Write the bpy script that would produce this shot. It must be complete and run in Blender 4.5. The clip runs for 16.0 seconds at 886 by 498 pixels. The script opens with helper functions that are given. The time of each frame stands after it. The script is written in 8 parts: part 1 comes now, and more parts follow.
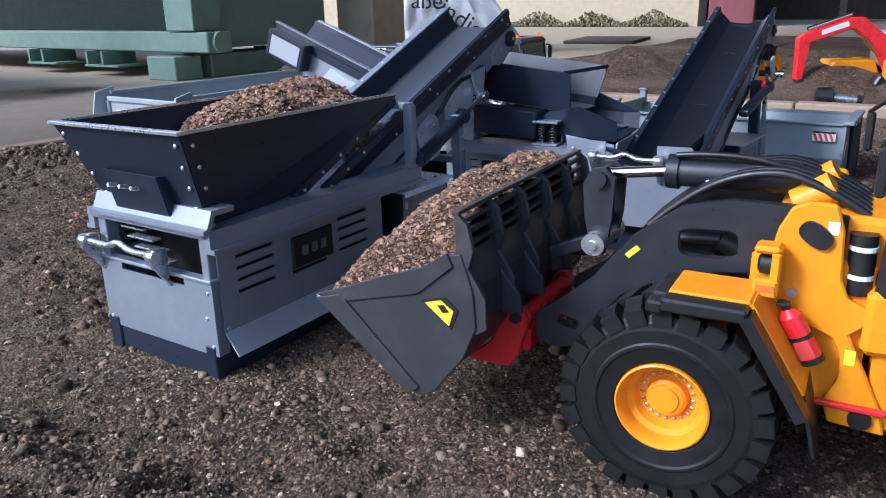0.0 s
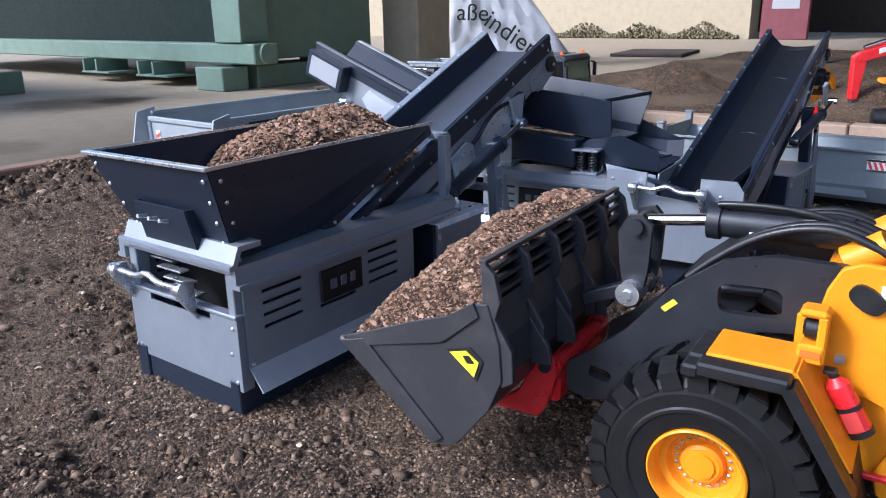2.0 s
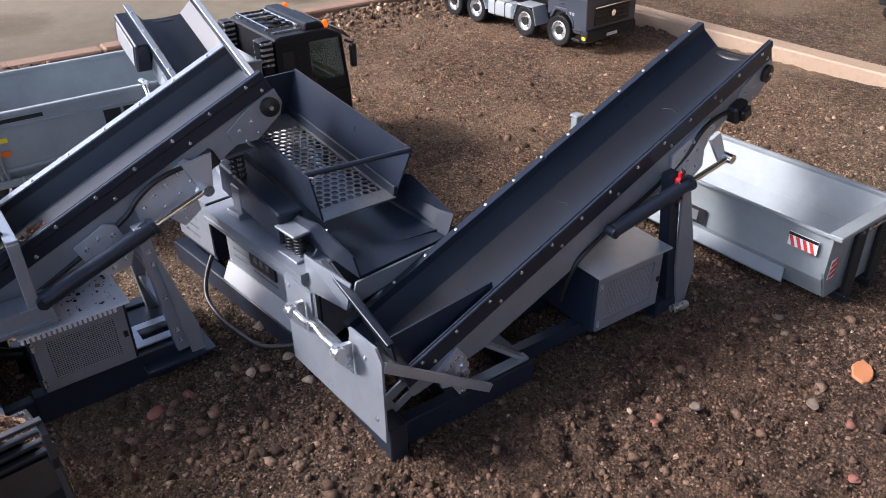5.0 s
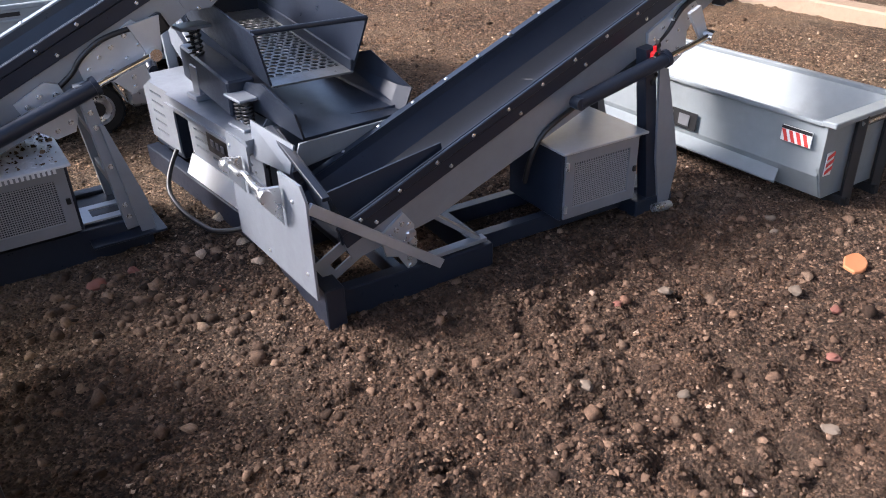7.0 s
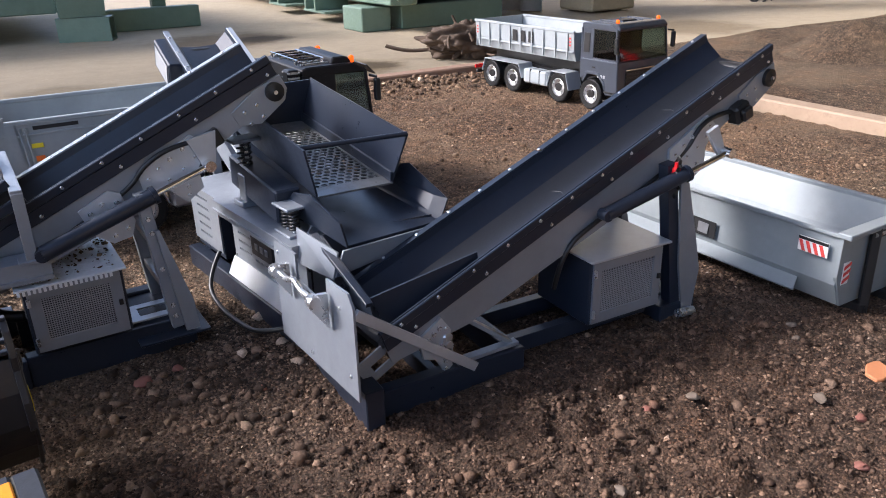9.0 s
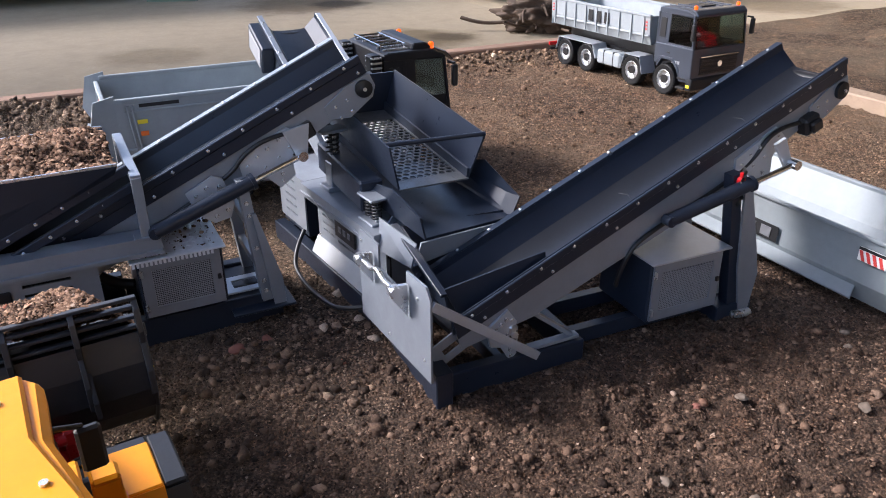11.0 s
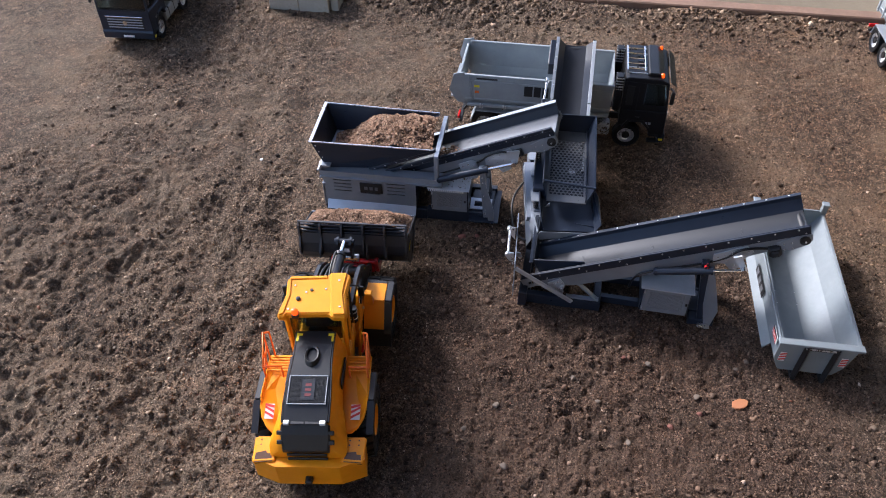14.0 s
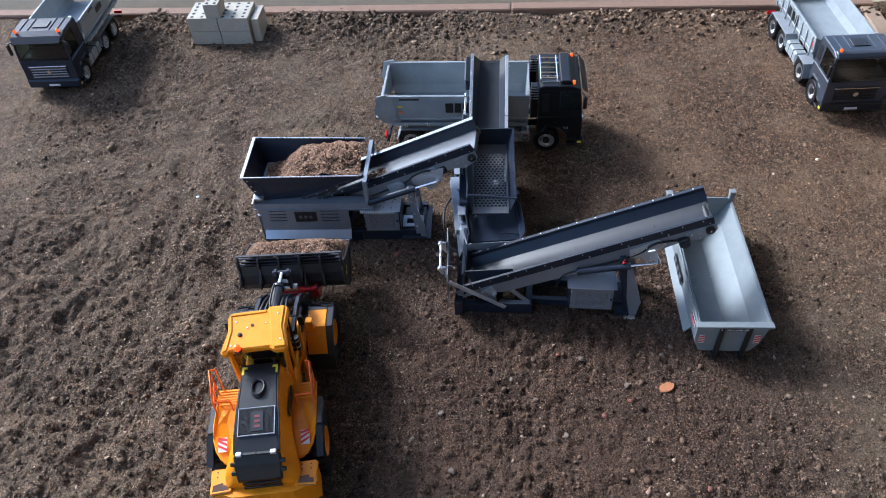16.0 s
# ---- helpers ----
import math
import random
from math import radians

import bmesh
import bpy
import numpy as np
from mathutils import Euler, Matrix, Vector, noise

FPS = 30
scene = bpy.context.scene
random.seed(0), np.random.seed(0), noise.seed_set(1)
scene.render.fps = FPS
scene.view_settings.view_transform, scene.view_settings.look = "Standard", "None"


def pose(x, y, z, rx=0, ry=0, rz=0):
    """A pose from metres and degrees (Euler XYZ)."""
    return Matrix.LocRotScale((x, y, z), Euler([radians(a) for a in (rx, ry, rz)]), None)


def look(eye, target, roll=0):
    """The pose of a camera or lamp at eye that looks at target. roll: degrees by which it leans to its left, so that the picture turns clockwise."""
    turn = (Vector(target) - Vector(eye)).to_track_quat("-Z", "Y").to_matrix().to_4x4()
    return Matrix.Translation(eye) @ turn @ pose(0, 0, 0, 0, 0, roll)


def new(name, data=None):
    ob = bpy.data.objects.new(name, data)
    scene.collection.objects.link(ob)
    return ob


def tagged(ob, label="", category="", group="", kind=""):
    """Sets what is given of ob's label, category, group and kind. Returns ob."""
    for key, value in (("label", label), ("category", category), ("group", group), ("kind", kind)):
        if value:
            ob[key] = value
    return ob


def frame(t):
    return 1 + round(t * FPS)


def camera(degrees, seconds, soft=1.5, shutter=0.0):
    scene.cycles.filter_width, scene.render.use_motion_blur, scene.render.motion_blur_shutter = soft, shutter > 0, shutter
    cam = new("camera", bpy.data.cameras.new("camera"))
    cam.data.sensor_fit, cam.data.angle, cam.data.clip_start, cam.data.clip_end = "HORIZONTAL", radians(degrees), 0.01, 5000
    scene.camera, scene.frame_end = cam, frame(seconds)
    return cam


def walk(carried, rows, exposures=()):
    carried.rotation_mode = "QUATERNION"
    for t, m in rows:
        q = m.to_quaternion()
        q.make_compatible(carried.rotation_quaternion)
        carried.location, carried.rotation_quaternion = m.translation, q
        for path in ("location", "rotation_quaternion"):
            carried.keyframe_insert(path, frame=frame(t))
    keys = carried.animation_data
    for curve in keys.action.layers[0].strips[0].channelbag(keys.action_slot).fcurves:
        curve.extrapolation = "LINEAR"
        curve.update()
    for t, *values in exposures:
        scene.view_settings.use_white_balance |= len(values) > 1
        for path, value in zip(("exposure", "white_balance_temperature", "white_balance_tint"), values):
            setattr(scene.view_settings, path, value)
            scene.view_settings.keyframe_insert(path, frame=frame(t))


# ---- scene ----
cam = camera(60.6, 16.0, soft=1.0)
PATH = [
    (0, (0.049, 0.028, 0.302), (1.616, 1.104, -0.319), -1.2),
    (0.5, (0.054, 0.029, 0.306), (1.579, 1.18, -0.285), -0.7),
    (1, (0.062, 0.031, 0.308), (1.578, 1.193, -0.284), -0.7),
    (1.5, (0.069, 0.031, 0.313), (1.582, 1.193, -0.284), -0.8),
    (2, (0.075, 0.034, 0.321), (1.583, 1.203, -0.278), -0.9),
    (2.5, (0.126, 0.053, 0.392), (1.625, 1.225, -0.223), -0.9),
    (3, (0.204, 0.035, 0.525), (1.617, 1.17, -0.32), -0.8),
    (3.5, (0.303, 0.012, 0.586), (1.646, 1.105, -0.416), -0.9),
    (4, (0.425, -0.029, 0.59), (1.72, 1.085, -0.451), 0.2),
    (4.5, (0.56, -0.081, 0.569), (1.686, 1.2, -0.475), -0.4),
    (5, (0.672, -0.146, 0.523), (1.673, 1.238, -0.517), -0.7),
    (5.2, (0.706, -0.171, 0.521), (1.665, 1.244, -0.517), -1.1),
    (7.3, (0.724, -0.225, 0.37), (1.631, 1.275, -0.592), -1.5),
    (7.5, (0.719, -0.223, 0.37), (1.658, 1.327, -0.475), -1.3),
    (8, (0.706, -0.22, 0.376), (1.66, 1.354, -0.407), -1.3),
    (10.5, (0.674, -0.261, 0.445), (1.606, 1.334, -0.322), -0.6),
    (11, (0.661, -0.262, 0.462), (1.455, 1.354, -0.409), -0.3),
    (11.5, (0.629, -0.289, 0.581), (1.286, 1.179, -0.608), 0.2),
    (12, (0.602, -0.36, 0.801), (1.098, 1.033, -0.547), 1.0),
    (12.5, (0.65, -0.495, 0.963), (0.842, 0.95, -0.406), 0.1),
    (13, (0.776, -0.674, 1.095), (0.676, 0.763, -0.293), -0.0),
    (13.5, (0.858, -0.769, 1.208), (0.619, 0.632, -0.199), -1.4),
    (14, (0.958, -0.827, 1.267), (0.703, 0.565, -0.146), -1.0),
    (14.5, (1.017, -0.863, 1.29), (0.758, 0.527, -0.124), -1.4),
    (15, (1.049, -0.876, 1.311), (0.815, 0.526, -0.096), -4.0),
    (15.5, (1.032, -0.858, 1.336), (0.859, 0.546, -0.079), -4.0),
    (16, (1.025, -0.847, 1.349), (0.872, 0.556, -0.067), -3.8),
]
walk(cam, [(t, look(eye, target, roll)) for t, eye, target, roll in PATH], [(0, 0.60, 5060, 14), (0.7, 0.70, 5170, 14), (2.5, 0.76, 5370, 15), (3.5, 0.93, 5840, 16), (5, 1.24, 6020, 17), (7.5, 1.60, 6150, 16), (8.2, 1.38, 6100, 16), (11, 1.25, 5960, 16), (11.5, 1.14, 5920, 22), (12, 1.25, 6120, 20), (12.5, 1.35, 6170, 19), (13.4, 1.2, 6020, 18), (14, 1.1, 5790, 15), (14.5, 1.06, 5540, 13), (16, 1.0, 5290, 9)])

# ---- world and light ----
world = bpy.data.worlds.new("world")
scene.world = world
world.use_nodes = True
wn, wl = world.node_tree.nodes, world.node_tree.links
sky = wn.new("ShaderNodeTexSky")
sky.sky_type = "NISHITA"
sky.sun_disc = False
sky.sun_elevation = radians(35)
sky.sun_rotation = radians(-58)
sky.dust_density = 2.6
wl.new(sky.outputs["Color"], wn["Background"].inputs["Color"])
wn["Background"].inputs["Strength"].default_value = 0.165
sun_data = bpy.data.lights.new("sun", "SUN")
sun_data.energy, sun_data.angle, sun_data.color = 2.5, radians(15), (1.0, 0.97, 0.93)
sun = new("sun", sun_data)
sun.matrix_world = look((-4.2, 3.7, 4.5), (0.9, 0.5, 0.0))


# ---- materials ----
def material(name):
    m = bpy.data.materials.new(name)
    m.use_nodes = True
    return m, m.node_tree.nodes, m.node_tree.links, m.node_tree.nodes["Principled BSDF"]


def noise_tex(nodes, links, scale, detail=5.0, rough=0.6, coords=None):
    n = nodes.new("ShaderNodeTexNoise")
    n.inputs["Scale"].default_value, n.inputs["Detail"].default_value = scale, detail
    n.inputs["Roughness"].default_value = rough
    if coords is not None:
        links.new(coords, n.inputs["Vector"])
    return n


def ramp(nodes, links, source, stops):
    r = nodes.new("ShaderNodeValToRGB")
    while len(r.color_ramp.elements) < len(stops):
        r.color_ramp.elements.new(0.5)
    for e, (p, c) in zip(r.color_ramp.elements, stops):
        e.position, e.color = p, (*c, 1.0) if len(c) == 3 else c
    links.new(source, r.inputs["Fac"])
    return r


def mix(nodes, links, fac, a, b, mode="MIX"):
    m = nodes.new("ShaderNodeMix")
    m.data_type, m.blend_type = "RGBA", mode
    for socket, v in (("Factor", fac), ("A", a), ("B", b)):
        slot = [i for i in m.inputs if i.name == socket and (i.type == "RGBA" or socket == "Factor" and i.type == "VALUE")][0]
        if isinstance(v, (int, float)):
            slot.default_value = v
        elif isinstance(v, tuple):
            slot.default_value = (*v, 1.0)
        else:
            links.new(v, slot)
    return [o for o in m.outputs if o.type == "RGBA"][0]


def bump(nodes, links, shader, height, strength, distance):
    b = nodes.new("ShaderNodeBump")
    b.inputs["Strength"].default_value, b.inputs["Distance"].default_value = strength, distance
    links.new(height, b.inputs["Height"])
    links.new(b.outputs["Normal"], shader.inputs["Normal"])
    return b


def worn(name, colour, rough, metal=0.0, dust=0.25, dust_colour=(0.16, 0.12, 0.09), grain=900.0, scratch=0.15, coat=0.0, spec=0.5):
    """Painted, rubber or metal surface with fine grain, uneven gloss and patches of dry dust."""
    m, n, l, p = material(name)
    co = n.new("ShaderNodeTexCoord").outputs["Object"]
    big = noise_tex(n, l, 14.0, 6.0, 0.65, co)
    mid = noise_tex(n, l, 90.0, 5.0, 0.7, co)
    fine = noise_tex(n, l, grain, 3.0, 0.6, co)
    tone = ramp(n, l, big.outputs["Fac"], [(0.3, tuple(c * 0.86 for c in colour)), (0.7, tuple(min(1.0, c * 1.1) for c in colour))])
    both = n.new("ShaderNodeMath")
    both.operation = "MULTIPLY"
    l.new(big.outputs["Fac"], both.inputs[0])
    l.new(mid.outputs["Fac"], both.inputs[1])
    mask = ramp(n, l, both.outputs[0], [(0.26, (0, 0, 0)), (0.46, (dust, dust, dust))])
    col = mix(n, l, mask.outputs["Color"], tone.outputs["Color"], dust_colour)
    l.new(col, p.inputs["Base Color"])
    gloss = ramp(n, l, mid.outputs["Fac"], [(0.3, (max(0.02, rough - scratch),) * 3), (0.75, (min(1.0, rough + scratch),) * 3)])
    l.new(gloss.outputs["Color"], p.inputs["Roughness"])
    p.inputs["Metallic"].default_value = metal
    p.inputs["Specular IOR Level"].default_value = spec
    p.inputs["Coat Weight"].default_value = coat
    p.inputs["Coat Roughness"].default_value = 0.15
    bump(n, l, p, fine.outputs["Fac"], 0.12, 0.0004)
    return m


def plain(name, colour, rough=0.5, metal=0.0, emit=None, power=0.0):
    m, n, l, p = material(name)
    p.inputs["Base Color"].default_value = (*colour, 1)
    p.inputs["Roughness"].default_value = rough
    p.inputs["Metallic"].default_value = metal
    if emit:
        p.inputs["Emission Color"].default_value = (*emit, 1)
        p.inputs["Emission Strength"].default_value = power
    return m


def glass(name, tint=(0.75, 0.85, 0.85), rough=0.02):
    m, n, l, p = material(name)
    p.inputs["Base Color"].default_value = (*tint, 1)
    p.inputs["Transmission Weight"].default_value = 1.0
    p.inputs["Roughness"].default_value = rough
    p.inputs["IOR"].default_value = 1.45
    return m


def shade_and_tint(n, l, col):
    """Soil colour with the shade between the machines painted in; paler further out."""
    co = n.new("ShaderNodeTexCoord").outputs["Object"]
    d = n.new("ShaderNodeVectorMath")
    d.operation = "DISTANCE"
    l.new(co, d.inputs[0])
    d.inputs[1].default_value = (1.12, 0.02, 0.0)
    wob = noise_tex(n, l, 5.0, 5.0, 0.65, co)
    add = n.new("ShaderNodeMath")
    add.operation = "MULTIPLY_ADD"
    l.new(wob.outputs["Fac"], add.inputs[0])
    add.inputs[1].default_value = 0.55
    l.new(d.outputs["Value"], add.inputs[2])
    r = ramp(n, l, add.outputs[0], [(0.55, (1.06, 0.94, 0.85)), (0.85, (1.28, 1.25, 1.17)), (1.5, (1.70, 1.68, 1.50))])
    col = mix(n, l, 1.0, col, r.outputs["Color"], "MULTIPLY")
    # rolled, reddish dry soil in the corner by the boards
    e = n.new("ShaderNodeVectorMath")
    e.operation = "DISTANCE"
    l.new(co, e.inputs[0])
    e.inputs[1].default_value = (1.75, 1.10, 0.0)
    add2 = n.new("ShaderNodeMath")
    add2.operation = "MULTIPLY_ADD"
    l.new(wob.outputs["Fac"], add2.inputs[0])
    add2.inputs[1].default_value = 0.35
    l.new(e.outputs["Value"], add2.inputs[2])
    q = ramp(n, l, add2.outputs[0], [(0.60, (1.08, 0.985, 0.92)), (1.05, (1.0, 1.0, 1.0))])
    return mix(n, l, 1.0, col, q.outputs["Color"], "MULTIPLY")


def soil(name, tones, pale, scale=1.0, toned=False):
    m, n, l, p = material(name)
    co = n.new("ShaderNodeTexCoord").outputs["Object"]
    big = noise_tex(n, l, 3.2 * scale, 5.0, 0.6, co)
    mid = noise_tex(n, l, 42.0 * scale, 8.0, 0.75, co)
    fine = noise_tex(n, l, 360.0 * scale, 6.0, 0.75, co)
    tone = ramp(n, l, mid.outputs["Fac"], [(0.28, tones[0]), (0.5, tones[1]), (0.72, tones[2])])
    grit = ramp(n, l, fine.outputs["Fac"], [(0.32, (0.35, 0.35, 0.35)), (0.52, (1.0, 1.0, 1.0)), (0.72, (2.0, 1.95, 1.9))])
    col = mix(n, l, 1.0, tone.outputs["Color"], grit.outputs["Color"], "MULTIPLY")
    cell = n.new("ShaderNodeTexVoronoi")
    cell.inputs["Scale"].default_value, cell.inputs["Randomness"].default_value = 115.0 * scale, 1.0
    l.new(co, cell.inputs["Vector"])
    small = n.new("ShaderNodeTexVoronoi")
    small.inputs["Scale"].default_value, small.inputs["Randomness"].default_value = 380.0 * scale, 1.0
    l.new(co, small.inputs["Vector"])
    spot = ramp(n, l, small.outputs["Color"], [(0.0, (0.25, 0.25, 0.25)), (0.5, (0.80, 0.80, 0.80)), (0.85, (1.6, 1.55, 1.5)), (1.0, (3.2, 3.1, 3.0))])
    lump = ramp(n, l, cell.outputs["Color"], [(0.0, (0.62, 0.62, 0.62)), (0.5, (0.95, 0.95, 0.95)), (1.0, (1.5, 1.45, 1.42))])
    col = mix(n, l, 1.0, col, lump.outputs["Color"], "MULTIPLY")
    col = mix(n, l, 1.0, col, spot.outputs["Color"], "MULTIPLY")
    patch = ramp(n, l, big.outputs["Fac"], [(0.42, (0, 0, 0)), (0.66, (0.55, 0.55, 0.55))])
    col = mix(n, l, patch.outputs["Color"], col, pale)
    col = mix(n, l, 0.55, col, grit.outputs["Color"], "MULTIPLY")
    hue = noise_tex(n, l, 11.0 * scale, 6.0, 0.7, co)
    tint = ramp(n, l, hue.outputs["Fac"], [(0.34, (0.90, 0.95, 0.97)), (0.5, (1.0, 1.0, 1.0)), (0.66, (1.10, 1.02, 0.95))])
    col = mix(n, l, 1.0, col, tint.outputs["Color"], "MULTIPLY")
    if toned:
        col = shade_and_tint(n, l, col)
    l.new(col, p.inputs["Base Color"])
    p.inputs["Roughness"].default_value = 0.9
    p.inputs["Specular IOR Level"].default_value = 0.25
    total = mid.outputs["Fac"]
    for src, k in ((fine.outputs["Fac"], 0.8), (cell.outputs["Distance"], -0.55), (small.outputs["Distance"], -0.45)):
        add = n.new("ShaderNodeMath")
        add.operation = "MULTIPLY_ADD"
        l.new(src, add.inputs[0])
        add.inputs[1].default_value = k
        l.new(total, add.inputs[2])
        total = add.outputs[0]
    bump(n, l, p, total, 1.0, 0.014 / scale)
    return m


def varied(name, stops, rough=0.9, grain=500.0, island=False, toned=False):
    """Loose stones and clods: tone by piece, speckled."""
    m, n, l, p = material(name)
    if island:
        src = n.new("ShaderNodeNewGeometry").outputs["Random Per Island"]
    else:
        src = n.new("ShaderNodeObjectInfo").outputs["Random"]
    tone = ramp(n, l, src, stops)
    co = n.new("ShaderNodeTexCoord").outputs["Object"]
    fine = noise_tex(n, l, grain, 5.0, 0.7, co)
    sp = ramp(n, l, fine.outputs["Fac"], [(0.3, (0.6, 0.6, 0.6)), (0.7, (1.35, 1.3, 1.25))])
    col = mix(n, l, 1.0, tone.outputs["Color"], sp.outputs["Color"], "MULTIPLY")
    if toned:
        col = shade_and_tint(n, l, col)
    l.new(col, p.inputs["Base Color"])
    p.inputs["Roughness"].default_value = rough
    p.inputs["Specular IOR Level"].default_value = 0.25
    bump(n, l, p, fine.outputs["Fac"], 0.5, 0.002)
    return m


M_SOIL = soil("soil", [(0.045, 0.0305, 0.022), (0.101, 0.0700, 0.051), (0.177, 0.1265, 0.094)], (0.202, 0.1445, 0.104), toned=True)
M_CLOD = varied("clod", [(0.0, (0.022, 0.015, 0.011)), (0.45, (0.072, 0.049, 0.0355)), (0.80, (0.138, 0.0965, 0.071)), (0.95, (0.205, 0.149, 0.111)), (0.985, (0.22, 0.16, 0.115)), (1.0, (0.40, 0.33, 0.27))], island=True, toned=True)
M_LOAD = varied("load_grain", [(0.0, (0.110, 0.062, 0.037)), (0.45, (0.245, 0.144, 0.088)), (0.85, (0.40, 0.250, 0.158)), (0.96, (0.42, 0.285, 0.190)), (0.985, (0.45, 0.35, 0.27)), (1.0, (0.36, 0.12, 0.07))], island=True)
M_LOADBASE = soil("load_base", [(0.07, 0.041, 0.026), (0.135, 0.082, 0.053), (0.20, 0.13, 0.087)], (0.17, 0.106, 0.068), 1.0)
M_STONE = worn("pebble", (0.165, 0.125, 0.092), 0.85, dust=0.5, grain=400)
M_BRICKRED = worn("red_stone", (0.22, 0.085, 0.06), 0.85, dust=0.4, grain=400)
M_TERRA = worn("orange_shard", (0.48, 0.19, 0.08), 0.8, dust=0.25, grain=400)
M_SILVER = worn("silver_paint", (0.275, 0.300, 0.335), 0.40, metal=0.40, dust=0.10, scratch=0.06)
M_BEDSILVER = worn("silver_tipper_paint", (0.320, 0.350, 0.362), 0.58, metal=0.18, dust=0.14, scratch=0.06)
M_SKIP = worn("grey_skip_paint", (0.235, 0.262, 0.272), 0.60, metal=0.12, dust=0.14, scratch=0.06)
M_STEEL = worn("bare_steel", (0.66, 0.67, 0.68), 0.30, metal=0.85, dust=0.10, scratch=0.08)
M_WHITE = worn("bright_sheet_metal", (0.52, 0.55, 0.59), 0.38, metal=0.5, dust=0.08, scratch=0.05)
M_DECK = worn("worn_deck_steel", (0.20, 0.205, 0.21), 0.40, metal=0.6, dust=0.45)
M_NAVY = worn("dark_blue_paint", (0.018, 0.024, 0.038), 0.33, dust=0.03, scratch=0.06, coat=0.0, spec=0.36)
M_ANTHRA = worn("anthracite_paint", (0.018, 0.020, 0.025), 0.40, dust=0.12, dust_colour=(0.10, 0.08, 0.065))
M_CABBLUE = worn("anthracite_blue_paint", (0.042, 0.050, 0.066), 0.34, dust=0.02, scratch=0.05, coat=0.2)
M_LID = worn("bright_lid_steel", (0.80, 0.82, 0.85), 0.38, metal=0.25, dust=0.12, dust_colour=(0.12, 0.09, 0.07), scratch=0.08)
M_BUCKET = worn("scuffed_bucket_steel", (0.034, 0.034, 0.037), 0.45, dust=0.45, dust_colour=(0.095, 0.08, 0.07), scratch=0.10)
M_BLACK = worn("black_plastic", (0.012, 0.012, 0.013), 0.45, dust=0.07)
M_CABBLACK = worn("black_cab_paint", (0.010, 0.010, 0.012), 0.42, dust=0.03, scratch=0.05, spec=0.3)
M_RUBBER = worn("black_rubber", (0.0075, 0.0075, 0.008), 0.55, dust=0.07, dust_colour=(0.08, 0.065, 0.055), spec=0.35)
M_BELT = worn("belt_rubber", (0.009, 0.011, 0.016), 0.40, dust=0.0, scratch=0.06, spec=0.5, coat=0.08, dust_colour=(0.14, 0.12, 0.10))
M_BELTDUSTY = worn("dusty_belt_rubber", (0.060, 0.067, 0.080), 0.33, dust=0.04, dust_colour=(0.12, 0.105, 0.09), scratch=0.05, spec=0.8, coat=0.8)
M_YELLOW = worn("yellow_paint", (0.80, 0.285, 0.002), 0.42, dust=0.05, spec=0.28)
M_RED = worn("red_paint", (0.72, 0.018, 0.022), 0.35, dust=0.08, coat=0.3)
M_ORANGE = worn("orange_paint", (0.80, 0.16, 0.02), 0.45, dust=0.1)
M_CHROME = plain("chrome", (0.80, 0.80, 0.80), 0.12, 1.0)
M_STICKER = plain("yellow_sticker", (0.85, 0.68, 0.03), 0.4)
M_WHITEMARK = plain("white_marking", (0.75, 0.75, 0.73), 0.45)
M_REDMARK = plain("red_marking", (0.65, 0.06, 0.05), 0.45)
M_GREYMARK = plain("grey_marking", (0.36, 0.37, 0.39), 0.4, 0.3)
M_BLACKMARK = plain("black_marking", (0.012, 0.012, 0.013), 0.5)
M_BEACON = plain("amber_beacon", (0.8, 0.10, 0.01), 0.2, emit=(1.0, 0.10, 0.004), power=0.6)
M_LAMP = plain("lamp_lens", (0.8, 0.8, 0.75), 0.1)
M_RUST = worn("dusty_brown_lens", (0.10, 0.045, 0.02), 0.45, dust=0.4, grain=400)
M_LETTER = worn("dull_moulded_letter", (0.17, 0.175, 0.185), 0.5, metal=0.3, dust=0.1)
M_REDDULL = plain("dull_red_marking", (0.16, 0.03, 0.03), 0.6)
M_REDLENS = plain("red_lens", (0.6, 0.02, 0.02), 0.15)
M_GLASS = glass("cab_glass", (0.30, 0.38, 0.37))
M_WOOD = worn("weathered_wood", (0.24, 0.145, 0.095), 0.85, dust=0.6, dust_colour=(0.17, 0.115, 0.08), grain=200)
M_WOODPALE = worn("pale_board", (0.33, 0.235, 0.16), 0.8, dust=0.55, dust_colour=(0.19, 0.135, 0.095), grain=200)
M_BLOCK = worn("sand_lime_block", (0.46, 0.42, 0.34), 0.85, dust=0.4, grain=300)
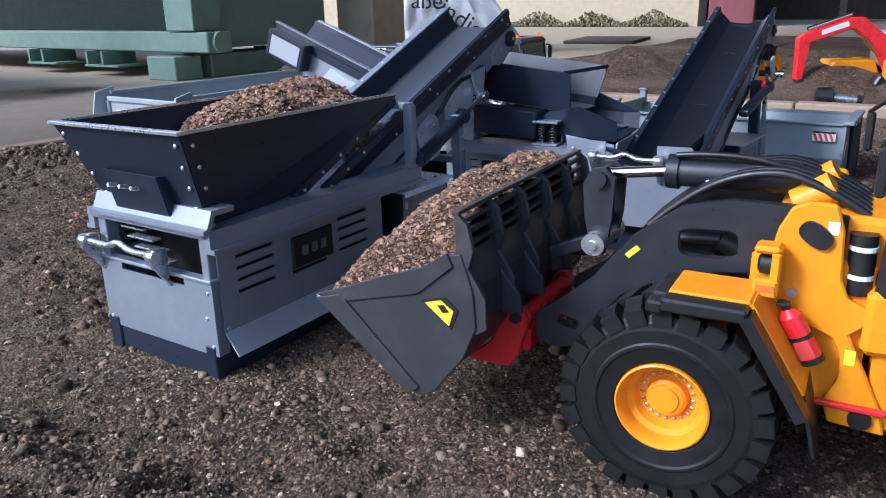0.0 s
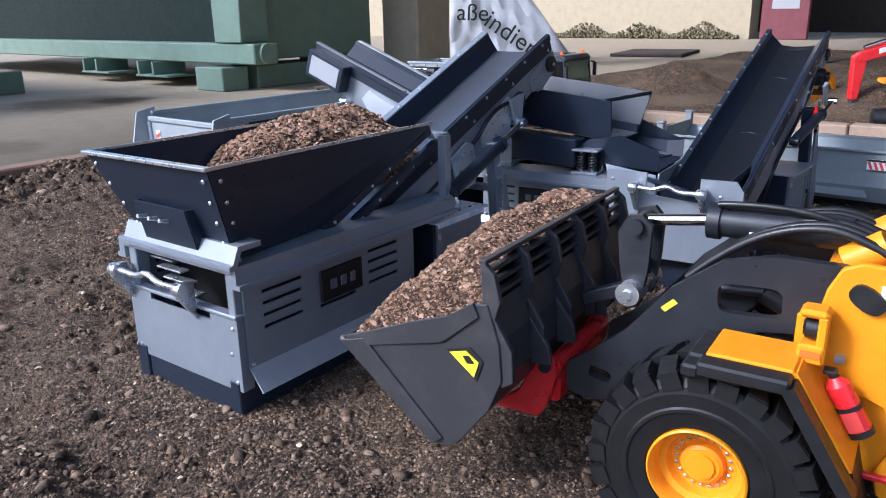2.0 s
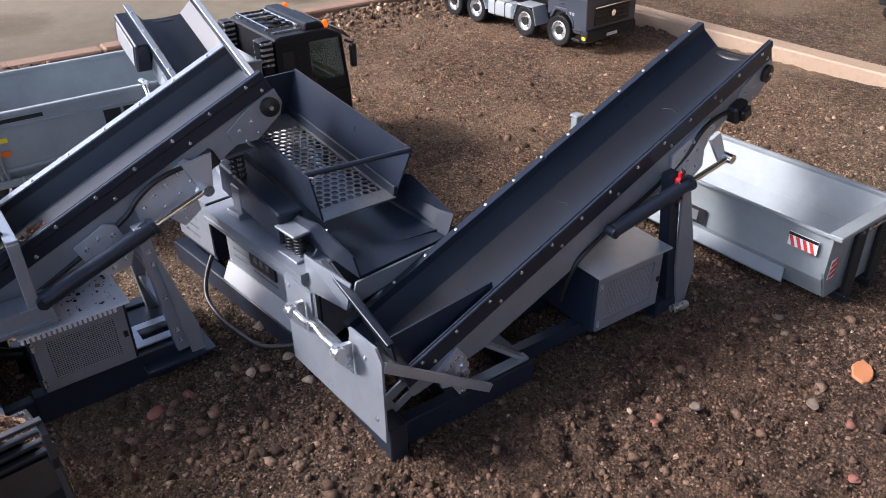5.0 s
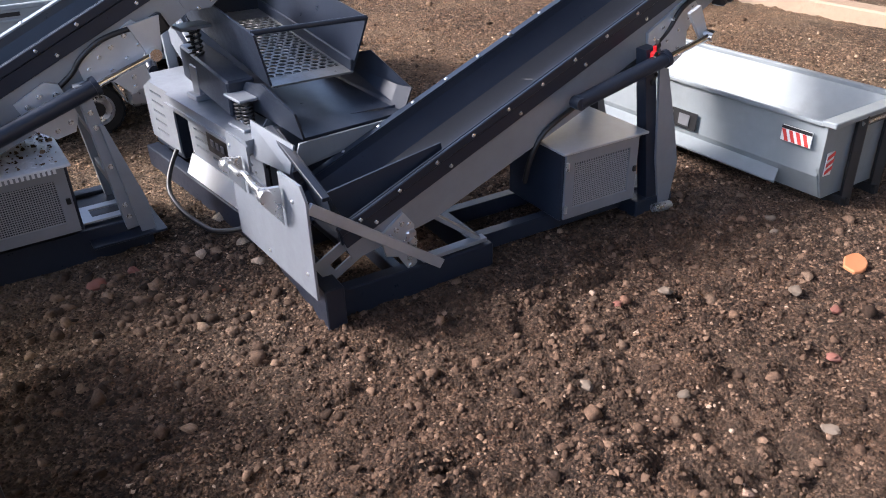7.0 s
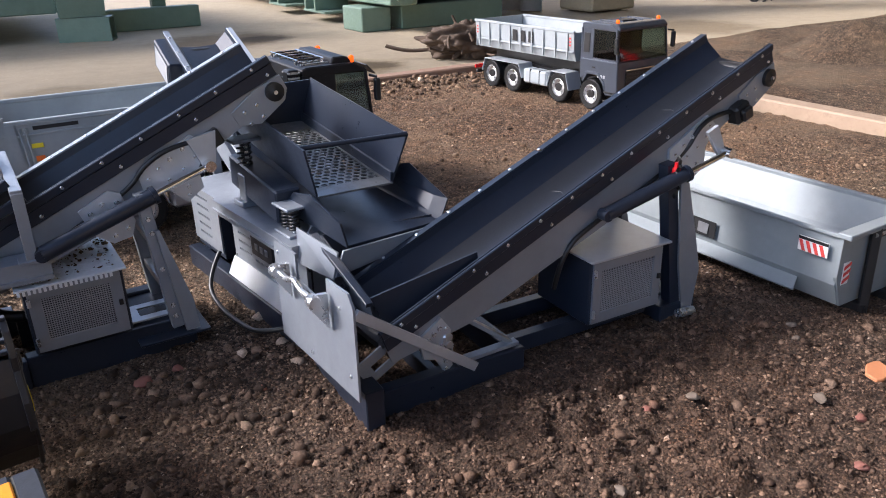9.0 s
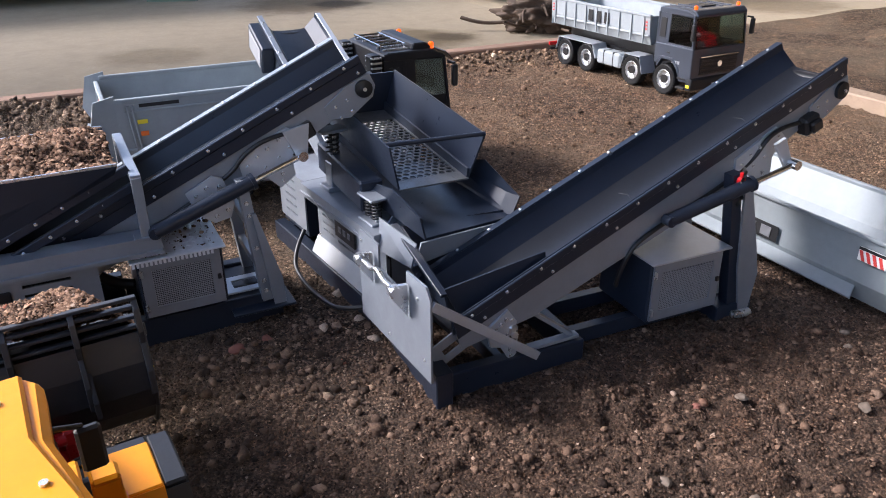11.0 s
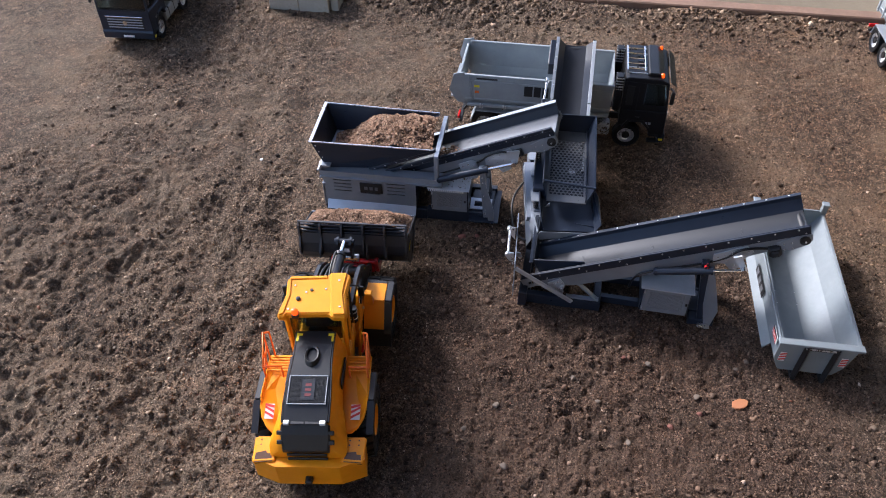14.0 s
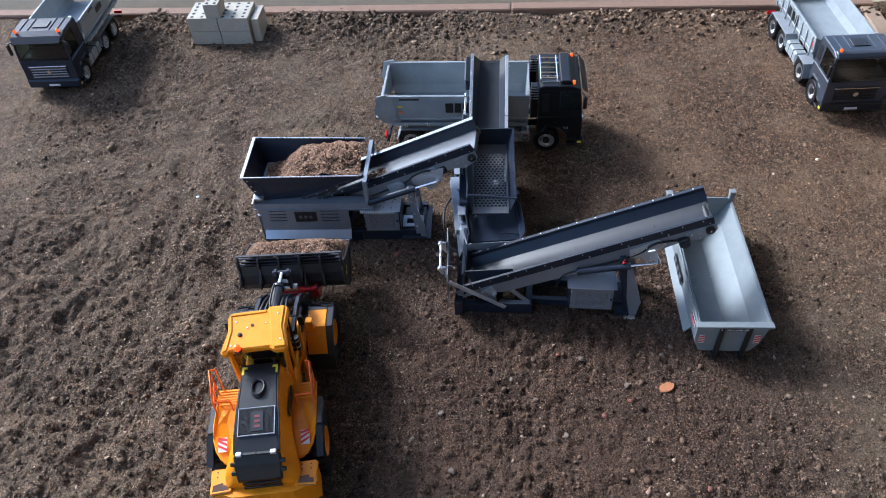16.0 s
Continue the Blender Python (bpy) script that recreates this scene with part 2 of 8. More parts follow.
def stained_concrete():
    """Sandy concrete with two brownish water stains, each with a darker wet core."""
    m = worn("concrete_floor", (0.345, 0.280, 0.190), 0.85, dust=0.6, dust_colour=(0.27, 0.212, 0.135), grain=60)
    n, l, p = m.node_tree.nodes, m.node_tree.links, m.node_tree.nodes["Principled BSDF"]
    col = p.inputs["Base Color"].links[0].from_socket
    co = n.new("ShaderNodeTexCoord").outputs["Object"]
    wob = noise_tex(n, l, 6.0, 6.0, 0.7, co)
    for (x, y), size, tone in (((1.62, 3.05), 0.36, (0.52, 0.47, 0.40)), ((1.76, 2.98), 0.16, (0.34, 0.33, 0.32)), ((1.74, 2.09), 0.24, (0.50, 0.46, 0.38)), ((1.84, 2.08), 0.10, (0.50, 0.48, 0.45)), ((3.4, 2.1), 0.35, (0.62, 0.58, 0.52)), ((0.9, 2.2), 0.2, (0.72, 0.70, 0.66))):
        d = n.new("ShaderNodeVectorMath")
        d.operation = "DISTANCE"
        l.new(co, d.inputs[0])
        d.inputs[1].default_value = (x, y, 0.0)
        add = n.new("ShaderNodeMath")
        add.operation = "MULTIPLY_ADD"
        l.new(wob.outputs["Fac"], add.inputs[0])
        add.inputs[1].default_value = size * 0.9
        l.new(d.outputs["Value"], add.inputs[2])
        q = ramp(n, l, add.outputs[0], [(size * 0.95, tone), (size * 1.35, (1.0, 1.0, 1.0))])
        col = mix(n, l, 1.0, col, q.outputs["Color"], "MULTIPLY")
    l.new(col, p.inputs["Base Color"])
    return m


M_CONCRETE = stained_concrete()
M_WALL = worn("yellow_render", (0.42, 0.35, 0.235), 0.9, dust=0.5, dust_colour=(0.30, 0.25, 0.165), grain=120)
M_GREEN = worn("green_paint", (0.15, 0.22, 0.165), 0.55, dust=0.25, grain=200)
M_GREENDARK = worn("dark_green_tarp", (0.006, 0.014, 0.010), 0.75, dust=0.04, grain=200, spec=0.2)


# ---- helpers for building ----
def bm_box(bm, x0, x1, y0, y1, z0, z1, bev=0.0):
    vs = [bm.verts.new(p) for p in ((x0, y0, z0), (x1, y0, z0), (x1, y1, z0), (x0, y1, z0), (x0, y0, z1), (x1, y0, z1), (x1, y1, z1), (x0, y1, z1))]
    fs = [bm.faces.new([vs[i] for i in f]) for f in ((0, 3, 2, 1), (4, 5, 6, 7), (0, 1, 5, 4), (1, 2, 6, 5), (2, 3, 7, 6), (3, 0, 4, 7))]
    if bev > 0:
        es = list({e for f in fs for e in f.edges})
        bmesh.ops.bevel(bm, geom=es, offset=bev, segments=1, affect="EDGES", profile=0.5)
    return bm


def box(x0, x1, y0, y1, z0, z1, bev=0.0008):
    return bm_box(bmesh.new(), x0, x1, y0, y1, z0, z1, bev)


def bm_hexa(bm, low, high):
    """A solid between two quads of four points each."""
    a = [bm.verts.new(p) for p in low]
    b = [bm.verts.new(p) for p in high]
    bm.faces.new(a[::-1])
    bm.faces.new(b)
    for i in range(len(a)):
        j = (i + 1) % len(a)
        bm.faces.new((a[i], a[j], b[j], b[i]))
    return bm


def prism(points, depth, axis="y", start=0.0, bev=0.0):
    """A flat outline pushed along an axis. Points in the other two axes, in order."""
    bm = bmesh.new()
    at = {"x": lambda u, v, w: (w, u, v), "y": lambda u, v, w: (u, w, v), "z": lambda u, v, w: (u, v, w)}[axis]
    a = [bm.verts.new(at(u, v, start)) for u, v in points]
    b = [bm.verts.new(at(u, v, start + depth)) for u, v in points]
    bm.faces.new(a[::-1])
    bm.faces.new(b)
    n = len(points)
    for i in range(n):
        bm.faces.new((a[i], a[(i + 1) % n], b[(i + 1) % n], b[i]))
    bmesh.ops.recalc_face_normals(bm, faces=bm.faces[:])
    if bev > 0:
        bmesh.ops.bevel(bm, geom=[e for e in bm.edges if e.calc_face_angle(0) > 0.5], offset=bev, segments=1, affect="EDGES")
    return bm


def panel(points, t):
    """A sheet of thickness t through points in space (in order, in one plane)."""
    bm = bmesh.new()
    ps = [Vector(p) for p in points]
    nrm = (ps[1] - ps[0]).cross(ps[2] - ps[0]).normalized()
    bm_hexa(bm, [p - nrm * t / 2 for p in ps], [p + nrm * t / 2 for p in ps])
    bmesh.ops.recalc_face_normals(bm, faces=bm.faces[:])
    return bm


def rod(p, q, r, seg=12, r2=None, cap=True):
    bm = bmesh.new()
    p, q = Vector(p), Vector(q)
    d = q - p
    turn = d.to_track_quat("Z", "Y").to_matrix().to_4x4()
    bmesh.ops.create_cone(bm, cap_ends=cap, segments=seg, radius1=r, radius2=r if r2 is None else r2, depth=d.length,
                          matrix=Matrix.Translation((p + q) / 2) @ turn)
    return bm


def bar(p, q, w, hgt, bev=0.0005):
    """A square bar from p to q, w wide and hgt high."""
    p, q = Vector(p), Vector(q)
    d = q - p
    bm = box(-w / 2, w / 2, -hgt / 2, hgt / 2, 0, d.length, bev)
    x = d.normalized()
    side = x.cross(Vector((0, 0, 1)))
    side = side.normalized() if side.length > 1e-4 else Vector((1, 0, 0))
    up = side.cross(x)
    m = Matrix((side, up, x)).transposed().to_4x4()
    m.translation = p
    bmesh.ops.transform(bm, matrix=m, verts=bm.verts[:])
    return bm


def lathe(profile, axis="x", seg=40, cap=True):
    """profile: (radius, along) pairs, turned round the axis."""
    bm = bmesh.new()
    rings = []
    for r, w in profile:
        ring = []
        for i in range(seg):
            a = 2 * math.pi * i / seg
            c, s = r * math.cos(a), r * math.sin(a)
            ring.append(bm.verts.new({"x": (w, c, s), "y": (c, w, s), "z": (c, s, w)}[axis]))
        rings.append(ring)
    for a, b in zip(rings, rings[1:]):
        for i in range(seg):
            j = (i + 1) % seg
            bm.faces.new((a[i], a[j], b[j], b[i]))
    if cap:
        bm.faces.new(rings[0][::-1])
        bm.faces.new(rings[-1])
    bmesh.ops.recalc_face_normals(bm, faces=bm.faces[:])
    return bm


def join(*bms):
    out = bmesh.new()
    for b in bms:
        me = bpy.data.meshes.new("tmp")
        b.to_mesh(me)
        b.free()
        out.from_mesh(me)
        bpy.data.meshes.remove(me)
    return out


def moved(bm, m):
    bmesh.ops.transform(bm, matrix=m, verts=bm.verts[:])
    return bm


def mesh_of(bm, name, mat, smooth=False):
    me = bpy.data.meshes.new(name)
    bm.normal_update()
    bm.to_mesh(me)
    bm.free()
    me.materials.append(mat)
    if smooth:
        me.shade_smooth()
        me.set_sharp_from_angle(angle=radians(35))
    return me


def part(name, bm, mat, parent, label="", smooth=False):
    ob = new(name, mesh_of(bm, name, mat, smooth))
    ob.parent = parent
    if label:
        ob["label"] = label
    return ob


def parts(name, bms, mat, parent, label="", smooth=False):
    return [part(name, b, mat, parent, label, smooth) for b in bms]


def folded(profile, t, length, axis="y", start=0.0):
    """One bent sheet: an open outline of thickness t (measured along its first axis), pushed along an axis."""
    return prism(list(profile) + [(u + t, v) for u, v in reversed(profile)], length, axis, start)


def plate(outer, holes, depth, start):
    """A plate in y and z with holes through it, depth thick along x."""
    bm = bmesh.new()
    edges = []
    for loop in [outer] + holes:
        vs = [bm.verts.new((start, u, v)) for u, v in loop]
        edges += [bm.edges.new((vs[i], vs[(i + 1) % len(vs)])) for i in range(len(vs))]
    bmesh.ops.triangle_fill(bm, edges=edges, use_beauty=True)
    out = bmesh.ops.extrude_face_region(bm, geom=bm.faces[:])
    bmesh.ops.translate(bm, vec=(depth, 0, 0), verts=[v for v in out["geom"] if isinstance(v, bmesh.types.BMVert)])
    bmesh.ops.recalc_face_normals(bm, faces=bm.faces[:])
    return bm


def oval(cy, cz, ry, rz, turn, n=20, flat=0.45):
    """A rounded slot outline in y and z."""
    out = []
    for k in range(n):
        a = 2 * math.pi * k / n
        u, v = ry * math.copysign(abs(math.cos(a)) ** flat, math.cos(a)), rz * math.copysign(abs(math.sin(a)) ** flat, math.sin(a))
        c, s = math.cos(radians(turn)), math.sin(radians(turn))
        out.append((cy + u * c - v * s, cz + u * s + v * c))
    return out


def thing(name, m, label, category, group="", kind=""):
    ob = new(name)
    ob.empty_display_size = 0.02
    ob.matrix_world = m
    return tagged(ob, label, category, group, kind)


def solid(name, bm, mat, label, category, m=None, group="", kind="", smooth=False):
    ob = new(name, mesh_of(bm, name, mat, smooth))
    if m is not None:
        ob.matrix_world = m
    return tagged(ob, label, category, group, kind)


def wire(name, points, r, mat, parent=None, label="", smooth_curve=True):
    cu = bpy.data.curves.new(name, "CURVE")
    cu.dimensions, cu.bevel_depth, cu.bevel_resolution, cu.resolution_u = "3D", r, 2, 6
    sp = cu.splines.new("NURBS" if smooth_curve else "POLY")
    sp.points.add(len(points) - 1)
    for pt, p in zip(sp.points, points):
        pt.co = (*p, 1)
    if smooth_curve:
        sp.use_endpoint_u, sp.order_u = True, 3
    tmp = bpy.data.objects.new("tmp", cu)
    me = bpy.data.meshes.new_from_object(tmp)
    bpy.data.objects.remove(tmp)
    bpy.data.curves.remove(cu)
    me.name = name
    me.materials.clear()
    me.materials.append(mat)
    me.shade_smooth()
    ob = new(name, me)
    if parent is not None:
        ob.parent = parent
    if label:
        ob["label"] = label
    return ob

# ---- setting: soil field, boards, floor, walls ----
def smooth_noise(x, y, cell, seed):
    """Value noise on numpy arrays, about -1 to 1."""
    gx, gy = x / cell, y / cell
    ix, iy = np.floor(gx).astype(int), np.floor(gy).astype(int)
    fx, fy = gx - ix, gy - iy
    fx, fy = fx * fx * (3 - 2 * fx), fy * fy * (3 - 2 * fy)

    def rnd(a, b):
        v = np.sin(a * 127.1 + b * 311.7 + seed * 74.7) * 43758.5453
        return (v - np.floor(v)) * 2 - 1

    low = rnd(ix, iy) * (1 - fx) + rnd(ix + 1, iy) * fx
    high = rnd(ix, iy + 1) * (1 - fx) + rnd(ix + 1, iy + 1) * fx
    return low * (1 - fy) + high * fy


def soil_height(x, y):
    x, y = np.asarray(x, float), np.asarray(y, float)
    rough = np.clip(0.80 + 0.85 * smooth_noise(x + 5, y, 0.40, 9) + 0.25 * smooth_noise(x, y, 0.15, 19), 0.22, 1.45)
    fade = np.clip((x + 0.62) / 0.1, 0, 1) * np.clip((y + 0.70) / 0.1, 0, 1)
    rough = rough * fade * (1 - 0.6 * np.exp(-(((x - 1.65) / 0.65) ** 4 + ((y - 1.10) / 0.42) ** 4)))
    h = 0.004 * smooth_noise(x, y, 0.55, 1) + 0.003 * smooth_noise(x, y, 0.21, 2)
    h = h + rough * (0.0055 * smooth_noise(x, y, 0.083, 3) + 0.0085 * (np.abs(smooth_noise(x, y, 0.037, 4)) - 0.4) + 0.0090 * (np.abs(smooth_noise(x, y, 0.020, 5)) - 0.4) + 0.0050 * (np.abs(smooth_noise(x, y, 0.0115, 15)) - 0.4))
    # tyre furrows running out from the feeder and past the loader
    for x0, y0, ang, wid in ((0.30, 0.62, 100, 0.05), (0.16, 0.45, 96, 0.05), (0.52, -0.35, 92, 0.055), (0.68, -0.35, 93, 0.055), (0.05, 0.9, 15, 0.05), (0.05, 0.30, 58, 0.05), (-0.16, 0.42, 52, 0.055), (0.22, -0.10, 66, 0.05), (-0.05, 1.15, 24, 0.06), (0.34, -0.25, 80, 0.05)):
        dx, dy = math.cos(radians(ang)), math.sin(radians(ang))
        off = (x - x0) * dy - (y - y0) * dx + 0.020 * smooth_noise(x, y, 0.22, 41)
        along = (x - x0) * dx + (y - y0) * dy
        h = h - 0.0050 * np.exp(-(off / (wid * 0.45)) ** 2) * np.exp(-(along / 0.7) ** 4) + 0.0035 * np.exp(-((np.abs(off) - wid) / 0.02) ** 2) * np.exp(-(along / 0.7) ** 4)
    # bank of loose soil along the far board
    h = h + 0.030 * np.exp(-((y - 1.65) / 0.09) ** 2) * (0.7 + 0.3 * smooth_noise(x, y, 0.12, 6))
    # the machines stand on trodden, level soil
    for cx, cy, sx, sy in ((0.64, 0.59, 0.24, 0.10), (1.0, 0.60, 0.11, 0.18), (1.12, 0.36, 0.24, 0.10), (0.57, 0.02, 0.15, 0.30), (0.97, 0.975, 0.34, 0.13), (1.50, 0.36, 0.12, 0.26), (2.00, 1.33, 0.15, 0.34), (-0.45, 1.44, 0.14, 0.34), (0.04, 1.57, 0.15, 0.11)):
        flat = np.exp(-(((x - cx) / sx) ** 4 + ((y - cy) / sy) ** 4))
        h = h * (1 - 0.85 * flat) - 0.002 * flat
    return h


def grid_mesh(name, xs, ys, zfun, mat):
    nx, ny = len(xs), len(ys)
    X, Y = np.meshgrid(xs, ys, indexing="ij")
    V = np.stack([X, Y, zfun(X, Y)], -1).reshape(-1, 3)
    i = np.arange(nx * ny).reshape(nx, ny)
    faces = np.stack([i[:-1, :-1], i[1:, :-1], i[1:, 1:], i[:-1, 1:]], -1).reshape(-1, 4)
    me = bpy.data.meshes.new(name)
    me.from_pydata(V.tolist(), [], faces.tolist())
    me.materials.append(mat)
    me.shade_smooth()
    return me


BOARD_Y, BOARD_X = 1.665, 2.245
near_x = np.arange(-0.55, 2.2, 0.0050)
near_y = np.arange(-0.62, BOARD_Y, 0.0050)
wide_x = np.concatenate([np.arange(-4.0, -0.55, 0.06), near_x, np.arange(2.2, BOARD_X + 0.001, 0.01)])
wide_y = np.concatenate([np.arange(-4.0, -0.62, 0.06), near_y, [BOARD_Y]])
tagged(new("soil_field", grid_mesh("soil_field", wide_x, wide_y, soil_height, M_SOIL)), "loose brown soil with clods and pebbles", "soil", kind="structure")

# concrete yard all round, one sheet to the horizon
FLOOR_Z = 0.002


def yard_height(x, y):
    """Level concrete, sunk where the soil bed lies in it."""
    inside = (x > -3.95) & (x < BOARD_X + 0.03) & (y > -3.95) & (y < BOARD_Y + 0.03)
    return np.where(inside, -0.06, FLOOR_Z - 0.01)


yard_x = np.array([-60.0, -8, -3.96, -3.94, -1, 1, BOARD_X + 0.028, BOARD_X + 0.032, 4, 8, 60])
yard_y = np.array([-60.0, -6, -3.96, -3.94, -1, 0.5, BOARD_Y + 0.028, BOARD_Y + 0.032, 4, 8, 60])
yard = new("ground", grid_mesh("ground", yard_x, yard_y, yard_height, M_CONCRETE))
tagged(yard, "sandy grey-beige concrete yard floor", "ground", kind="structure")
far_x, far_y = np.arange(BOARD_X + 0.02, 6.2, 0.03), np.arange(-3.5, 1.75, 0.03)
far_soil = new("soil_patch", grid_mesh("soil_patch", far_x, far_y, lambda x, y: FLOOR_Z + 0.012 + 0.012 * smooth_noise(x, y, 0.5, 1) + 0.006 * smooth_noise(x, y, 0.12, 2), M_SOIL))
tagged(far_soil, "brown soil outside the wooden boards", "soil", kind="structure")


def heap(name, cx, cy, rx, ry, hgt, base, mat, label, seed, n=40):
    bm = bmesh.new()
    rings, seg = 14, n
    prev = None
    top = bm.verts.new((0, 0, hgt))
    for k in range(1, rings + 1):
        r = k / rings
        ring = []
        for s in range(seg):
            a = 2 * math.pi * s / seg
            x, y = math.cos(a) * r, math.sin(a) * r
            w = 1 + 0.16 * noise.noise((x * 2 + seed, y * 2, 0.3))
            z = hgt * (math.cos(r * math.pi) * 0.5 + 0.5) * (1 + 0.3 * noise.noise((x * 3, y * 3 + seed, 1.0))) + 0.02 * hgt * noise.noise((x * 14, y * 14, seed))
            ring.append(bm.verts.new((x * rx * w, y * ry * w, z if k < rings else -0.02)))
        for s in range(seg):
            t = (s + 1) % seg
            bm.faces.new((top, ring[s], ring[t]) if prev is None else (prev[s], ring[s], ring[t], prev[t]))
        prev = ring
    return solid(name, bm, mat, label, "heap", pose(cx, cy, base), kind="stuff", smooth=True)


# wooden boards that hold the soil
def board(name, x0, x1, y0, y1, top, label, mat):
    bm = box(x0, x1, y0, y1, -0.05, top, 0.004)
    return solid(name, bm, mat, label, "board", kind="structure")


board("trim_board", -4.0, -0.25, BOARD_Y, BOARD_Y + 0.05, 0.030, "weathered wooden edging board round the soil", M_WOOD)
board("trim_board", -0.247, 1.05, BOARD_Y + 0.003, BOARD_Y + 0.053, 0.027, "weathered wooden edging board round the soil", M_WOOD)
board("trim_board", 1.053, BOARD_X + 0.05, BOARD_Y, BOARD_Y + 0.05, 0.031, "weathered wooden edging board round the soil", M_WOOD)
board("trim_board", BOARD_X, BOARD_X + 0.055, 0.40, BOARD_Y - 0.003, 0.026, "weathered wooden edging board round the soil", M_WOODPALE)
board("trim_board", BOARD_X + 0.004, BOARD_X + 0.06, -4.0, 0.397, 0.028, "weathered wooden edging board round the soil", M_WOODPALE)


# clods and grit lying on the soil
def rubble(name, n, spread, size, mat, label, seed, flat=0.75, lift=0.2, small=False):
    """Many small angular lumps in one mesh. spread(rng, n) gives x, y; size(rng, n) gives radii."""
    rng = np.random.default_rng(seed)
    if small:
        base = np.array([(math.cos(1.2566 * i), math.sin(1.2566 * i), -0.45) for i in range(5)] + [(0.18, 0.1, 0.85)], float)
        tri = np.array([(i, (i + 1) % 5, 5) for i in range(5)])
    else:
        base = np.array([(x, y, z) for x in (-0.62, 0.62) for y in (-0.62, 0.62) for z in (-0.62, 0.62)] + [(0.95, 0, 0), (0, 0.95, 0), (0, 0, 0.9)], float)
        tri = np.array([(8, 4, 6), (8, 6, 7), (8, 7, 5), (8, 5, 4), (9, 6, 2), (9, 2, 3), (9, 3, 7), (9, 7, 6), (10, 1, 5), (10, 5, 7), (10, 7, 3), (10, 3, 1), (0, 4, 5), (0, 5, 1), (0, 1, 3), (0, 3, 2)])
    x, y, z0 = spread(rng, n)
    r = size(rng, n)
    k = len(base)
    jit = 1 + 0.75 * (rng.random((n, k)) - 0.5)
    sc = np.stack([0.8 + 0.5 * rng.random(n), 0.8 + 0.5 * rng.random(n), flat * (0.7 + 0.5 * rng.random(n))], -1)
    P = base[None] * jit[..., None] * sc[:, None] * r[:, None, None]
    a = rng.random(n) * 6.28
    c, s = np.cos(a)[:, None], np.sin(a)[:, None]
    tip = (rng.random(n)[:, None] - 0.5) * 1.6
    P = np.stack([P[..., 0], P[..., 1] * np.cos(tip) - P[..., 2] * np.sin(tip), P[..., 1] * np.sin(tip) + P[..., 2] * np.cos(tip)], -1)
    Q = np.stack([P[..., 0] * c - P[..., 1] * s, P[..., 0] * s + P[..., 1] * c, P[..., 2]], -1)
    Q += np.stack([x, y, z0 + r * lift], -1)[:, None]
    F = (tri[None] + (np.arange(n) * k)[:, None, None]).reshape(-1, 3)
    me = bpy.data.meshes.new(name)
    me.vertices.add(n * k)
    me.vertices.foreach_set("co", Q.reshape(-1).astype(np.float32))
    me.loops.add(F.size)
    me.loops.foreach_set("vertex_index", F.reshape(-1).astype(np.int32))
    me.polygons.add(len(F))
    me.polygons.foreach_set("loop_start", np.arange(0, F.size, 3, dtype=np.int32))
    me.update(calc_edges=True)
    me.materials.append(mat)
    ob = new(name, me)
    return tagged(ob, label, "rubble", kind="stuff")


def on_soil(x, y):
    return x, y, soil_height(x, y)


def spread_main(rng, n):
    x, y = -0.5 + 2.6 * rng.random(n), -0.6 + 2.3 * rng.random(n)
    dense = smooth_noise(x, y, 0.30, 12) + 0.5 * smooth_noise(x, y, 0.09, 13) + 0.6 * (rng.random(n) - 0.5)
    rolled = np.exp(-(((x - 1.65) / 0.65) ** 4 + ((y - 1.10) / 0.42) ** 4))
    keep = (dense > -0.15) & (rng.random(n) > 0.8 * rolled)
    x, y = np.where(keep, x, x[::-1]), np.where(keep, y, y[::-1])
    return on_soil(x, y)


rubble("soil_clods", 62000, spread_main, lambda g, n: 0.0012 + 0.0028 * g.random(n) ** 5, M_CLOD, "small clods and pebbles scattered on the soil", 3, small=True)
rubble("soil_lumps", 5500, spread_main, lambda g, n: 0.0017 + 0.0058 * g.random(n) ** 7, M_CLOD, "scattered larger lumps of soil", 7)
rubble("soil_grit", 130000, spread_main, lambda g, n: 0.0008 + 0.0016 * g.random(n) ** 2, M_CLOD, "fine grit on the soil surface", 4, small=True)


M_PEBBLE = varied("mixed_pebble", [(0.0, (0.065, 0.048, 0.036)), (0.5, (0.115, 0.085, 0.064)), (0.85, (0.165, 0.126, 0.098)), (0.95, (0.20, 0.085, 0.055)), (1.0, (0.44, 0.39, 0.33))], island=True, toned=True)
rubble("soil_pebbles", 1500, spread_main, lambda g, n: 0.0016 + 0.0056 * g.random(n) ** 6, M_PEBBLE, "mixed pebbles lying on the soil", 17, flat=0.6)


def spread_near(rng, n):
    x, y = 0.05 + 1.6 * rng.random(n), -0.32 + 1.0 * rng.random(n)
    return on_soil(x, y)


rubble("soil_gravel", 120000, spread_near, lambda g, n: 0.0008 + 0.0011 * g.random(n) ** 1.5, M_CLOD, "fine crumbly gravel between the machines", 8, small=True)


def spread_lumps(rng, n):
    x, y = 0.0 + 1.85 * rng.random(n), -0.50 + 1.1 * rng.random(n)
    dense = smooth_noise(x, y, 0.24, 32) + 0.8 * smooth_noise(x, y, 0.07, 33) + 0.5 * (rng.random(n) - 0.5)
    keep = dense > 0.15
    x, y = np.where(keep, x, x[::-1]), np.where(keep, y, y[::-1])
    return on_soil(x, y)


rubble("soil_crumbs", 15000, spread_lumps, lambda g, n: 0.0011 + 0.0036 * g.random(n) ** 6, M_CLOD, "crumbled lumps of soil lying in clusters", 9)


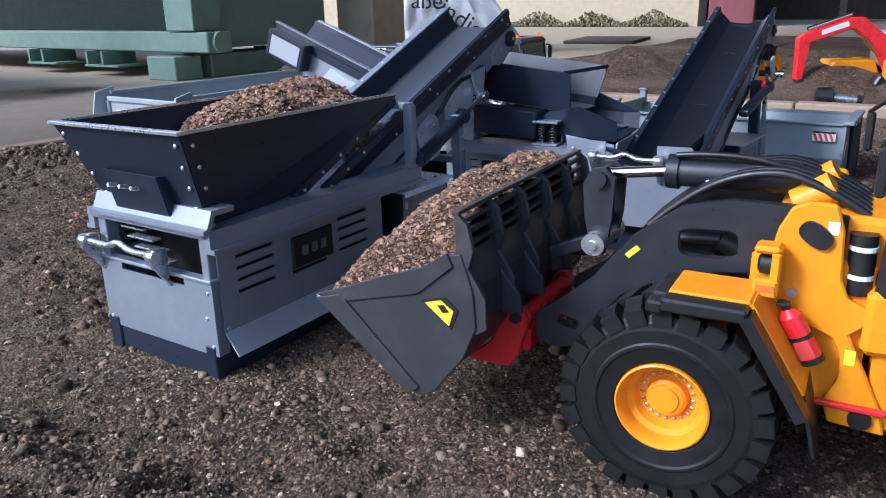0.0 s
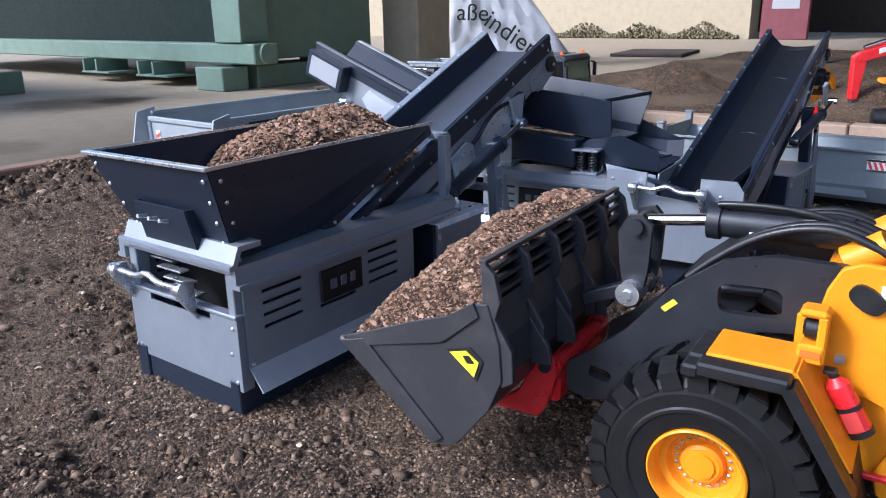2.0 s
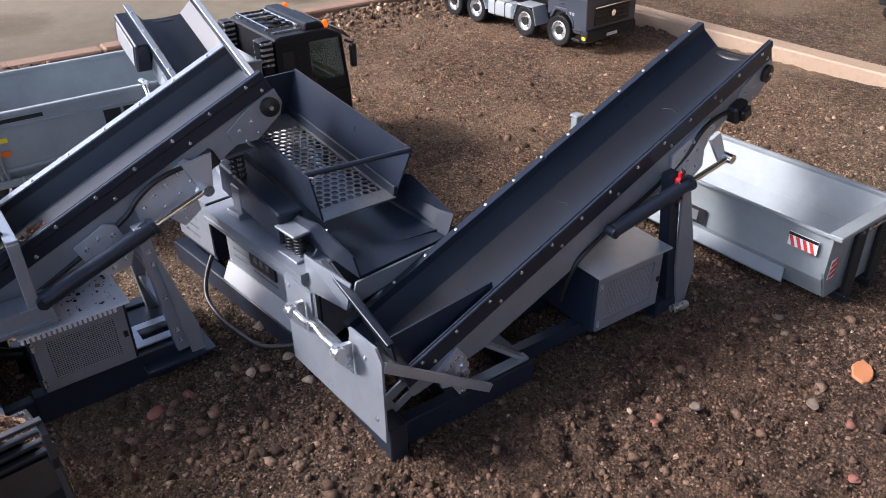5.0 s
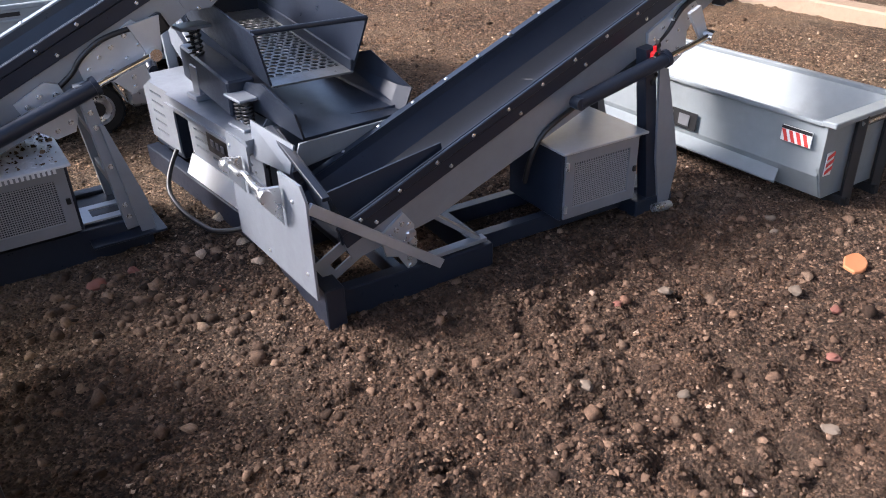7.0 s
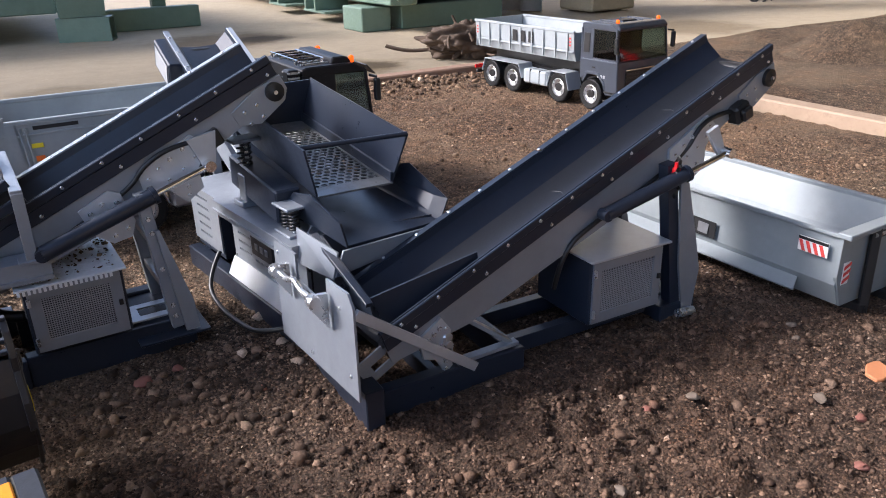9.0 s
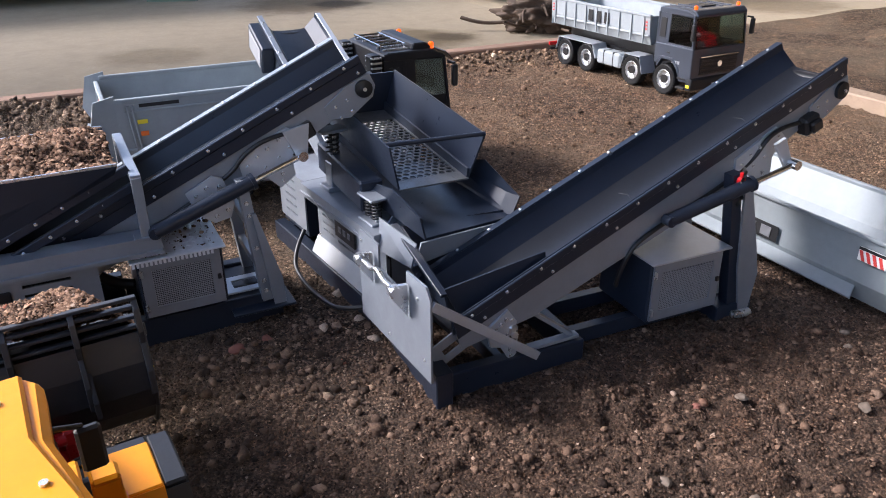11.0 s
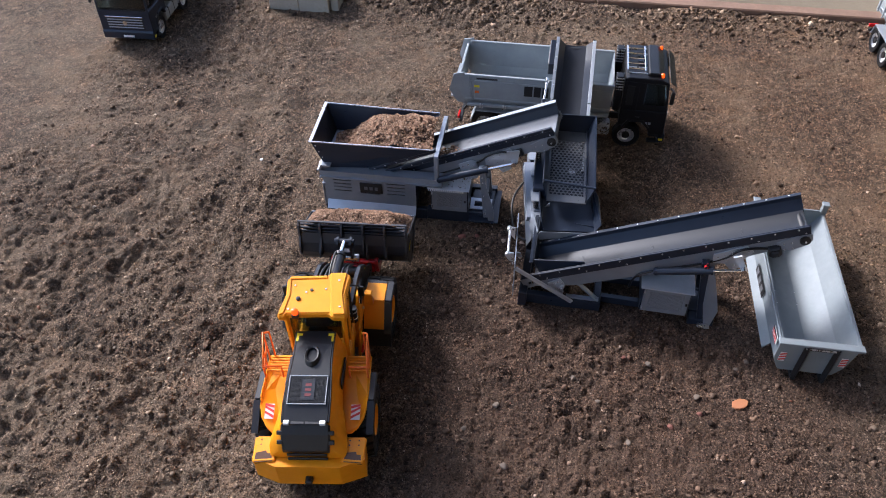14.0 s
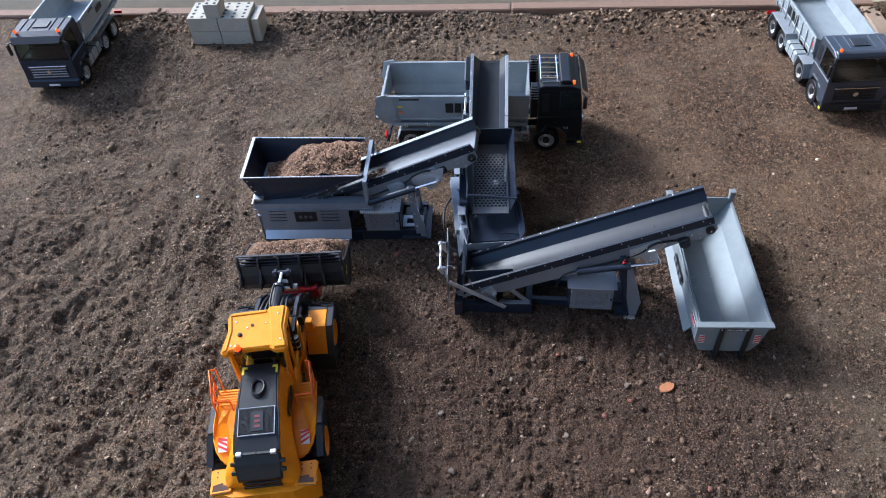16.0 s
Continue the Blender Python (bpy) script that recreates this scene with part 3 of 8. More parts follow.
def spread_bank(rng, n):
    x, y = -0.7 + 3.0 * rng.random(n), BOARD_Y - 0.01 - np.abs(rng.normal(0, 0.085, n))
    return on_soil(x, y)


rubble("bank_clods", 5200, spread_bank, lambda g, n: 0.0015 + 0.008 * g.random(n) ** 6, M_CLOD, "lumps of soil banked along the board", 5)


def spread_front(rng, n):
    x, y = 0.80 + 0.16 * rng.normal(0, 0.55, n), 0.40 + 0.13 * rng.normal(0, 0.5, n)
    return on_soil(x, y)


rubble("spilled_clods", 600, spread_front, lambda g, n: 0.0012 + 0.0056 * g.random(n) ** 5, M_CLOD, "larger clods spilled between the machines", 6)


# single stones one can point out
def stone(x, y, size, mat, label, seed, flat=0.6, cat="stone"):
    bm = bmesh.new()
    bmesh.ops.create_icosphere(bm, subdivisions=2, radius=size)
    for v in bm.verts:
        d = 1 + 0.20 * noise.noise(v.co / size * 3.1 + Vector((seed, 0, seed))) + 0.45 * noise.noise(v.co / size * 1.1 + Vector((seed, seed * 2, 0)))
        v.co = Vector((v.co.x * d * 1.2, v.co.y * d, v.co.z * d * flat))
    z = float(soil_height(x, y)) + size * flat * 0.45
    return solid("stone", bm, mat, label, cat, pose(x, y, z, 0, 0, seed * 47) @ Matrix.Scale(0.85, 4), group="stones on the soil", smooth=True)


bm = prism([(-0.017, -0.004), (-0.012, -0.009), (-0.004, -0.0115), (0.006, -0.011), (0.014, -0.007), (0.019, 0.001), (0.014, 0.006), (0.005, 0.010), (-0.004, 0.0085), (-0.012, 0.0065)], 0.004, "z", bev=0.001)
solid("clay_shard", bm, M_TERRA, "flat orange clay shard lying on the soil", "shard", pose(1.372, 0.088, float(soil_height(1.372, 0.088)) + 0.002, 4, -3, 20))
for i, (x, y, s, m, lab) in enumerate((
        (1.292, 0.093, 0.0065, M_STONE, "pale angular stone on the soil"), (0.904, 0.013, 0.007, M_STONE, "pale round stone on the soil"),
        (1.398, 0.198, 0.006, M_STONE, "beige stone on the soil"), (1.375, 0.175, 0.0055, M_STONE, "beige stone on the soil"),
        (0.768, 0.470, 0.009, M_BRICKRED, "reddish brown clod beside the feeder"), (0.802, 0.478, 0.006, M_BRICKRED, "small red brick chip on the soil"),
        (1.24, 0.02, 0.006, M_BRICKRED, "small red brick chip on the soil"), (1.295, 0.055, 0.006, M_BRICKRED, "small red brick chip on the soil"),
        (1.15, 0.17, 0.005, M_BRICKRED, "small red brick chip on the soil"), (1.16, -0.03, 0.006, M_STONE, "grey stone on the soil"),
        (0.935, -0.12, 0.007, M_STONE, "grey stone on the soil"), (0.85, -0.05, 0.006, M_STONE, "grey stone on the soil"),
        (1.42, -0.14, 0.006, M_BRICKRED, "small red brick chip on the soil"), (0.28, 0.06, 0.008, M_CLOD, "lump of brown soil"),
        (0.35, -0.02, 0.007, M_CLOD, "lump of brown soil"), (0.191, 0.679, 0.005, M_WHITEMARK, "small white chip on the soil"),
        (1.05, 0.10, 0.006, M_STONE, "grey stone on the soil"), (1.20, 0.16, 0.006, M_STONE, "pale stone on the soil"),
        (1.10, 0.05, 0.005, M_STONE, "grey stone on the soil"), (0.60, 0.44, 0.009, M_CLOD, "lump of brown soil"))):
    stone(x, y, s, m, lab, i + 1)

heap("soil_heap", 2.95, 0.42, 0.46, 0.38, 0.11, FLOOR_Z, M_SOIL, "low heap of loose brown soil", 2)
heap("soil_heap", 3.15, 1.20, 0.34, 0.28, 0.11, FLOOR_Z, M_SOIL, "low heap of loose brown soil", 5)

# ---- the plant: feeder, screener, stacker ----
def slotted(w, h, slots, t):
    """A sheet in x and z, w by h, with rectangular slots (x0, x1, z0, z1) cut through it."""
    xs = sorted({0.0, w, *(s[0] for s in slots), *(s[1] for s in slots)})
    zs = sorted({0.0, h, *(s[2] for s in slots), *(s[3] for s in slots)})
    bm = bmesh.new()
    grid = [[bm.verts.new((x, 0, z)) for z in zs] for x in xs]
    for i in range(len(xs) - 1):
        for j in range(len(zs) - 1):
            cx, cz = (xs[i] + xs[i + 1]) / 2, (zs[j] + zs[j + 1]) / 2
            if not any(s[0] < cx < s[1] and s[2] < cz < s[3] for s in slots):
                bm.faces.new((grid[i][j], grid[i + 1][j], grid[i + 1][j + 1], grid[i][j + 1]))
    out = bmesh.ops.extrude_face_region(bm, geom=bm.faces[:])
    bmesh.ops.translate(bm, vec=(0, t, 0), verts=[v for v in out["geom"] if isinstance(v, bmesh.types.BMVert)])
    bmesh.ops.recalc_face_normals(bm, faces=bm.faces[:])
    return bm


def hex_deck(nx, ny, pitch, t, hole=0.40):
    """A perforated plate: staggered round holes, in x and y, its corner at the origin."""
    bm = bmesh.new()
    r = pitch / math.sqrt(3)
    for j in range(ny):
        for i in range(nx):
            cx, cy = (i + 0.5 + 0.5 * (j % 2)) * pitch, (j + 0.5) * r * 1.5
            rings = []
            for z in (0.0, -t):
                out = [bm.verts.new((cx + r * math.sin(math.pi / 3 * k), cy + r * math.cos(math.pi / 3 * k), z)) for k in range(6)]
                inn = [bm.verts.new((cx + pitch * hole * math.sin(math.pi / 6 * k), cy + pitch * hole * math.cos(math.pi / 6 * k), z)) for k in range(12)]
                rings.append((out, inn))
            (o, n), (o2, n2) = rings
            for k in range(6):
                a, b = 2 * k, (2 * k + 2) % 12
                bm.faces.new((o[k], o[(k + 1) % 6], n[b], n[a + 1], n[a]))
                bm.faces.new((n[a], n[a + 1], n2[a + 1], n2[a]))
                bm.faces.new((n[a + 1], n[b], n2[b], n2[a + 1]))
    bmesh.ops.remove_doubles(bm, verts=bm.verts[:], dist=1e-5)
    return bm


BOLT = mesh_of(lathe([(0.0019, 0.0), (0.0019, 0.0009), (0.0012, 0.0013)], "z", 8), "bolt", M_STEEL)
NUT = mesh_of(lathe([(0.0026, 0.0), (0.0026, 0.0018), (0.0014, 0.0018), (0.0014, 0.0030)], "z", 6), "nut", M_STEEL)


def bolt(parent, m, mesh=None):
    ob = new("bolt", mesh or BOLT)
    ob.parent = parent
    ob.matrix_parent_inverse = Matrix()
    ob.matrix_basis = m
    return ob


def plate_mark(parent, m, w, h):
    """A raised black nameplate with three plain grey shapes."""
    pl = part("nameplate", moved(box(0, w, -0.003, 0, 0, h, 0.0012), m), M_BLACK, parent, "black moulded nameplate")
    for a, b in ((0.20, 0.35), (0.44, 0.58), (0.67, 0.80)):
        part("letter_bar", moved(box(w * a, w * b, -0.0040, -0.0028, h * 0.34, h * 0.66, 0.0008), m), M_LETTER, pl)
    return pl


def spring(parent, x, y, z0, z1, r=0.007):
    pts = []
    turns, n = 6, 72
    for i in range(n + 1):
        a = 2 * math.pi * turns * i / n
        pts.append((x + r * math.cos(a), y + r * math.sin(a), z0 + (z1 - z0) * i / n))
    s = wire("spring", pts, 0.0013, M_BLACK, parent, "black coil spring", smooth_curve=False)
    part("spring_rod", rod((x, y, z0 - 0.004), (x, y, z1 + 0.004), 0.0022), M_STEEL, s)
    return s


def cylinder_ram(parent, p, q, split=0.6, r=0.008, label="dark hydraulic cylinder with bright rod"):
    p, q = Vector(p), Vector(q)
    mid = p.lerp(q, split)
    c = part("hydraulic_cylinder", join(rod(p, mid, r, 16), rod(p.lerp(mid, 0.96), mid, r * 1.18, 16), rod(p - Vector((0, 0.006, 0)), p + Vector((0, 0.006, 0)), r * 0.8, 12)), M_NAVY, parent, label, smooth=True)
    part("piston_rod", join(rod(mid, q, r * 0.42, 12), rod(q - Vector((0, 0.006, 0)), q + Vector((0, 0.006, 0)), r * 0.72, 12)), M_CHROME, c, smooth=True)
    return c


def conveyor(parent, m, L, w, cleats=(), strip=M_SILVER, drop=0.03, rubber=M_BELT, inset=0.010, sag=0.006, edge=0.008):
    """A troughed belt between flared boards. x runs up along the belt, y across, z off the belt."""
    cheek = [(0.0, 0.005), (L, 0.005), (L, -0.018), (L * 0.86, -0.026), (L * 0.66, -drop - 0.010), (L * 0.15, -drop), (0.0, -0.012)]
    c = part("conveyor_frame", moved(join(prism(cheek, 0.002, "y", -0.0080), prism(cheek, 0.002, "y", w + 0.0060)), m), M_SILVER, parent, "silver sheet metal conveyor frame")
    n = 10
    sec = [(inset - 0.002 + (w + 0.004 - 2 * inset) * k / n, 0.0016 - sag * math.sin(math.pi * k / n)) for k in range(n + 1)]
    part("belt", moved(prism(sec + [(y, z - 0.0016) for y, z in reversed(sec)], L - 0.004, "x", 0.002), m), rubber, c, "grey-black rubber belt", smooth=True)
    for y0, y1, s in ((inset, -0.006, -1), (w - inset, w + 0.006, 1)):
        pts = [(y0, 0.0), (y1, 0.019), (y1 + s * 0.001, 0.026), (y1 + s * 0.0026, 0.026), (y1 + s * 0.0020, 0.017), (y0 + s * 0.004, -0.006), (y0 + s * 0.0025, -0.006)]
        b = part("side_board", moved(prism(pts, L, "x", 0.0), m), M_NAVY, c, "dark blue flared side board")
        ys = sorted((y1 + s * 0.0005, y1 + s * (0.0005 + edge)))
        if s > 0 and strip is not None:
            part("top_strip", moved(join(box(0, L * 0.496, ys[0], ys[1], 0.0262, 0.0280, 0.0003), box(L * 0.504, L, ys[0], ys[1], 0.0262, 0.0280, 0.0003)), m), strip, c, "bare silver edging strip")
        part("lower_rail", moved(box(0.0, L, min(y1 + s * 0.0028, y1 + s * 0.0046), max(y1 + s * 0.0028, y1 + s * 0.0046), 0.0035, 0.0170, 0.0006), m), M_NAVY, c)
        part("upper_rail", moved(box(0.0, L, min(y1 + s * 0.0028, y1 + s * 0.0064), max(y1 + s * 0.0028, y1 + s * 0.0064), 0.0175, 0.0258, 0.0008), m), M_NAVY, c)
        count = max(6, int(L / 0.042))
        for k in range(count):
            x = L * (k + 0.5) / count
            if s < 0:
                bolt(c, m @ pose(x, y1 - 0.0065, 0.0215) @ pose(0, 0, 0, 90))
                if k % 2 == 0:
                    bolt(c, m @ pose(x + 0.012, y1 - 0.0047, 0.0085) @ pose(0, 0, 0, 90))
            else:
                bolt(c, m @ pose(x, y1 + 0.0046, 0.0280))
    for x in cleats:
        for s in (1, -1):
            part("cleat", moved(box(-0.0012, 0.0012, 0, w * 0.36, -0.001, 0.0012, 0.0003), m @ pose(x + 0.012, w / 2, -0.002, 0, 0, 22 if s > 0 else 158)), M_BELT, c)
    for x, r in ((L - 0.010, 0.010), (0.010, 0.009)):
        part("pulley", moved(lathe([(r, 0.002), (r, w - 0.002)], "y", 20), m @ pose(x, 0, -0.0095)), M_BLACK, c, smooth=True)
    for y in (-0.0102, w + 0.0082):
        part("pulley_plate", moved(prism([(L - 0.062, -0.006), (L - 0.062, -0.022), (L - 0.040, -0.032), (L - 0.006, -0.024), (L + 0.002, -0.014), (L + 0.002, 0.002), (L - 0.03, 0.002)], 0.002, "y", y, 0.0004), m), M_SILVER, c, "silver bearing plate")
    part("bearing", moved(lathe([(0.0100, 0.0), (0.0100, -0.004), (0.0055, -0.0045), (0.003, -0.006)], "y", 20), m @ pose(L - 0.012, -0.0103, -0.010)), M_BLACK, c, "black bearing cover", smooth=True)
    part("bearing_bolt", moved(lathe([(0.0022, -0.0055), (0.0022, -0.0075)], "y", 8), m @ pose(L - 0.012, -0.0103, -0.010)), M_STEEL, c)
    for a, d in ((-0.05, -0.012), (-0.05, -0.026), (-0.035, -0.012), (-0.035, -0.026)):
        bolt(c, m @ pose(L + a, -0.0103, d) @ pose(0, 0, 0, 90))
    return c


def gusset(parent, m, x, y, s=1.0):
    """A bolted silver hinge plate on the side of a conveyor."""
    g = part("hinge_plate", moved(prism([(-0.034 * s, 0.004), (0.030 * s, 0.010), (0.040 * s, -0.008), (0.018 * s, -0.024), (0.012 * s, -0.044), (-0.010 * s, -0.048), (-0.018 * s, -0.026), (-0.040 * s, -0.018)], 0.003, "y", y), m @ pose(x, 0, -0.011)), M_WHITE, parent, "bare steel hinge plate")
    for a, d in ((-0.028, -0.006), (-0.014, -0.002), (0.0, 0.0), (0.016, 0.002), (0.030, -0.003), (-0.012, -0.018), (0.006, -0.016), (0.022, -0.012), (0.0, -0.034), (-0.004, -0.042)):
        bolt(parent, m @ pose(x + a * s, y, -0.011 + d) @ pose(0, 0, 0, 90), NUT if a in (0.0, 0.016) else None)
    return g


def sieve(name, w, h):
    """A fine wire grille."""
    bm = bmesh.new()
    for k in range(int(w / 0.0022)):
        bm_box(bm, k * 0.0022, k * 0.0022 + 0.0007, 0, 0.0006, 0, h)
    for k in range(int(h / 0.0022)):
        bm_box(bm, 0, w, 0.0001, 0.0007, k * 0.0022, k * 0.0022 + 0.0007)
    return bm


def power_box(parent, x0, x1, y0, y1, z0, z1, tread):
    """The engine box: dark body, grilled door in front, sheet metal lid."""
    b = part("engine_box", box(x0, x1, y0 + 0.003, y1, z0, z1, 0.001), M_NAVY, parent, "dark blue engine box")
    f = 0.011
    door = part("door", slotted(x1 - x0 - 0.006, z1 - z0 - 0.004, [(f, x1 - x0 - 0.006 - f, f, z1 - z0 - 0.004 - f)], 0.0025), M_SILVER, b, "silver framed door with wire grille")
    door.matrix_parent_inverse = Matrix()
    door.matrix_basis = pose(x0 + 0.003, y0, z0 + 0.002)
    part("grille", sieve("grille", x1 - x0 - 0.006 - 2 * f, z1 - z0 - 0.004 - 2 * f), M_GREYMARK, b, "fine grey wire grille").location = (x0 + 0.003 + f, y0 + 0.0012, z0 + 0.002 + f)
    for zz in (z0 + 0.014, z1 - 0.014):
        part("hinge", rod((x0 + 0.0035, y0 - 0.002, zz - 0.004), (x0 + 0.0035, y0 - 0.002, zz + 0.004), 0.0018), M_STEEL, b)
    part("latch", join(box(x1 - 0.009, x1 - 0.005, y0 - 0.003, y0, (z0 + z1) / 2 - 0.003, (z0 + z1) / 2 + 0.003, 0.0006)), M_BLACK, b)
    lid = part("lid", box(x0 - 0.006, x1 + 0.003, y0 - 0.007, y1 + 0.002, z1 + 0.0005, z1 + 0.003, 0.0006), M_LID if tread else M_WHITE, b, "chequered steel plate lid" if tread else "plain sheet metal lid")
    if tread:
        bm = bmesh.new()
        nx, ny = int((x1 - x0) / 0.0075), int((y1 - y0) / 0.0075)
        for i in range(nx):
            for j in range(ny):
                a = 45 if (i + j) % 2 else -45
                k = box(-0.0026, 0.0026, -0.0007, 0.0007, 0, 0.0006, 0)
                moved(k, pose(x0 + (i + 0.6) * 0.0075, y0 + (j + 0.4) * 0.0075, z1 + 0.003, 0, 0, a))
                me = bpy.data.meshes.new("t")
                k.to_mesh(me)
                k.free()
                bm.from_mesh(me)
                bpy.data.meshes.remove(me)
        part("tread", bm, M_LID, b, "raised bars of the tread plate")
        n = int((x1 - x0) / 0.0045)
        teeth = bmesh.new()
        for k in range(n):
            bm_box(teeth, x0 - 0.004 + k * 0.0045, x0 - 0.0015 + k * 0.0045, y0 - 0.0085, y0 - 0.006, z1 - 0.003, z1 + 0.003)
        part("toothed_edge", teeth, M_LID, b)
    return b


def tow_bar(parent, y0, y1, x, z):
    """A bent bar between two knobs on brackets, along y."""
    ym = (y0 + y1) / 2
    b = wire("handle_bar", [(x - 0.012, y0, z), (x - 0.012, y0 + 0.010, z), (x - 0.012, ym - 0.014, z - 0.001), (x - 0.012, ym, z + 0.006), (x - 0.012, ym + 0.014, z - 0.001), (x - 0.012, y1 - 0.010, z), (x - 0.012, y1, z)], 0.0028, M_STEEL, parent, "bent bare steel handle bar")
    for y in (y0, y1):
        part("bracket", panel([(x, y, z - 0.030), (x, y, z + 0.004), (x - 0.017, y, z + 0.006), (x - 0.017, y, z - 0.006)], 0.004), M_STEEL, b)
        part("knob", lathe([(0.005, -0.005), (0.006, -0.003), (0.006, 0.003), (0.005, 0.005)], "y", 14), M_STEEL, b, smooth=True).matrix_basis = pose(x - 0.013, y, z)
    return b


# feeder with hopper
FEED = pose(0.424, 0.512, 0.009, 0, 0, 1.2)
feeder = thing("feeder", FEED, "silver and dark blue model feeder with a soil-filled hopper", "feeder")
part("base_frame", join(box(-0.006, 0.25, 0.004, 0.016, -0.022, 0.020, 0.001), box(-0.006, 0.25, 0.135, 0.150, -0.022, 0.020, 0.001), box(-0.004, 0.020, 0.016, 0.135, -0.022, 0.018, 0.001), box(0.19, 0.215, 0.016, 0.135, -0.022, 0.018, 0.001)), M_NAVY, feeder, "dark blue skid frame")
part("base_frame", join(box(0.25, 0.412, 0.006, 0.020, -0.022, 0.022, 0.001), box(0.25, 0.412, 0.10, 0.115, -0.022, 0.022, 0.001), box(0.355, 0.408, 0.020, 0.10, -0.020, 0.018, 0.001)), M_NAVY, feeder)
sl = [(0.023 - 0.004, 0.067 - 0.004, z, z + 0.0032) for z in (0.030, 0.0405, 0.051, 0.0615)] + [(0.150, 0.194, z, z + 0.0032) for z in (0.030, 0.0405, 0.051, 0.0615)] + [(0.084, 0.132, 0.027, 0.0302)]
for y in (0.0, 0.148):
    pn = part("side_panel", slotted(0.220, 0.077, sl, 0.0022), M_SILVER, feeder, "silver panel with cooling slots")
    pn.matrix_basis = pose(0.004, y, 0.030)
    for a, b in ((0.004, 0.004), (0.004, 0.072), (0.216, 0.004), (0.216, 0.072), (0.11, 0.072)):
        bolt(pn, pose(a, -0.0002 if y == 0 else 0.0024, b) @ pose(0, 0, 0, 90 if y == 0 else -90))
    part("inner_lining", box(0.003, 0.217, 0.006, 0.008, 0.002, 0.074, 0), M_BLACK, pn)
part("skirt", panel([(0.004, 0.0, 0.0305), (0.224, 0.0, 0.0305), (0.224, -0.014, 0.012), (0.004, -0.014, 0.012)], 0.0018), M_WHITE, feeder, "pale flared skirt plate")
part("skirt", panel([(0.004, 0.150, 0.0305), (0.224, 0.150, 0.0305), (0.224, 0.168, 0.010), (0.004, 0.168, 0.010)], 0.0018), M_WHITE, feeder)
plate_mark(feeder, pose(0.088, 0.0, 0.062), 0.055, 0.030)
parts("corner_post", (box(-0.003, 0.010, 0.003, 0.012, 0.01, 0.126, 0.0008), box(-0.003, 0.010, 0.136, 0.147, 0.01, 0.126, 0.0008)), M_SILVER, feeder)
ep = part("end_plate", prism([(0.0, 0.012), (0.150, 0.012), (0.150, 0.076), (0.118, 0.076), (0.118, 0.070), (0.034, 0.070), (0.034, 0.076), (0.0, 0.076)], 0.002, "x", -0.005), M_SILVER, feeder, "plain silver end plate")
for y, z in ((0.006, 0.02), (0.006, 0.068), (0.144, 0.02), (0.144, 0.068), (0.010, 0.045)):
    bolt(ep, pose(-0.005, y, z) @ pose(0, 0, 0, 0, -90))
part("end_frame", join(box(-0.006, 0.004, 0.0, 0.150, 0.0765, 0.080, 0.0008), box(-0.006, 0.006, -0.004, 0.152, 0.115, 0.1205, 0.0008)), M_SILVER, feeder)
parts("cooling_fin", [box(0.002, 0.012, 0.060 + 0.010 * k, 0.098 + 0.008 * k, 0.082 + 0.0085 * k, 0.0838 + 0.0085 * k, 0.0004) for k in range(4)], M_STEEL, feeder)
# black sheet added behind the end opening; its shade is put into the colour
part("inner_plate", box(0.040, 0.044, 0.012, 0.138, 0.02, 0.112, 0), M_BLACK, feeder)
tow_bar(feeder, 0.052, 0.146, -0.006, 0.097)
part("long_beam", join(prism([(-0.010, 0.104), (0.002, 0.104), (0.002, 0.119), (0.022, 0.119), (0.022, 0.123), (-0.006, 0.123), (-0.006, 0.108), (-0.010, 0.108)], 0.296, "x", -0.006)), M_SILVER, feeder, "silver angle-section beam")
part("long_beam", join(prism([(0.160, 0.104), (0.148, 0.104), (0.148, 0.119), (0.132, 0.119), (0.132, 0.123), (0.156, 0.123), (0.156, 0.108), (0.160, 0.108)], 0.296, "x", -0.006)), M_SILVER, feeder)
part("end_beam", join(prism([(-0.011, 0.121), (-0.004, 0.121), (0.002, 0.1345), (0.022, 0.1345), (0.022, 0.139), (-0.001, 0.139), (-0.007, 0.1255), (-0.011, 0.1245)], 0.150, "y", -0.006)), M_SILVER, feeder, "silver angle-section beam")
# hopper: four sloping walls, open on top, its far end over the belt
hop = part("hopper", join(
    panel([(-0.017, 0.000, 0.201), (0.262, 0.004, 0.201), (0.256, 0.018, 0.183), (0.118, 0.018, 0.126), (0.008, 0.010, 0.124)], 0.0022),
    panel([(-0.021, 0.158, 0.200), (0.262, 0.148, 0.201), (0.256, 0.132, 0.183), (0.118, 0.130, 0.126), (0.008, 0.134, 0.124)], 0.0022),
    panel([(-0.017, 0.000, 0.201), (-0.021, 0.158, 0.200), (0.008, 0.134, 0.124), (0.008, 0.010, 0.124)], 0.0022),
    panel([(0.008, 0.008, 0.1240), (0.008, 0.134, 0.1240), (0.130, 0.130, 0.1260), (0.130, 0.020, 0.1260)], 0.002)), M_NAVY, feeder, "dark blue sheet metal hopper")
part("rim", join(bar((-0.018, -0.001, 0.2025), (0.262, 0.003, 0.2025), 0.0025, 0.003), bar((-0.022, 0.159, 0.2015), (0.262, 0.149, 0.2025), 0.0025, 0.003), bar((-0.018, -0.003, 0.2025), (-0.022, 0.161, 0.2015), 0.0075, 0.003)), M_STEEL, hop, "bright worn rim edge")
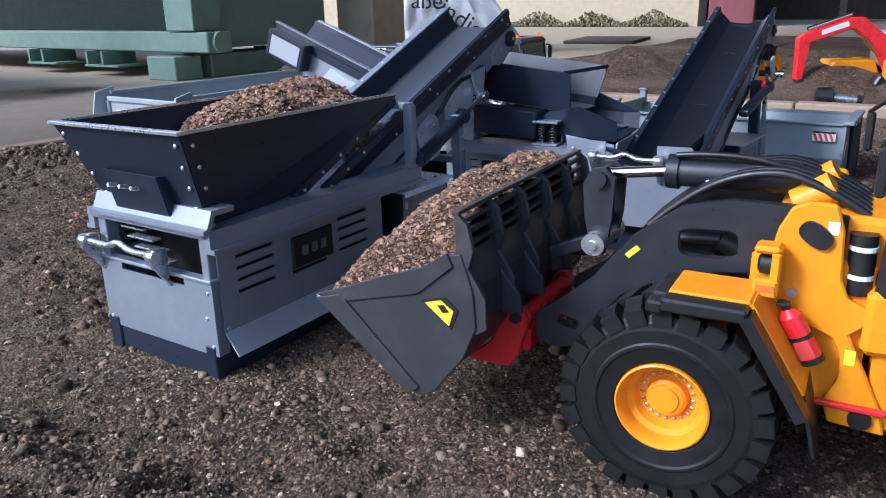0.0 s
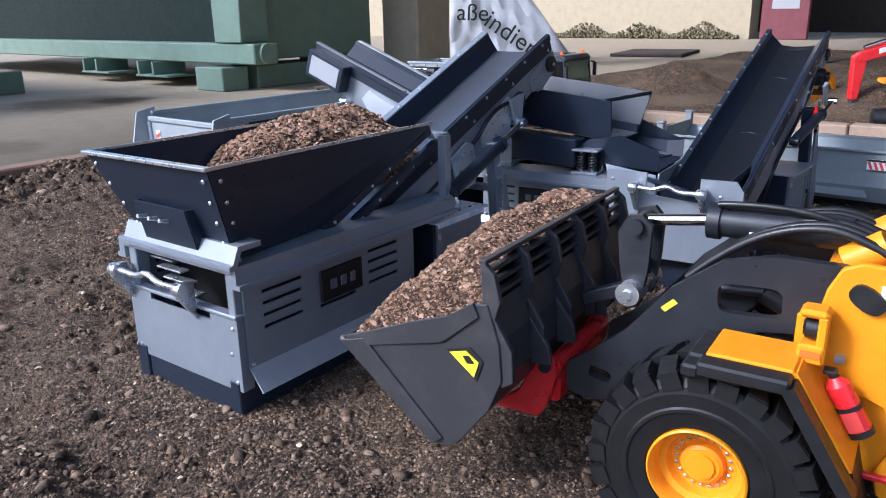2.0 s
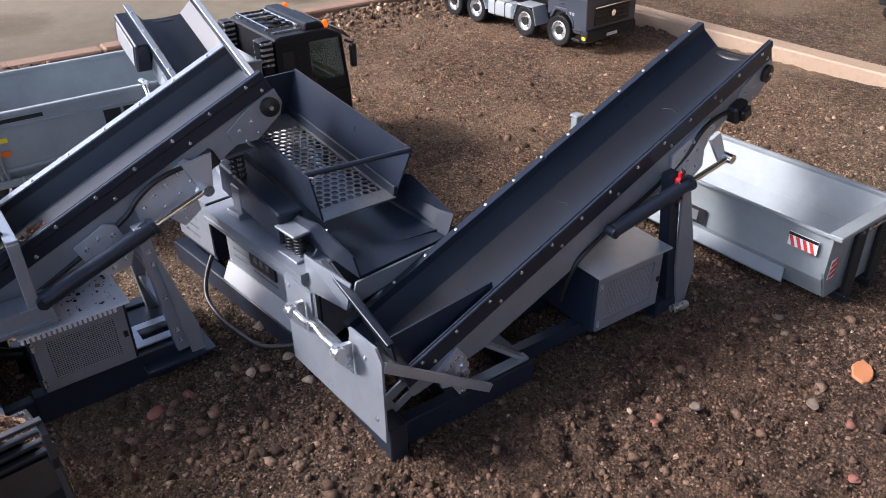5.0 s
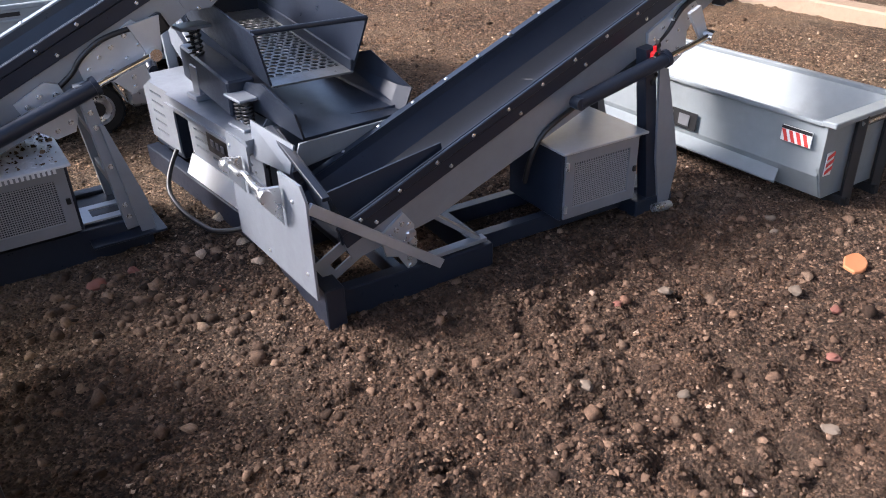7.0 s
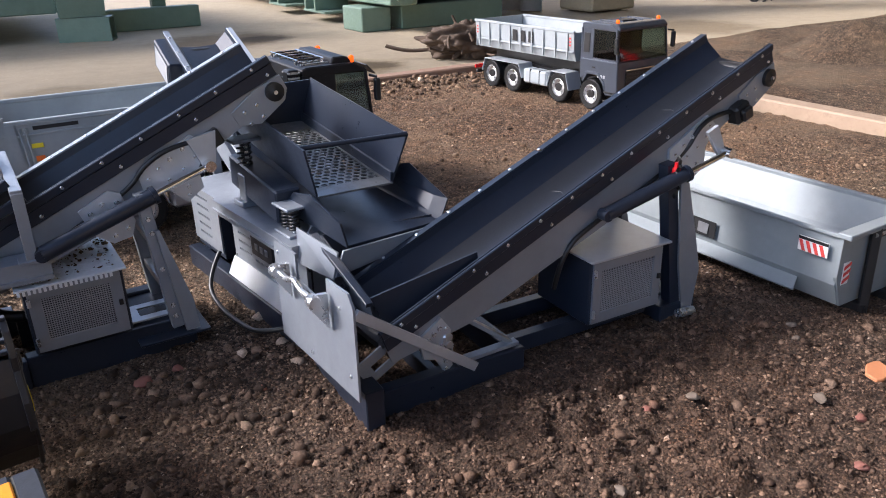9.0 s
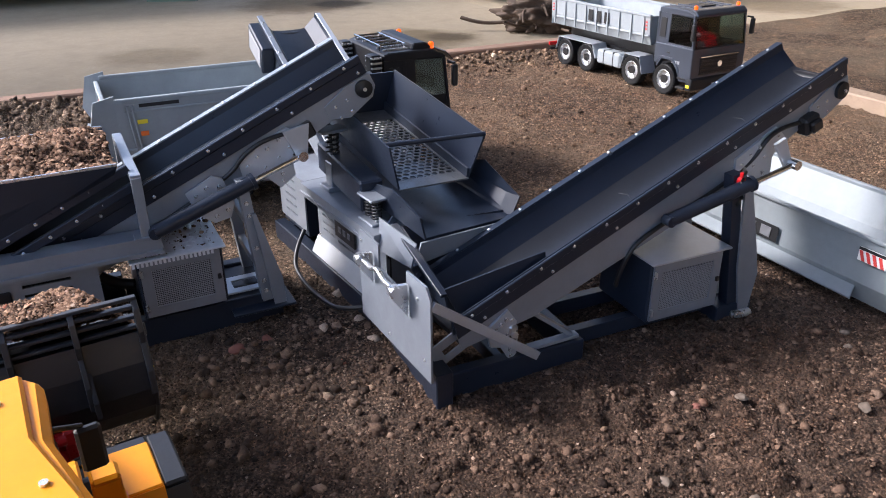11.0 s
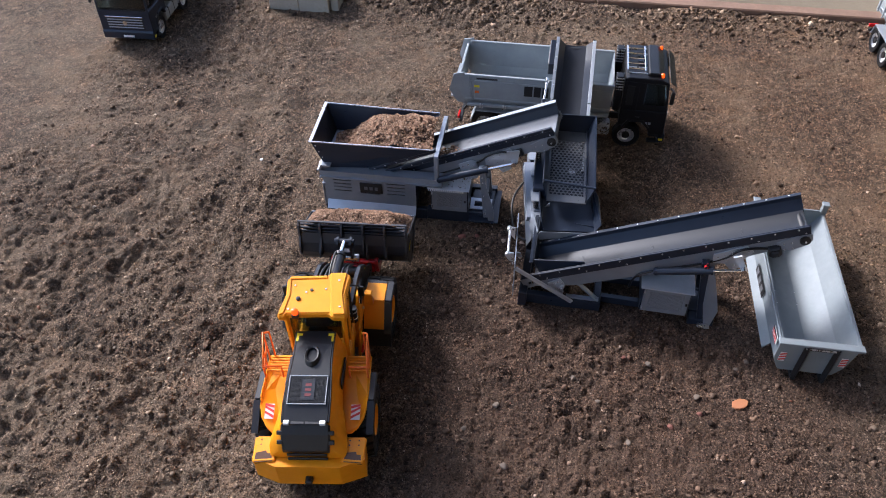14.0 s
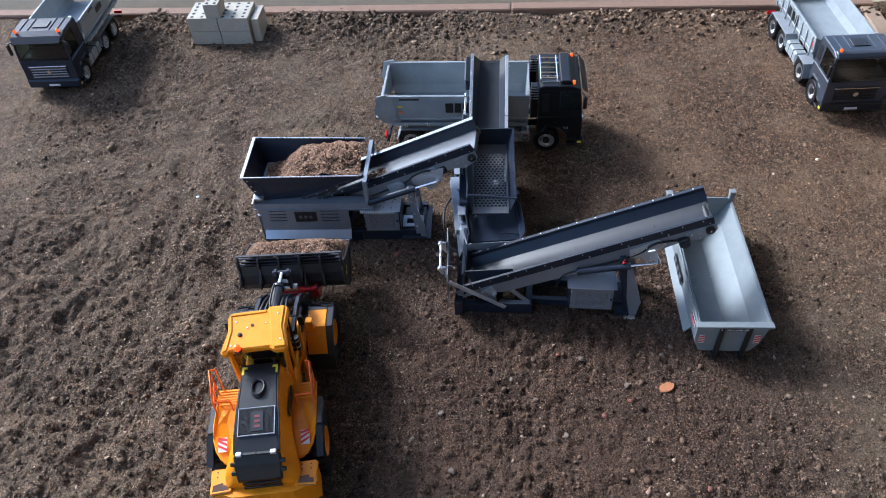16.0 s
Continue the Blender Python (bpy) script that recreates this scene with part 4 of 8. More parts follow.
part("gusset_plate", join(panel([(-0.013, 0.040, 0.164), (-0.013, 0.110, 0.164), (-0.005, 0.110, 0.130), (-0.005, 0.040, 0.130)], 0.002), panel([(-0.005, 0.040, 0.130), (0.006, 0.040, 0.130), (-0.004, 0.040, 0.164), (-0.013, 0.040, 0.164)], 0.002), panel([(-0.005, 0.110, 0.130), (0.006, 0.110, 0.130), (-0.004, 0.110, 0.164), (-0.013, 0.110, 0.164)], 0.002)), M_NAVY, hop, "bolted dark blue gusset")
for y in (0.068, 0.083, 0.098):
    part("stud", rod((-0.006, y, 0.150), (-0.019, y, 0.153), 0.0018), M_STEEL, hop, smooth=True)
for k in range(4):
    z = 0.138 + k * 0.018
    f = (z - 0.124) / 0.077
    bolt(hop, pose(0.014 - 0.024 * f, 0.010 - 0.010 * f - 0.0022, z) @ pose(0, 0, 0, 90))
    bolt(hop, pose(0.008 - 0.0255 * f - 0.0020, 0.016 - 0.010 * f, z) @ pose(0, 0, 0, 0, -90))
    bolt(hop, pose(0.008 - 0.029 * f - 0.0020, 0.128 + 0.024 * f, z) @ pose(0, 0, 0, 0, -90))
for k, (z, x) in enumerate(((0.0, 0.0), (-0.016, 0.010))):
    rail = part("side_rail", bar((0.112 + x, 0.016, 0.121 + z), (0.272 + x, 0.014, 0.194 + z), 0.006, 0.009, 0.0008), M_NAVY, hop, "dark blue bolted side rail")
    for q in range(6):
        f = (q + 0.5) / 6
        bolt(rail, pose(0.112 + x + 0.160 * f, 0.0128, 0.121 + z + 0.073 * f) @ pose(0, 0, 0, 90))
# portal over the belt
po = part("portal", join(bar((0.276, -0.003, 0.120), (0.276, -0.003, 0.189), 0.010, 0.010), bar((0.276, 0.153, 0.120), (0.276, 0.153, 0.189), 0.010, 0.010), bar((0.276, -0.006, 0.188), (0.276, 0.156, 0.188), 0.010, 0.007)), M_SILVER, feeder, "silver portal frame")
part("foot_plate", join(box(0.264, 0.288, -0.010, 0.006, 0.1225, 0.1255, 0.0006)), M_SILVER, po)
C1 = pose(0.035, 0.055, 0.0225, 0, -25.1, -3.5)
c1 = conveyor(feeder, C1, 0.557, 0.078, rubber=M_BELTDUSTY, inset=0.001, sag=0.001, edge=0.011)
gusset(c1, C1, 0.418, -0.0112)
shield = part("shield_plate", moved(prism([(0.318, -0.006), (0.352, -0.004), (0.360, -0.012), (0.356, -0.044), (0.344, -0.056), (0.326, -0.052), (0.316, -0.034)], 0.003, "y", -0.0142), C1), M_WHITE, c1, "bolted grey shield plate")
for a, d in ((0.326, -0.014), (0.340, -0.012), (0.352, -0.018), (0.326, -0.028), (0.350, -0.032), (0.332, -0.046), (0.346, -0.046)):
    bolt(shield, C1 @ pose(a, -0.0142, d) @ pose(0, 0, 0, 90), NUT)
part("motor", moved(box(0.446, 0.474, -0.016, -0.003, -0.026, -0.008, 0.002), C1), M_BLACK, c1, "black drive motor")
wire("cable", [C1 @ Vector(p) for p in ((0.456, -0.010, -0.012), (0.426, -0.012, 0.000), (0.391, -0.014, -0.002), (0.371, -0.010, -0.016), (0.25, -0.006, -0.024), (0.12, -0.006, -0.020))], 0.0026, M_BLACK, c1, "black corrugated cable")
cylinder_ram(feeder, (0.284, -0.008, 0.1285), (0.452, 0.008, 0.180), 0.66, 0.0080)
part("cylinder_lug", join(panel([(0.434, 0.014, 0.208), (0.464, 0.014, 0.214), (0.460, 0.014, 0.178), (0.450, 0.014, 0.172)], 0.004)), M_WHITE, c1, "pale bolted lug")
power_box(feeder, 0.260, 0.350, -0.002, 0.118, 0.026, 0.096, True)
# support leg by the box
lg = part("support_leg", join(bar((0.394, 0.004, 0.016), (0.380, 0.004, 0.166), 0.012, 0.012), bar((0.394, 0.096, 0.016), (0.380, 0.096, 0.166), 0.012, 0.012), bar((0.390, 0.004, 0.060), (0.390, 0.096, 0.060), 0.008, 0.008), bar((0.386, 0.004, 0.110), (0.386, 0.096, 0.110), 0.008, 0.008)), M_SILVER, feeder, "silver support leg with cross bars")
for z in (0.03, 0.043, 0.085, 0.125, 0.14):
    bolt(lg, pose(0.3935 - (z - 0.016) * 0.093, -0.0022, z) @ pose(0, 0, 0, 90), NUT)
part("side_gusset", panel([(0.400, -0.006, 0.012), (0.414, -0.006, 0.012), (0.412, -0.006, 0.045), (0.390, -0.006, 0.128), (0.386, -0.006, 0.128)], 0.003), M_SILVER, lg)
part("step_plate", join(slotted(0.052, 0.04, [(0.010, 0.040, 0.010, 0.030)], 0.002)), M_WHITE, feeder, "pale step plate with a square hole").matrix_basis = pose(0.352, 0.016, 0.026, -90)
part("step_plate", box(0.352, 0.424, -0.012, 0.110, 0.008, 0.0105, 0.0005), M_NAVY, feeder)
wire("air_hose", [(0.226, 0.060, 0.060), (0.240, 0.050, 0.050), (0.258, 0.045, 0.050)], 0.006, M_BLACK, feeder, "black hose between panel and box")

# stacker conveyor
STK = pose(0.932, 0.295, 0.0, 0, 0, -2)
stacker = thing("stacker", STK, "dark blue and silver model stacking conveyor over the skip", "conveyor")
part("base_frame", join(box(-0.002, 0.165, -0.004, 0.010, -0.014, 0.024, 0.001), box(-0.002, 0.165, 0.132, 0.146, -0.014, 0.024, 0.001), box(0.150, 0.165, 0.010, 0.132, -0.012, 0.022, 0.001), box(-0.002, 0.012, 0.010, 0.132, -0.014, 0.022, 0.001)), M_NAVY, stacker, "dark blue skid frame")
part("base_frame", join(bar((0.160, 0.030, 0.008), (0.400, 0.030, 0.008), 0.012, 0.018), bar((0.160, 0.092, 0.008), (0.400, 0.092, 0.008), 0.012, 0.018), box(0.070, 0.080, 0.010, 0.132, -0.012, 0.014, 0.001)), M_NAVY, stacker)
PLT = pose(-0.0225, -0.030, 0.0, 0, 0, 4.9)
kp = part("end_plate", plate([(0.0, 0.040), (0.0, 0.128), (0.008, 0.139), (0.047, 0.138), (0.047, 0.110), (0.109, 0.114), (0.109, 0.139), (0.155, 0.139), (0.158, 0.134), (0.158, 0.037)], [], 0.0022, -0.0011), M_SILVER, stacker, "silver end plate with a notch")
kp.matrix_basis = PLT
for y, z in ((0.024, 0.120), (0.150, 0.128), (0.126, 0.122), (0.088, 0.048), (0.012, 0.060)):
    bolt(kp, pose(-0.0012, y, z) @ pose(0, 0, 0, 0, -90))
tow_bar(stacker, 0.041, 0.119, -0.004, 0.124).matrix_basis = PLT
part("front_sill", box(-0.012, 0.006, -0.016, 0.120, -0.014, 0.036, 0.001), M_NAVY, stacker, "dark blue front sill")
part("flange", panel([(-0.001, 0.0475, 0.112), (0.014, 0.0475, 0.112), (0.010, 0.0475, 0.124), (-0.001, 0.0475, 0.126)], 0.002), M_SILVER, stacker).matrix_basis = PLT
part("end_gusset", join(panel([(-0.003, 0.155, 0.114), (0.028, 0.165, 0.145), (0.030, 0.168, 0.060), (-0.003, 0.157, 0.030)], 0.002), panel([(-0.003, 0.145, 0.085), (0.040, 0.145, 0.100), (0.040, 0.145, 0.040), (-0.003, 0.145, 0.020)], 0.002)), M_SILVER, stacker)
K1 = pose(0.017, 0.0055, 0.0607, 0, -21.0, 4.6)
k1 = conveyor(stacker, K1, 0.550, 0.070, (0.10, 0.245, 0.42), M_NAVY, sag=0.003)
gusset(k1, K1, 0.405, -0.0112)
gusset(k1, K1, 0.045, -0.0112, 0.45)
part("motor", moved(join(box(0.470, 0.494, -0.020, -0.003, -0.034, -0.012, 0.003), box(0.474, 0.490, -0.026, -0.020, -0.030, -0.016, 0.002)), K1), M_BLACK, k1, "black drive motor")
part("motor_box", moved(box(0.470, 0.545, 0.080, 0.093, -0.012, 0.010, 0.002), K1), M_NAVY, k1, "dark blue drive housing")
wire("cable", [K1 @ Vector(p) for p in ((0.475, -0.010, -0.018), (0.445, -0.012, -0.006), (0.415, -0.014, -0.004), (0.395, -0.010, -0.024), (0.33, -0.008, -0.030), (0.25, -0.012, -0.022), (0.205, -0.010, -0.028), (0.19, 0.000, -0.070))], 0.0026, M_BLACK, k1, "black corrugated cable")
cylinder_ram(stacker, (0.262, 0.000, 0.142), (0.422, -0.006, 0.182), 0.66, 0.0075)
part("cylinder_lug", panel([(0.398, 0.004, 0.205), (0.412, 0.004, 0.211), (0.428, 0.004, 0.180), (0.420, 0.004, 0.174)], 0.004), M_WHITE, k1, "pale bolted lug")
part("red_hook", join(box(0.350, 0.358, -0.004, 0.004, 0.166, 0.176, 0.002), rod((0.354, 0.0, 0.176), (0.354, 0.0, 0.181), 0.0022)), M_RED, stacker, "red lifting hook")
chain = bmesh.new()
for k in range(11):
    lk = lathe([(0.0022, -0.0004), (0.0028, 0.0), (0.0022, 0.0004)], "y" if k % 2 else "x", 10)
    moved(lk, pose(0.352 + 0.003 * math.sin(k), -0.004, 0.186 - k * 0.0040))
    me = bpy.data.meshes.new("t")
    lk.to_mesh(me)
    lk.free()
    chain.from_mesh(me)
    bpy.data.meshes.remove(me)
part("chain", chain, M_BLACK, stacker, "short dark chain")
# receiving hopper round the belt's low end
hp = part("receiving_hopper", join(
    panel([(0.018, 0.020, 0.078), (0.012, 0.020, 0.108), (0.012, 0.130, 0.130), (0.024, 0.130, 0.074)], 0.002),
    panel([(0.012, 0.019, 0.108), (0.118, 0.010, 0.132), (0.122, 0.012, 0.112), (0.028, 0.016, 0.072)], 0.002),
    panel([(0.012, 0.130, 0.130), (0.135, 0.120, 0.132), (0.130, 0.110, 0.105), (0.024, 0.112, 0.072)], 0.002)), M_NAVY, stacker, "dark blue receiving hopper")
part("rim", bar((0.008, 0.010, 0.106), (0.006, 0.134, 0.131), 0.007, 0.004), M_NAVY, hp)
part("adjuster_plate", join(slotted(0.088, 0.026, [(0.012, 0.034, 0.008, 0.016), (0.046, 0.062, 0.008, 0.016)], 0.002)), M_SILVER, stacker, "silver slotted tensioner plate").matrix_basis = pose(0.002, 0.008, 0.026, 0, -30)
part("diagonal_strut", bar((-0.021, -0.0275, 0.122), (0.104, -0.010, 0.024), 0.004, 0.009), M_WHITE, stacker, "bare steel diagonal strut")
parts("angle_strut", (bar((0.088, 0.020, 0.078), (0.156, 0.006, 0.027), 0.010, 0.004), bar((0.088, 0.112, 0.078), (0.156, 0.130, 0.027), 0.010, 0.004), bar((0.090, 0.004, 0.026), (0.160, 0.004, 0.028), 0.010, 0.004)), M_SILVER, stacker)
part("clamp", join(box(0.074, 0.084, -0.004, 0.010, 0.040, 0.062, 0.002), rod((0.079, -0.006, 0.052), (0.079, 0.012, 0.052), 0.004)), M_STEEL, stacker)
power_box(stacker, 0.246, 0.345, -0.004, 0.086, 0.022, 0.096, False)
kl = part("support_leg", join(bar((0.376, 0.010, 0.012), (0.352, 0.010, 0.178), 0.014, 0.014), bar((0.376, 0.100, 0.012), (0.352, 0.100, 0.178), 0.014, 0.014), box(0.352, 0.404, 0.0, 0.108, -0.010, 0.014, 0.001)), M_NAVY, stacker, "dark blue support leg")
parts("side_gusset", (panel([(0.362, 0.000, 0.160), (0.374, 0.000, 0.156), (0.392, 0.000, 0.095), (0.404, 0.000, 0.050), (0.398, 0.000, 0.004), (0.384, 0.000, 0.004), (0.372, 0.000, 0.060)], 0.003), panel([(0.362, 0.110, 0.160), (0.374, 0.110, 0.156), (0.392, 0.110, 0.095), (0.404, 0.110, 0.050), (0.398, 0.110, 0.004), (0.384, 0.110, 0.004), (0.372, 0.110, 0.060)], 0.003)), M_SILVER, kl, "silver gusset plate")
part("foot_tube", rod((0.372, -0.006, 0.004), (0.396, -0.006, 0.002), 0.005), M_STEEL, kl, smooth=True)

# screener with tray, springs and rear belt
SCR = pose(0.928, 0.440, 0.0, 0, 0, 7)
screener = thing("screener", SCR, "dark blue and silver model screening machine with perforated tray", "screener")
part("base_frame", join(box(-0.004, 0.012, 0.010, 0.31, -0.014, 0.024, 0.001), box(0.118, 0.134, 0.010, 0.31, -0.014, 0.024, 0.001), box(0.012, 0.118, 0.28, 0.30, -0.012, 0.022, 0.001)), M_NAVY, screener, "dark blue skid frame")
ssl = [(0.014, 0.047, z, z + 0.0028) for z in (0.014, 0.024, 0.034, 0.044)] + [(0.120, 0.154, z, z + 0.0028) for z in (0.014, 0.024, 0.034, 0.044)] + [(0.056, 0.106, 0.012, 0.0148)]
sp = part("side_panel", slotted(0.178, 0.060, ssl, 0.0022), M_SILVER, screener, "silver panel with cooling slots")
sp.matrix_basis = pose(0.005, 0.172, 0.050, 0, 0, -90)
part("inner_lining", box(0.003, 0.175, 0.006, 0.008, 0.002, 0.058, 0), M_BLACK, sp)
plate_mark(screener, pose(0.005, 0.172, 0.050, 0, 0, -90) @ pose(0.054, 0.0, 0.0215), 0.053, 0.025)
for a, b in ((0.004, 0.004), (0.004, 0.056), (0.174, 0.004), (0.174, 0.056), (0.160, 0.030)):
    bolt(sp, pose(a, -0.0002, b) @ pose(0, 0, 0, 90))
part("skirt", panel([(0.0045, -0.006, 0.051), (0.0045, 0.174, 0.051), (-0.005, 0.176, 0.029), (-0.005, -0.006, 0.029)], 0.0018), M_WHITE, screener, "pale flared skirt plate")
part("inner_box", box(0.012, 0.118, 0.006, 0.168, 0.022, 0.052, 0.001), M_NAVY, screener)
part("long_beam", prism([(-0.012, 0.108), (-0.002, 0.108), (-0.002, 0.118), (0.034, 0.118), (0.034, 0.122), (-0.010, 0.122), (-0.010, 0.112), (-0.012, 0.112)], 0.194, "y", -0.008), M_SILVER, screener, "silver angle-section beam")
part("long_beam", prism([(0.140, 0.108), (0.130, 0.108), (0.130, 0.118), (0.096, 0.118), (0.096, 0.122), (0.138, 0.122)], 0.310, "y", -0.006), M_SILVER, screener)
part("far_panel", box(0.132, 0.134, 0.010, 0.300, 0.024, 0.110, 0.0004), M_SILVER, screener)
rb = part("rear_box", box(0.008, 0.120, 0.214, 0.298, 0.030, 0.112, 0.001), M_NAVY, screener, "dark blue rear engine box")
rp = part("side_panel", slotted(0.086, 0.072, [(0.020, 0.056, z, z + 0.003) for z in (0.012, 0.024, 0.036, 0.048, 0.060)], 0.002), M_SILVER, rb, "silver panel with cooling slots")
rp.matrix_basis = pose(0.005, 0.299, 0.039, 0, 0, -90)
part("top_plate", panel([(0.002, 0.206, 0.1135), (0.002, 0.302, 0.1135), (0.124, 0.302, 0.1135), (0.124, 0.206, 0.1135)], 0.002), M_SILVER, rb, "silver cover plate")
# perforated tray
TR = pose(0.030, 0.004, 0.162, 6.0, 1.0, -5.0)
tray = part("sieve_tray", moved(join(
    panel([(0.000, 0.0, 0.0), (-0.012, 0.002, 0.050), (-0.012, 0.230, 0.050), (0.000, 0.230, 0.0)], 0.002),
    panel([(0.086, 0.0, 0.0), (0.100, -0.006, 0.054), (0.100, 0.230, 0.054), (0.086, 0.230, 0.0)], 0.002),
    panel([(-0.010, 0.230, 0.050), (0.098, 0.230, 0.052), (0.086, 0.228, -0.012), (0.0, 0.228, -0.012)], 0.002)), TR), M_NAVY, screener, "dark blue tray with flared walls")
deck = part("sieve_deck", moved(join(hex_deck(8, 22, 0.0092, 0.0016)), TR @ pose(0.004, 0.018, 0.001)), M_DECK, tray, "worn steel deck with round holes")
part("deck_edge", moved(join(box(0.0, 0.086, -0.002, 0.0185, -0.001, 0.001, 0.0003), box(0.0, 0.005, 0.0185, 0.228, -0.0012, 0.0008, 0), box(0.081, 0.086, 0.0185, 0.228, -0.0012, 0.0008, 0), box(0.005, 0.081, 0.194, 0.228, -0.0012, 0.0008, 0)), TR), M_DECK, tray)
part("cross_bar", moved(join(rod((-0.012, 0.012, 0.049), (0.100, -0.004, 0.053), 0.0026)), TR), M_NAVY, tray, smooth=True)
part("inner_rail", moved(box(0.084, 0.087, 0.0, 0.228, 0.0, 0.012, 0.0005), TR), M_NAVY, tray)
# chute below the tray's low end
part("chute", join(
    panel([(0.022, -0.060, 0.130), (0.134, -0.060, 0.128), (0.134, 0.120, 0.140), (0.022, 0.120, 0.140)], 0.002),
    panel([(0.022, -0.062, 0.131), (0.017, -0.060, 0.155), (0.013, -0.012, 0.172), (0.016, 0.028, 0.164), (0.022, 0.064, 0.136)], 0.002),
    panel([(0.134, -0.062, 0.129), (0.146, -0.060, 0.150), (0.142, 0.000, 0.176), (0.136, 0.060, 0.160), (0.134, 0.120, 0.138)], 0.002)), M_NAVY, screener, "dark blue chute plate with wings")
parts("spring_mount", (box(-0.002, 0.020, 0.010, 0.044, 0.122, 0.125, 0.0008), box(-0.002, 0.020, 0.010, 0.044, 0.1505, 0.1535, 0.0008)), M_SILVER, screener)
parts("spring_mount", (box(0.004, 0.030, 0.130, 0.156, 0.122, 0.128, 0.0008), box(0.000, 0.034, 0.128, 0.152, 0.196, 0.200, 0.0008), box(0.010, 0.026, 0.132, 0.150, 0.126, 0.158, 0.0008)), M_SILVER, screener, "silver spring bracket")
for y, z0, z1 in ((0.019, 0.127, 0.149), (0.034, 0.127, 0.149)):
    spring(screener, 0.009, y, z0, z1, 0.0048)
for y in (0.136, 0.148):
    spring(screener, 0.018, y, 0.160, 0.195, 0.005)
parts("spring_mount", (box(0.136, 0.150, 0.080, 0.098, 0.136, 0.140, 0.0008), box(0.136, 0.140, 0.076, 0.100, 0.110, 0.136, 0.0008)), M_NAVY, screener)
parts("spring_mount", (box(0.136, 0.150, 0.170, 0.190, 0.140, 0.144, 0.0008), box(0.136, 0.140, 0.164, 0.196, 0.110, 0.140, 0.0008)), M_NAVY, screener)
part("guide_plate", panel([(-0.004, -0.010, 0.104), (0.002, 0.000, 0.138), (0.012, -0.060, 0.127), (0.004, -0.062, 0.102)], 0.002), M_SILVER, screener, "silver guide plate beside the chute")
part("apron", panel([(0.016, -0.0625, 0.1285), (0.136, -0.0625, 0.1265), (0.132, -0.060, 0.116), (0.006, -0.062, 0.104)], 0.002), M_SILVER, screener, "silver apron under the chute's front edge")
part("vibrator_box", moved(box(-0.014, 0.014, 0.048, 0.190, 0.130, 0.166, 0.002), pose(0.012, 0.0, -0.004, 3, 0, -5.5)), M_NAVY, screener, "dark blue vibrator housing")
wire("hose", [(-0.004, 0.200, 0.050), (-0.030, 0.190, 0.020), (-0.036, 0.140, 0.006), (-0.034, 0.090, 0.006), (-0.030, 0.050, 0.008), (-0.004, 0.020, 0.020)], 0.0028, M_BLACK, screener, "black rubber hose on the soil")
# rear belt over the truck
B1 = pose(0.1148, 0.1436, 0.115, 0, 0, 83) @ pose(0, 0, 0, 0, -20.5, 0)
b1 = conveyor(screener, B1, 0.390, 0.071, sag=0.002)
part("top_strip", moved(join(box(0, 0.190, -0.0145, -0.0065, 0.0262, 0.0280, 0.0003), box(0.193, 0.385, -0.0145, -0.0065, 0.0262, 0.0280, 0.0003)), B1), M_WHITE, b1, "bare silver edging strip")
part("motor_box", moved(box(0.308, 0.388, 0.080, 0.100, -0.024, 0.018, 0.002), B1), M_NAVY, b1, "dark blue drive housing")
part("motor_label", moved(box(0.316, 0.378, 0.1002, 0.1010, -0.018, 0.012, 0.0002), B1), M_GREYMARK, b1)
gusset(b1, B1, 0.235, 0.0795)
cylinder_ram(screener, (0.030, 0.330, 0.110), (0.052, 0.440, 0.190), 0.6, 0.0075)
part("belt_leg", join(bar((0.052, 0.310, 0.015), (0.056, 0.330, 0.165), 0.012, 0.012), bar((0.138, 0.300, 0.015), (0.142, 0.320, 0.165), 0.012, 0.012), bar((0.052, 0.312, 0.05), (0.138, 0.302, 0.05), 0.008, 0.008)), M_SILVER, screener, "silver support leg under the rear belt")

# ---- wheel loader ----
def tyre(r, w, rim_r, lug_h=0.006):
    """The carcass of a tyre round x, its middle at the origin."""
    rb = r - lug_h
    bm = lathe([(rim_r, -w * 0.42), (rim_r + 0.002, -w * 0.47), (rb * 0.66, -w * 0.49), (rb * 0.68, -w * 0.515), (rb * 0.71, -w * 0.515), (rb * 0.73, -w * 0.50), (rb * 0.86, -w * 0.505), (rb * 0.93, -w * 0.49), (rb, -w * 0.42), (rb, w * 0.42), (rb * 0.93, w * 0.49), (rb * 0.86, w * 0.505), (rb * 0.73, w * 0.50), (rb * 0.71, w * 0.515), (rb * 0.68, w * 0.515), (rb * 0.66, w * 0.49), (rim_r + 0.002, w * 0.47), (rim_r, w * 0.42)], "x", 48, False)
    return bm


def tread_block(r, w, lugs, lug_h, s):
    """One slanted tread block with its shoulder, s = -1 or 1 for the side of the tyre."""
    rb, ca = r - lug_h, 2 * math.pi * r / lugs * 0.36
    blk = bmesh.new()
    pts = [(0.03, -0.55), (0.30, -0.25), (0.50, -0.10), (0.50, 0.86), (0.30, 0.70), (0.03, 0.42)]
    low = [(s * x * w, y * ca * 2, rb - 0.001) for x, y in pts]
    high = [(s * x * w * 0.97, y * ca * 1.8, r if x < 0.45 else r - 0.0016) for x, y in pts]
    if s < 0:
        low, high = low[::-1], high[::-1]
    bm_hexa(blk, low, high)
    sh = box(min(s * 0.44 * w, s * 0.515 * w), max(s * 0.44 * w, s * 0.515 * w), -0.15 * ca, 1.70 * ca, rb * 0.90, r - 0.002, 0)
    return join(blk, sh)


def bar_frame(name, pts, r, mat, parent):
    return wire(name, pts, r, mat, parent, smooth_curve=False)


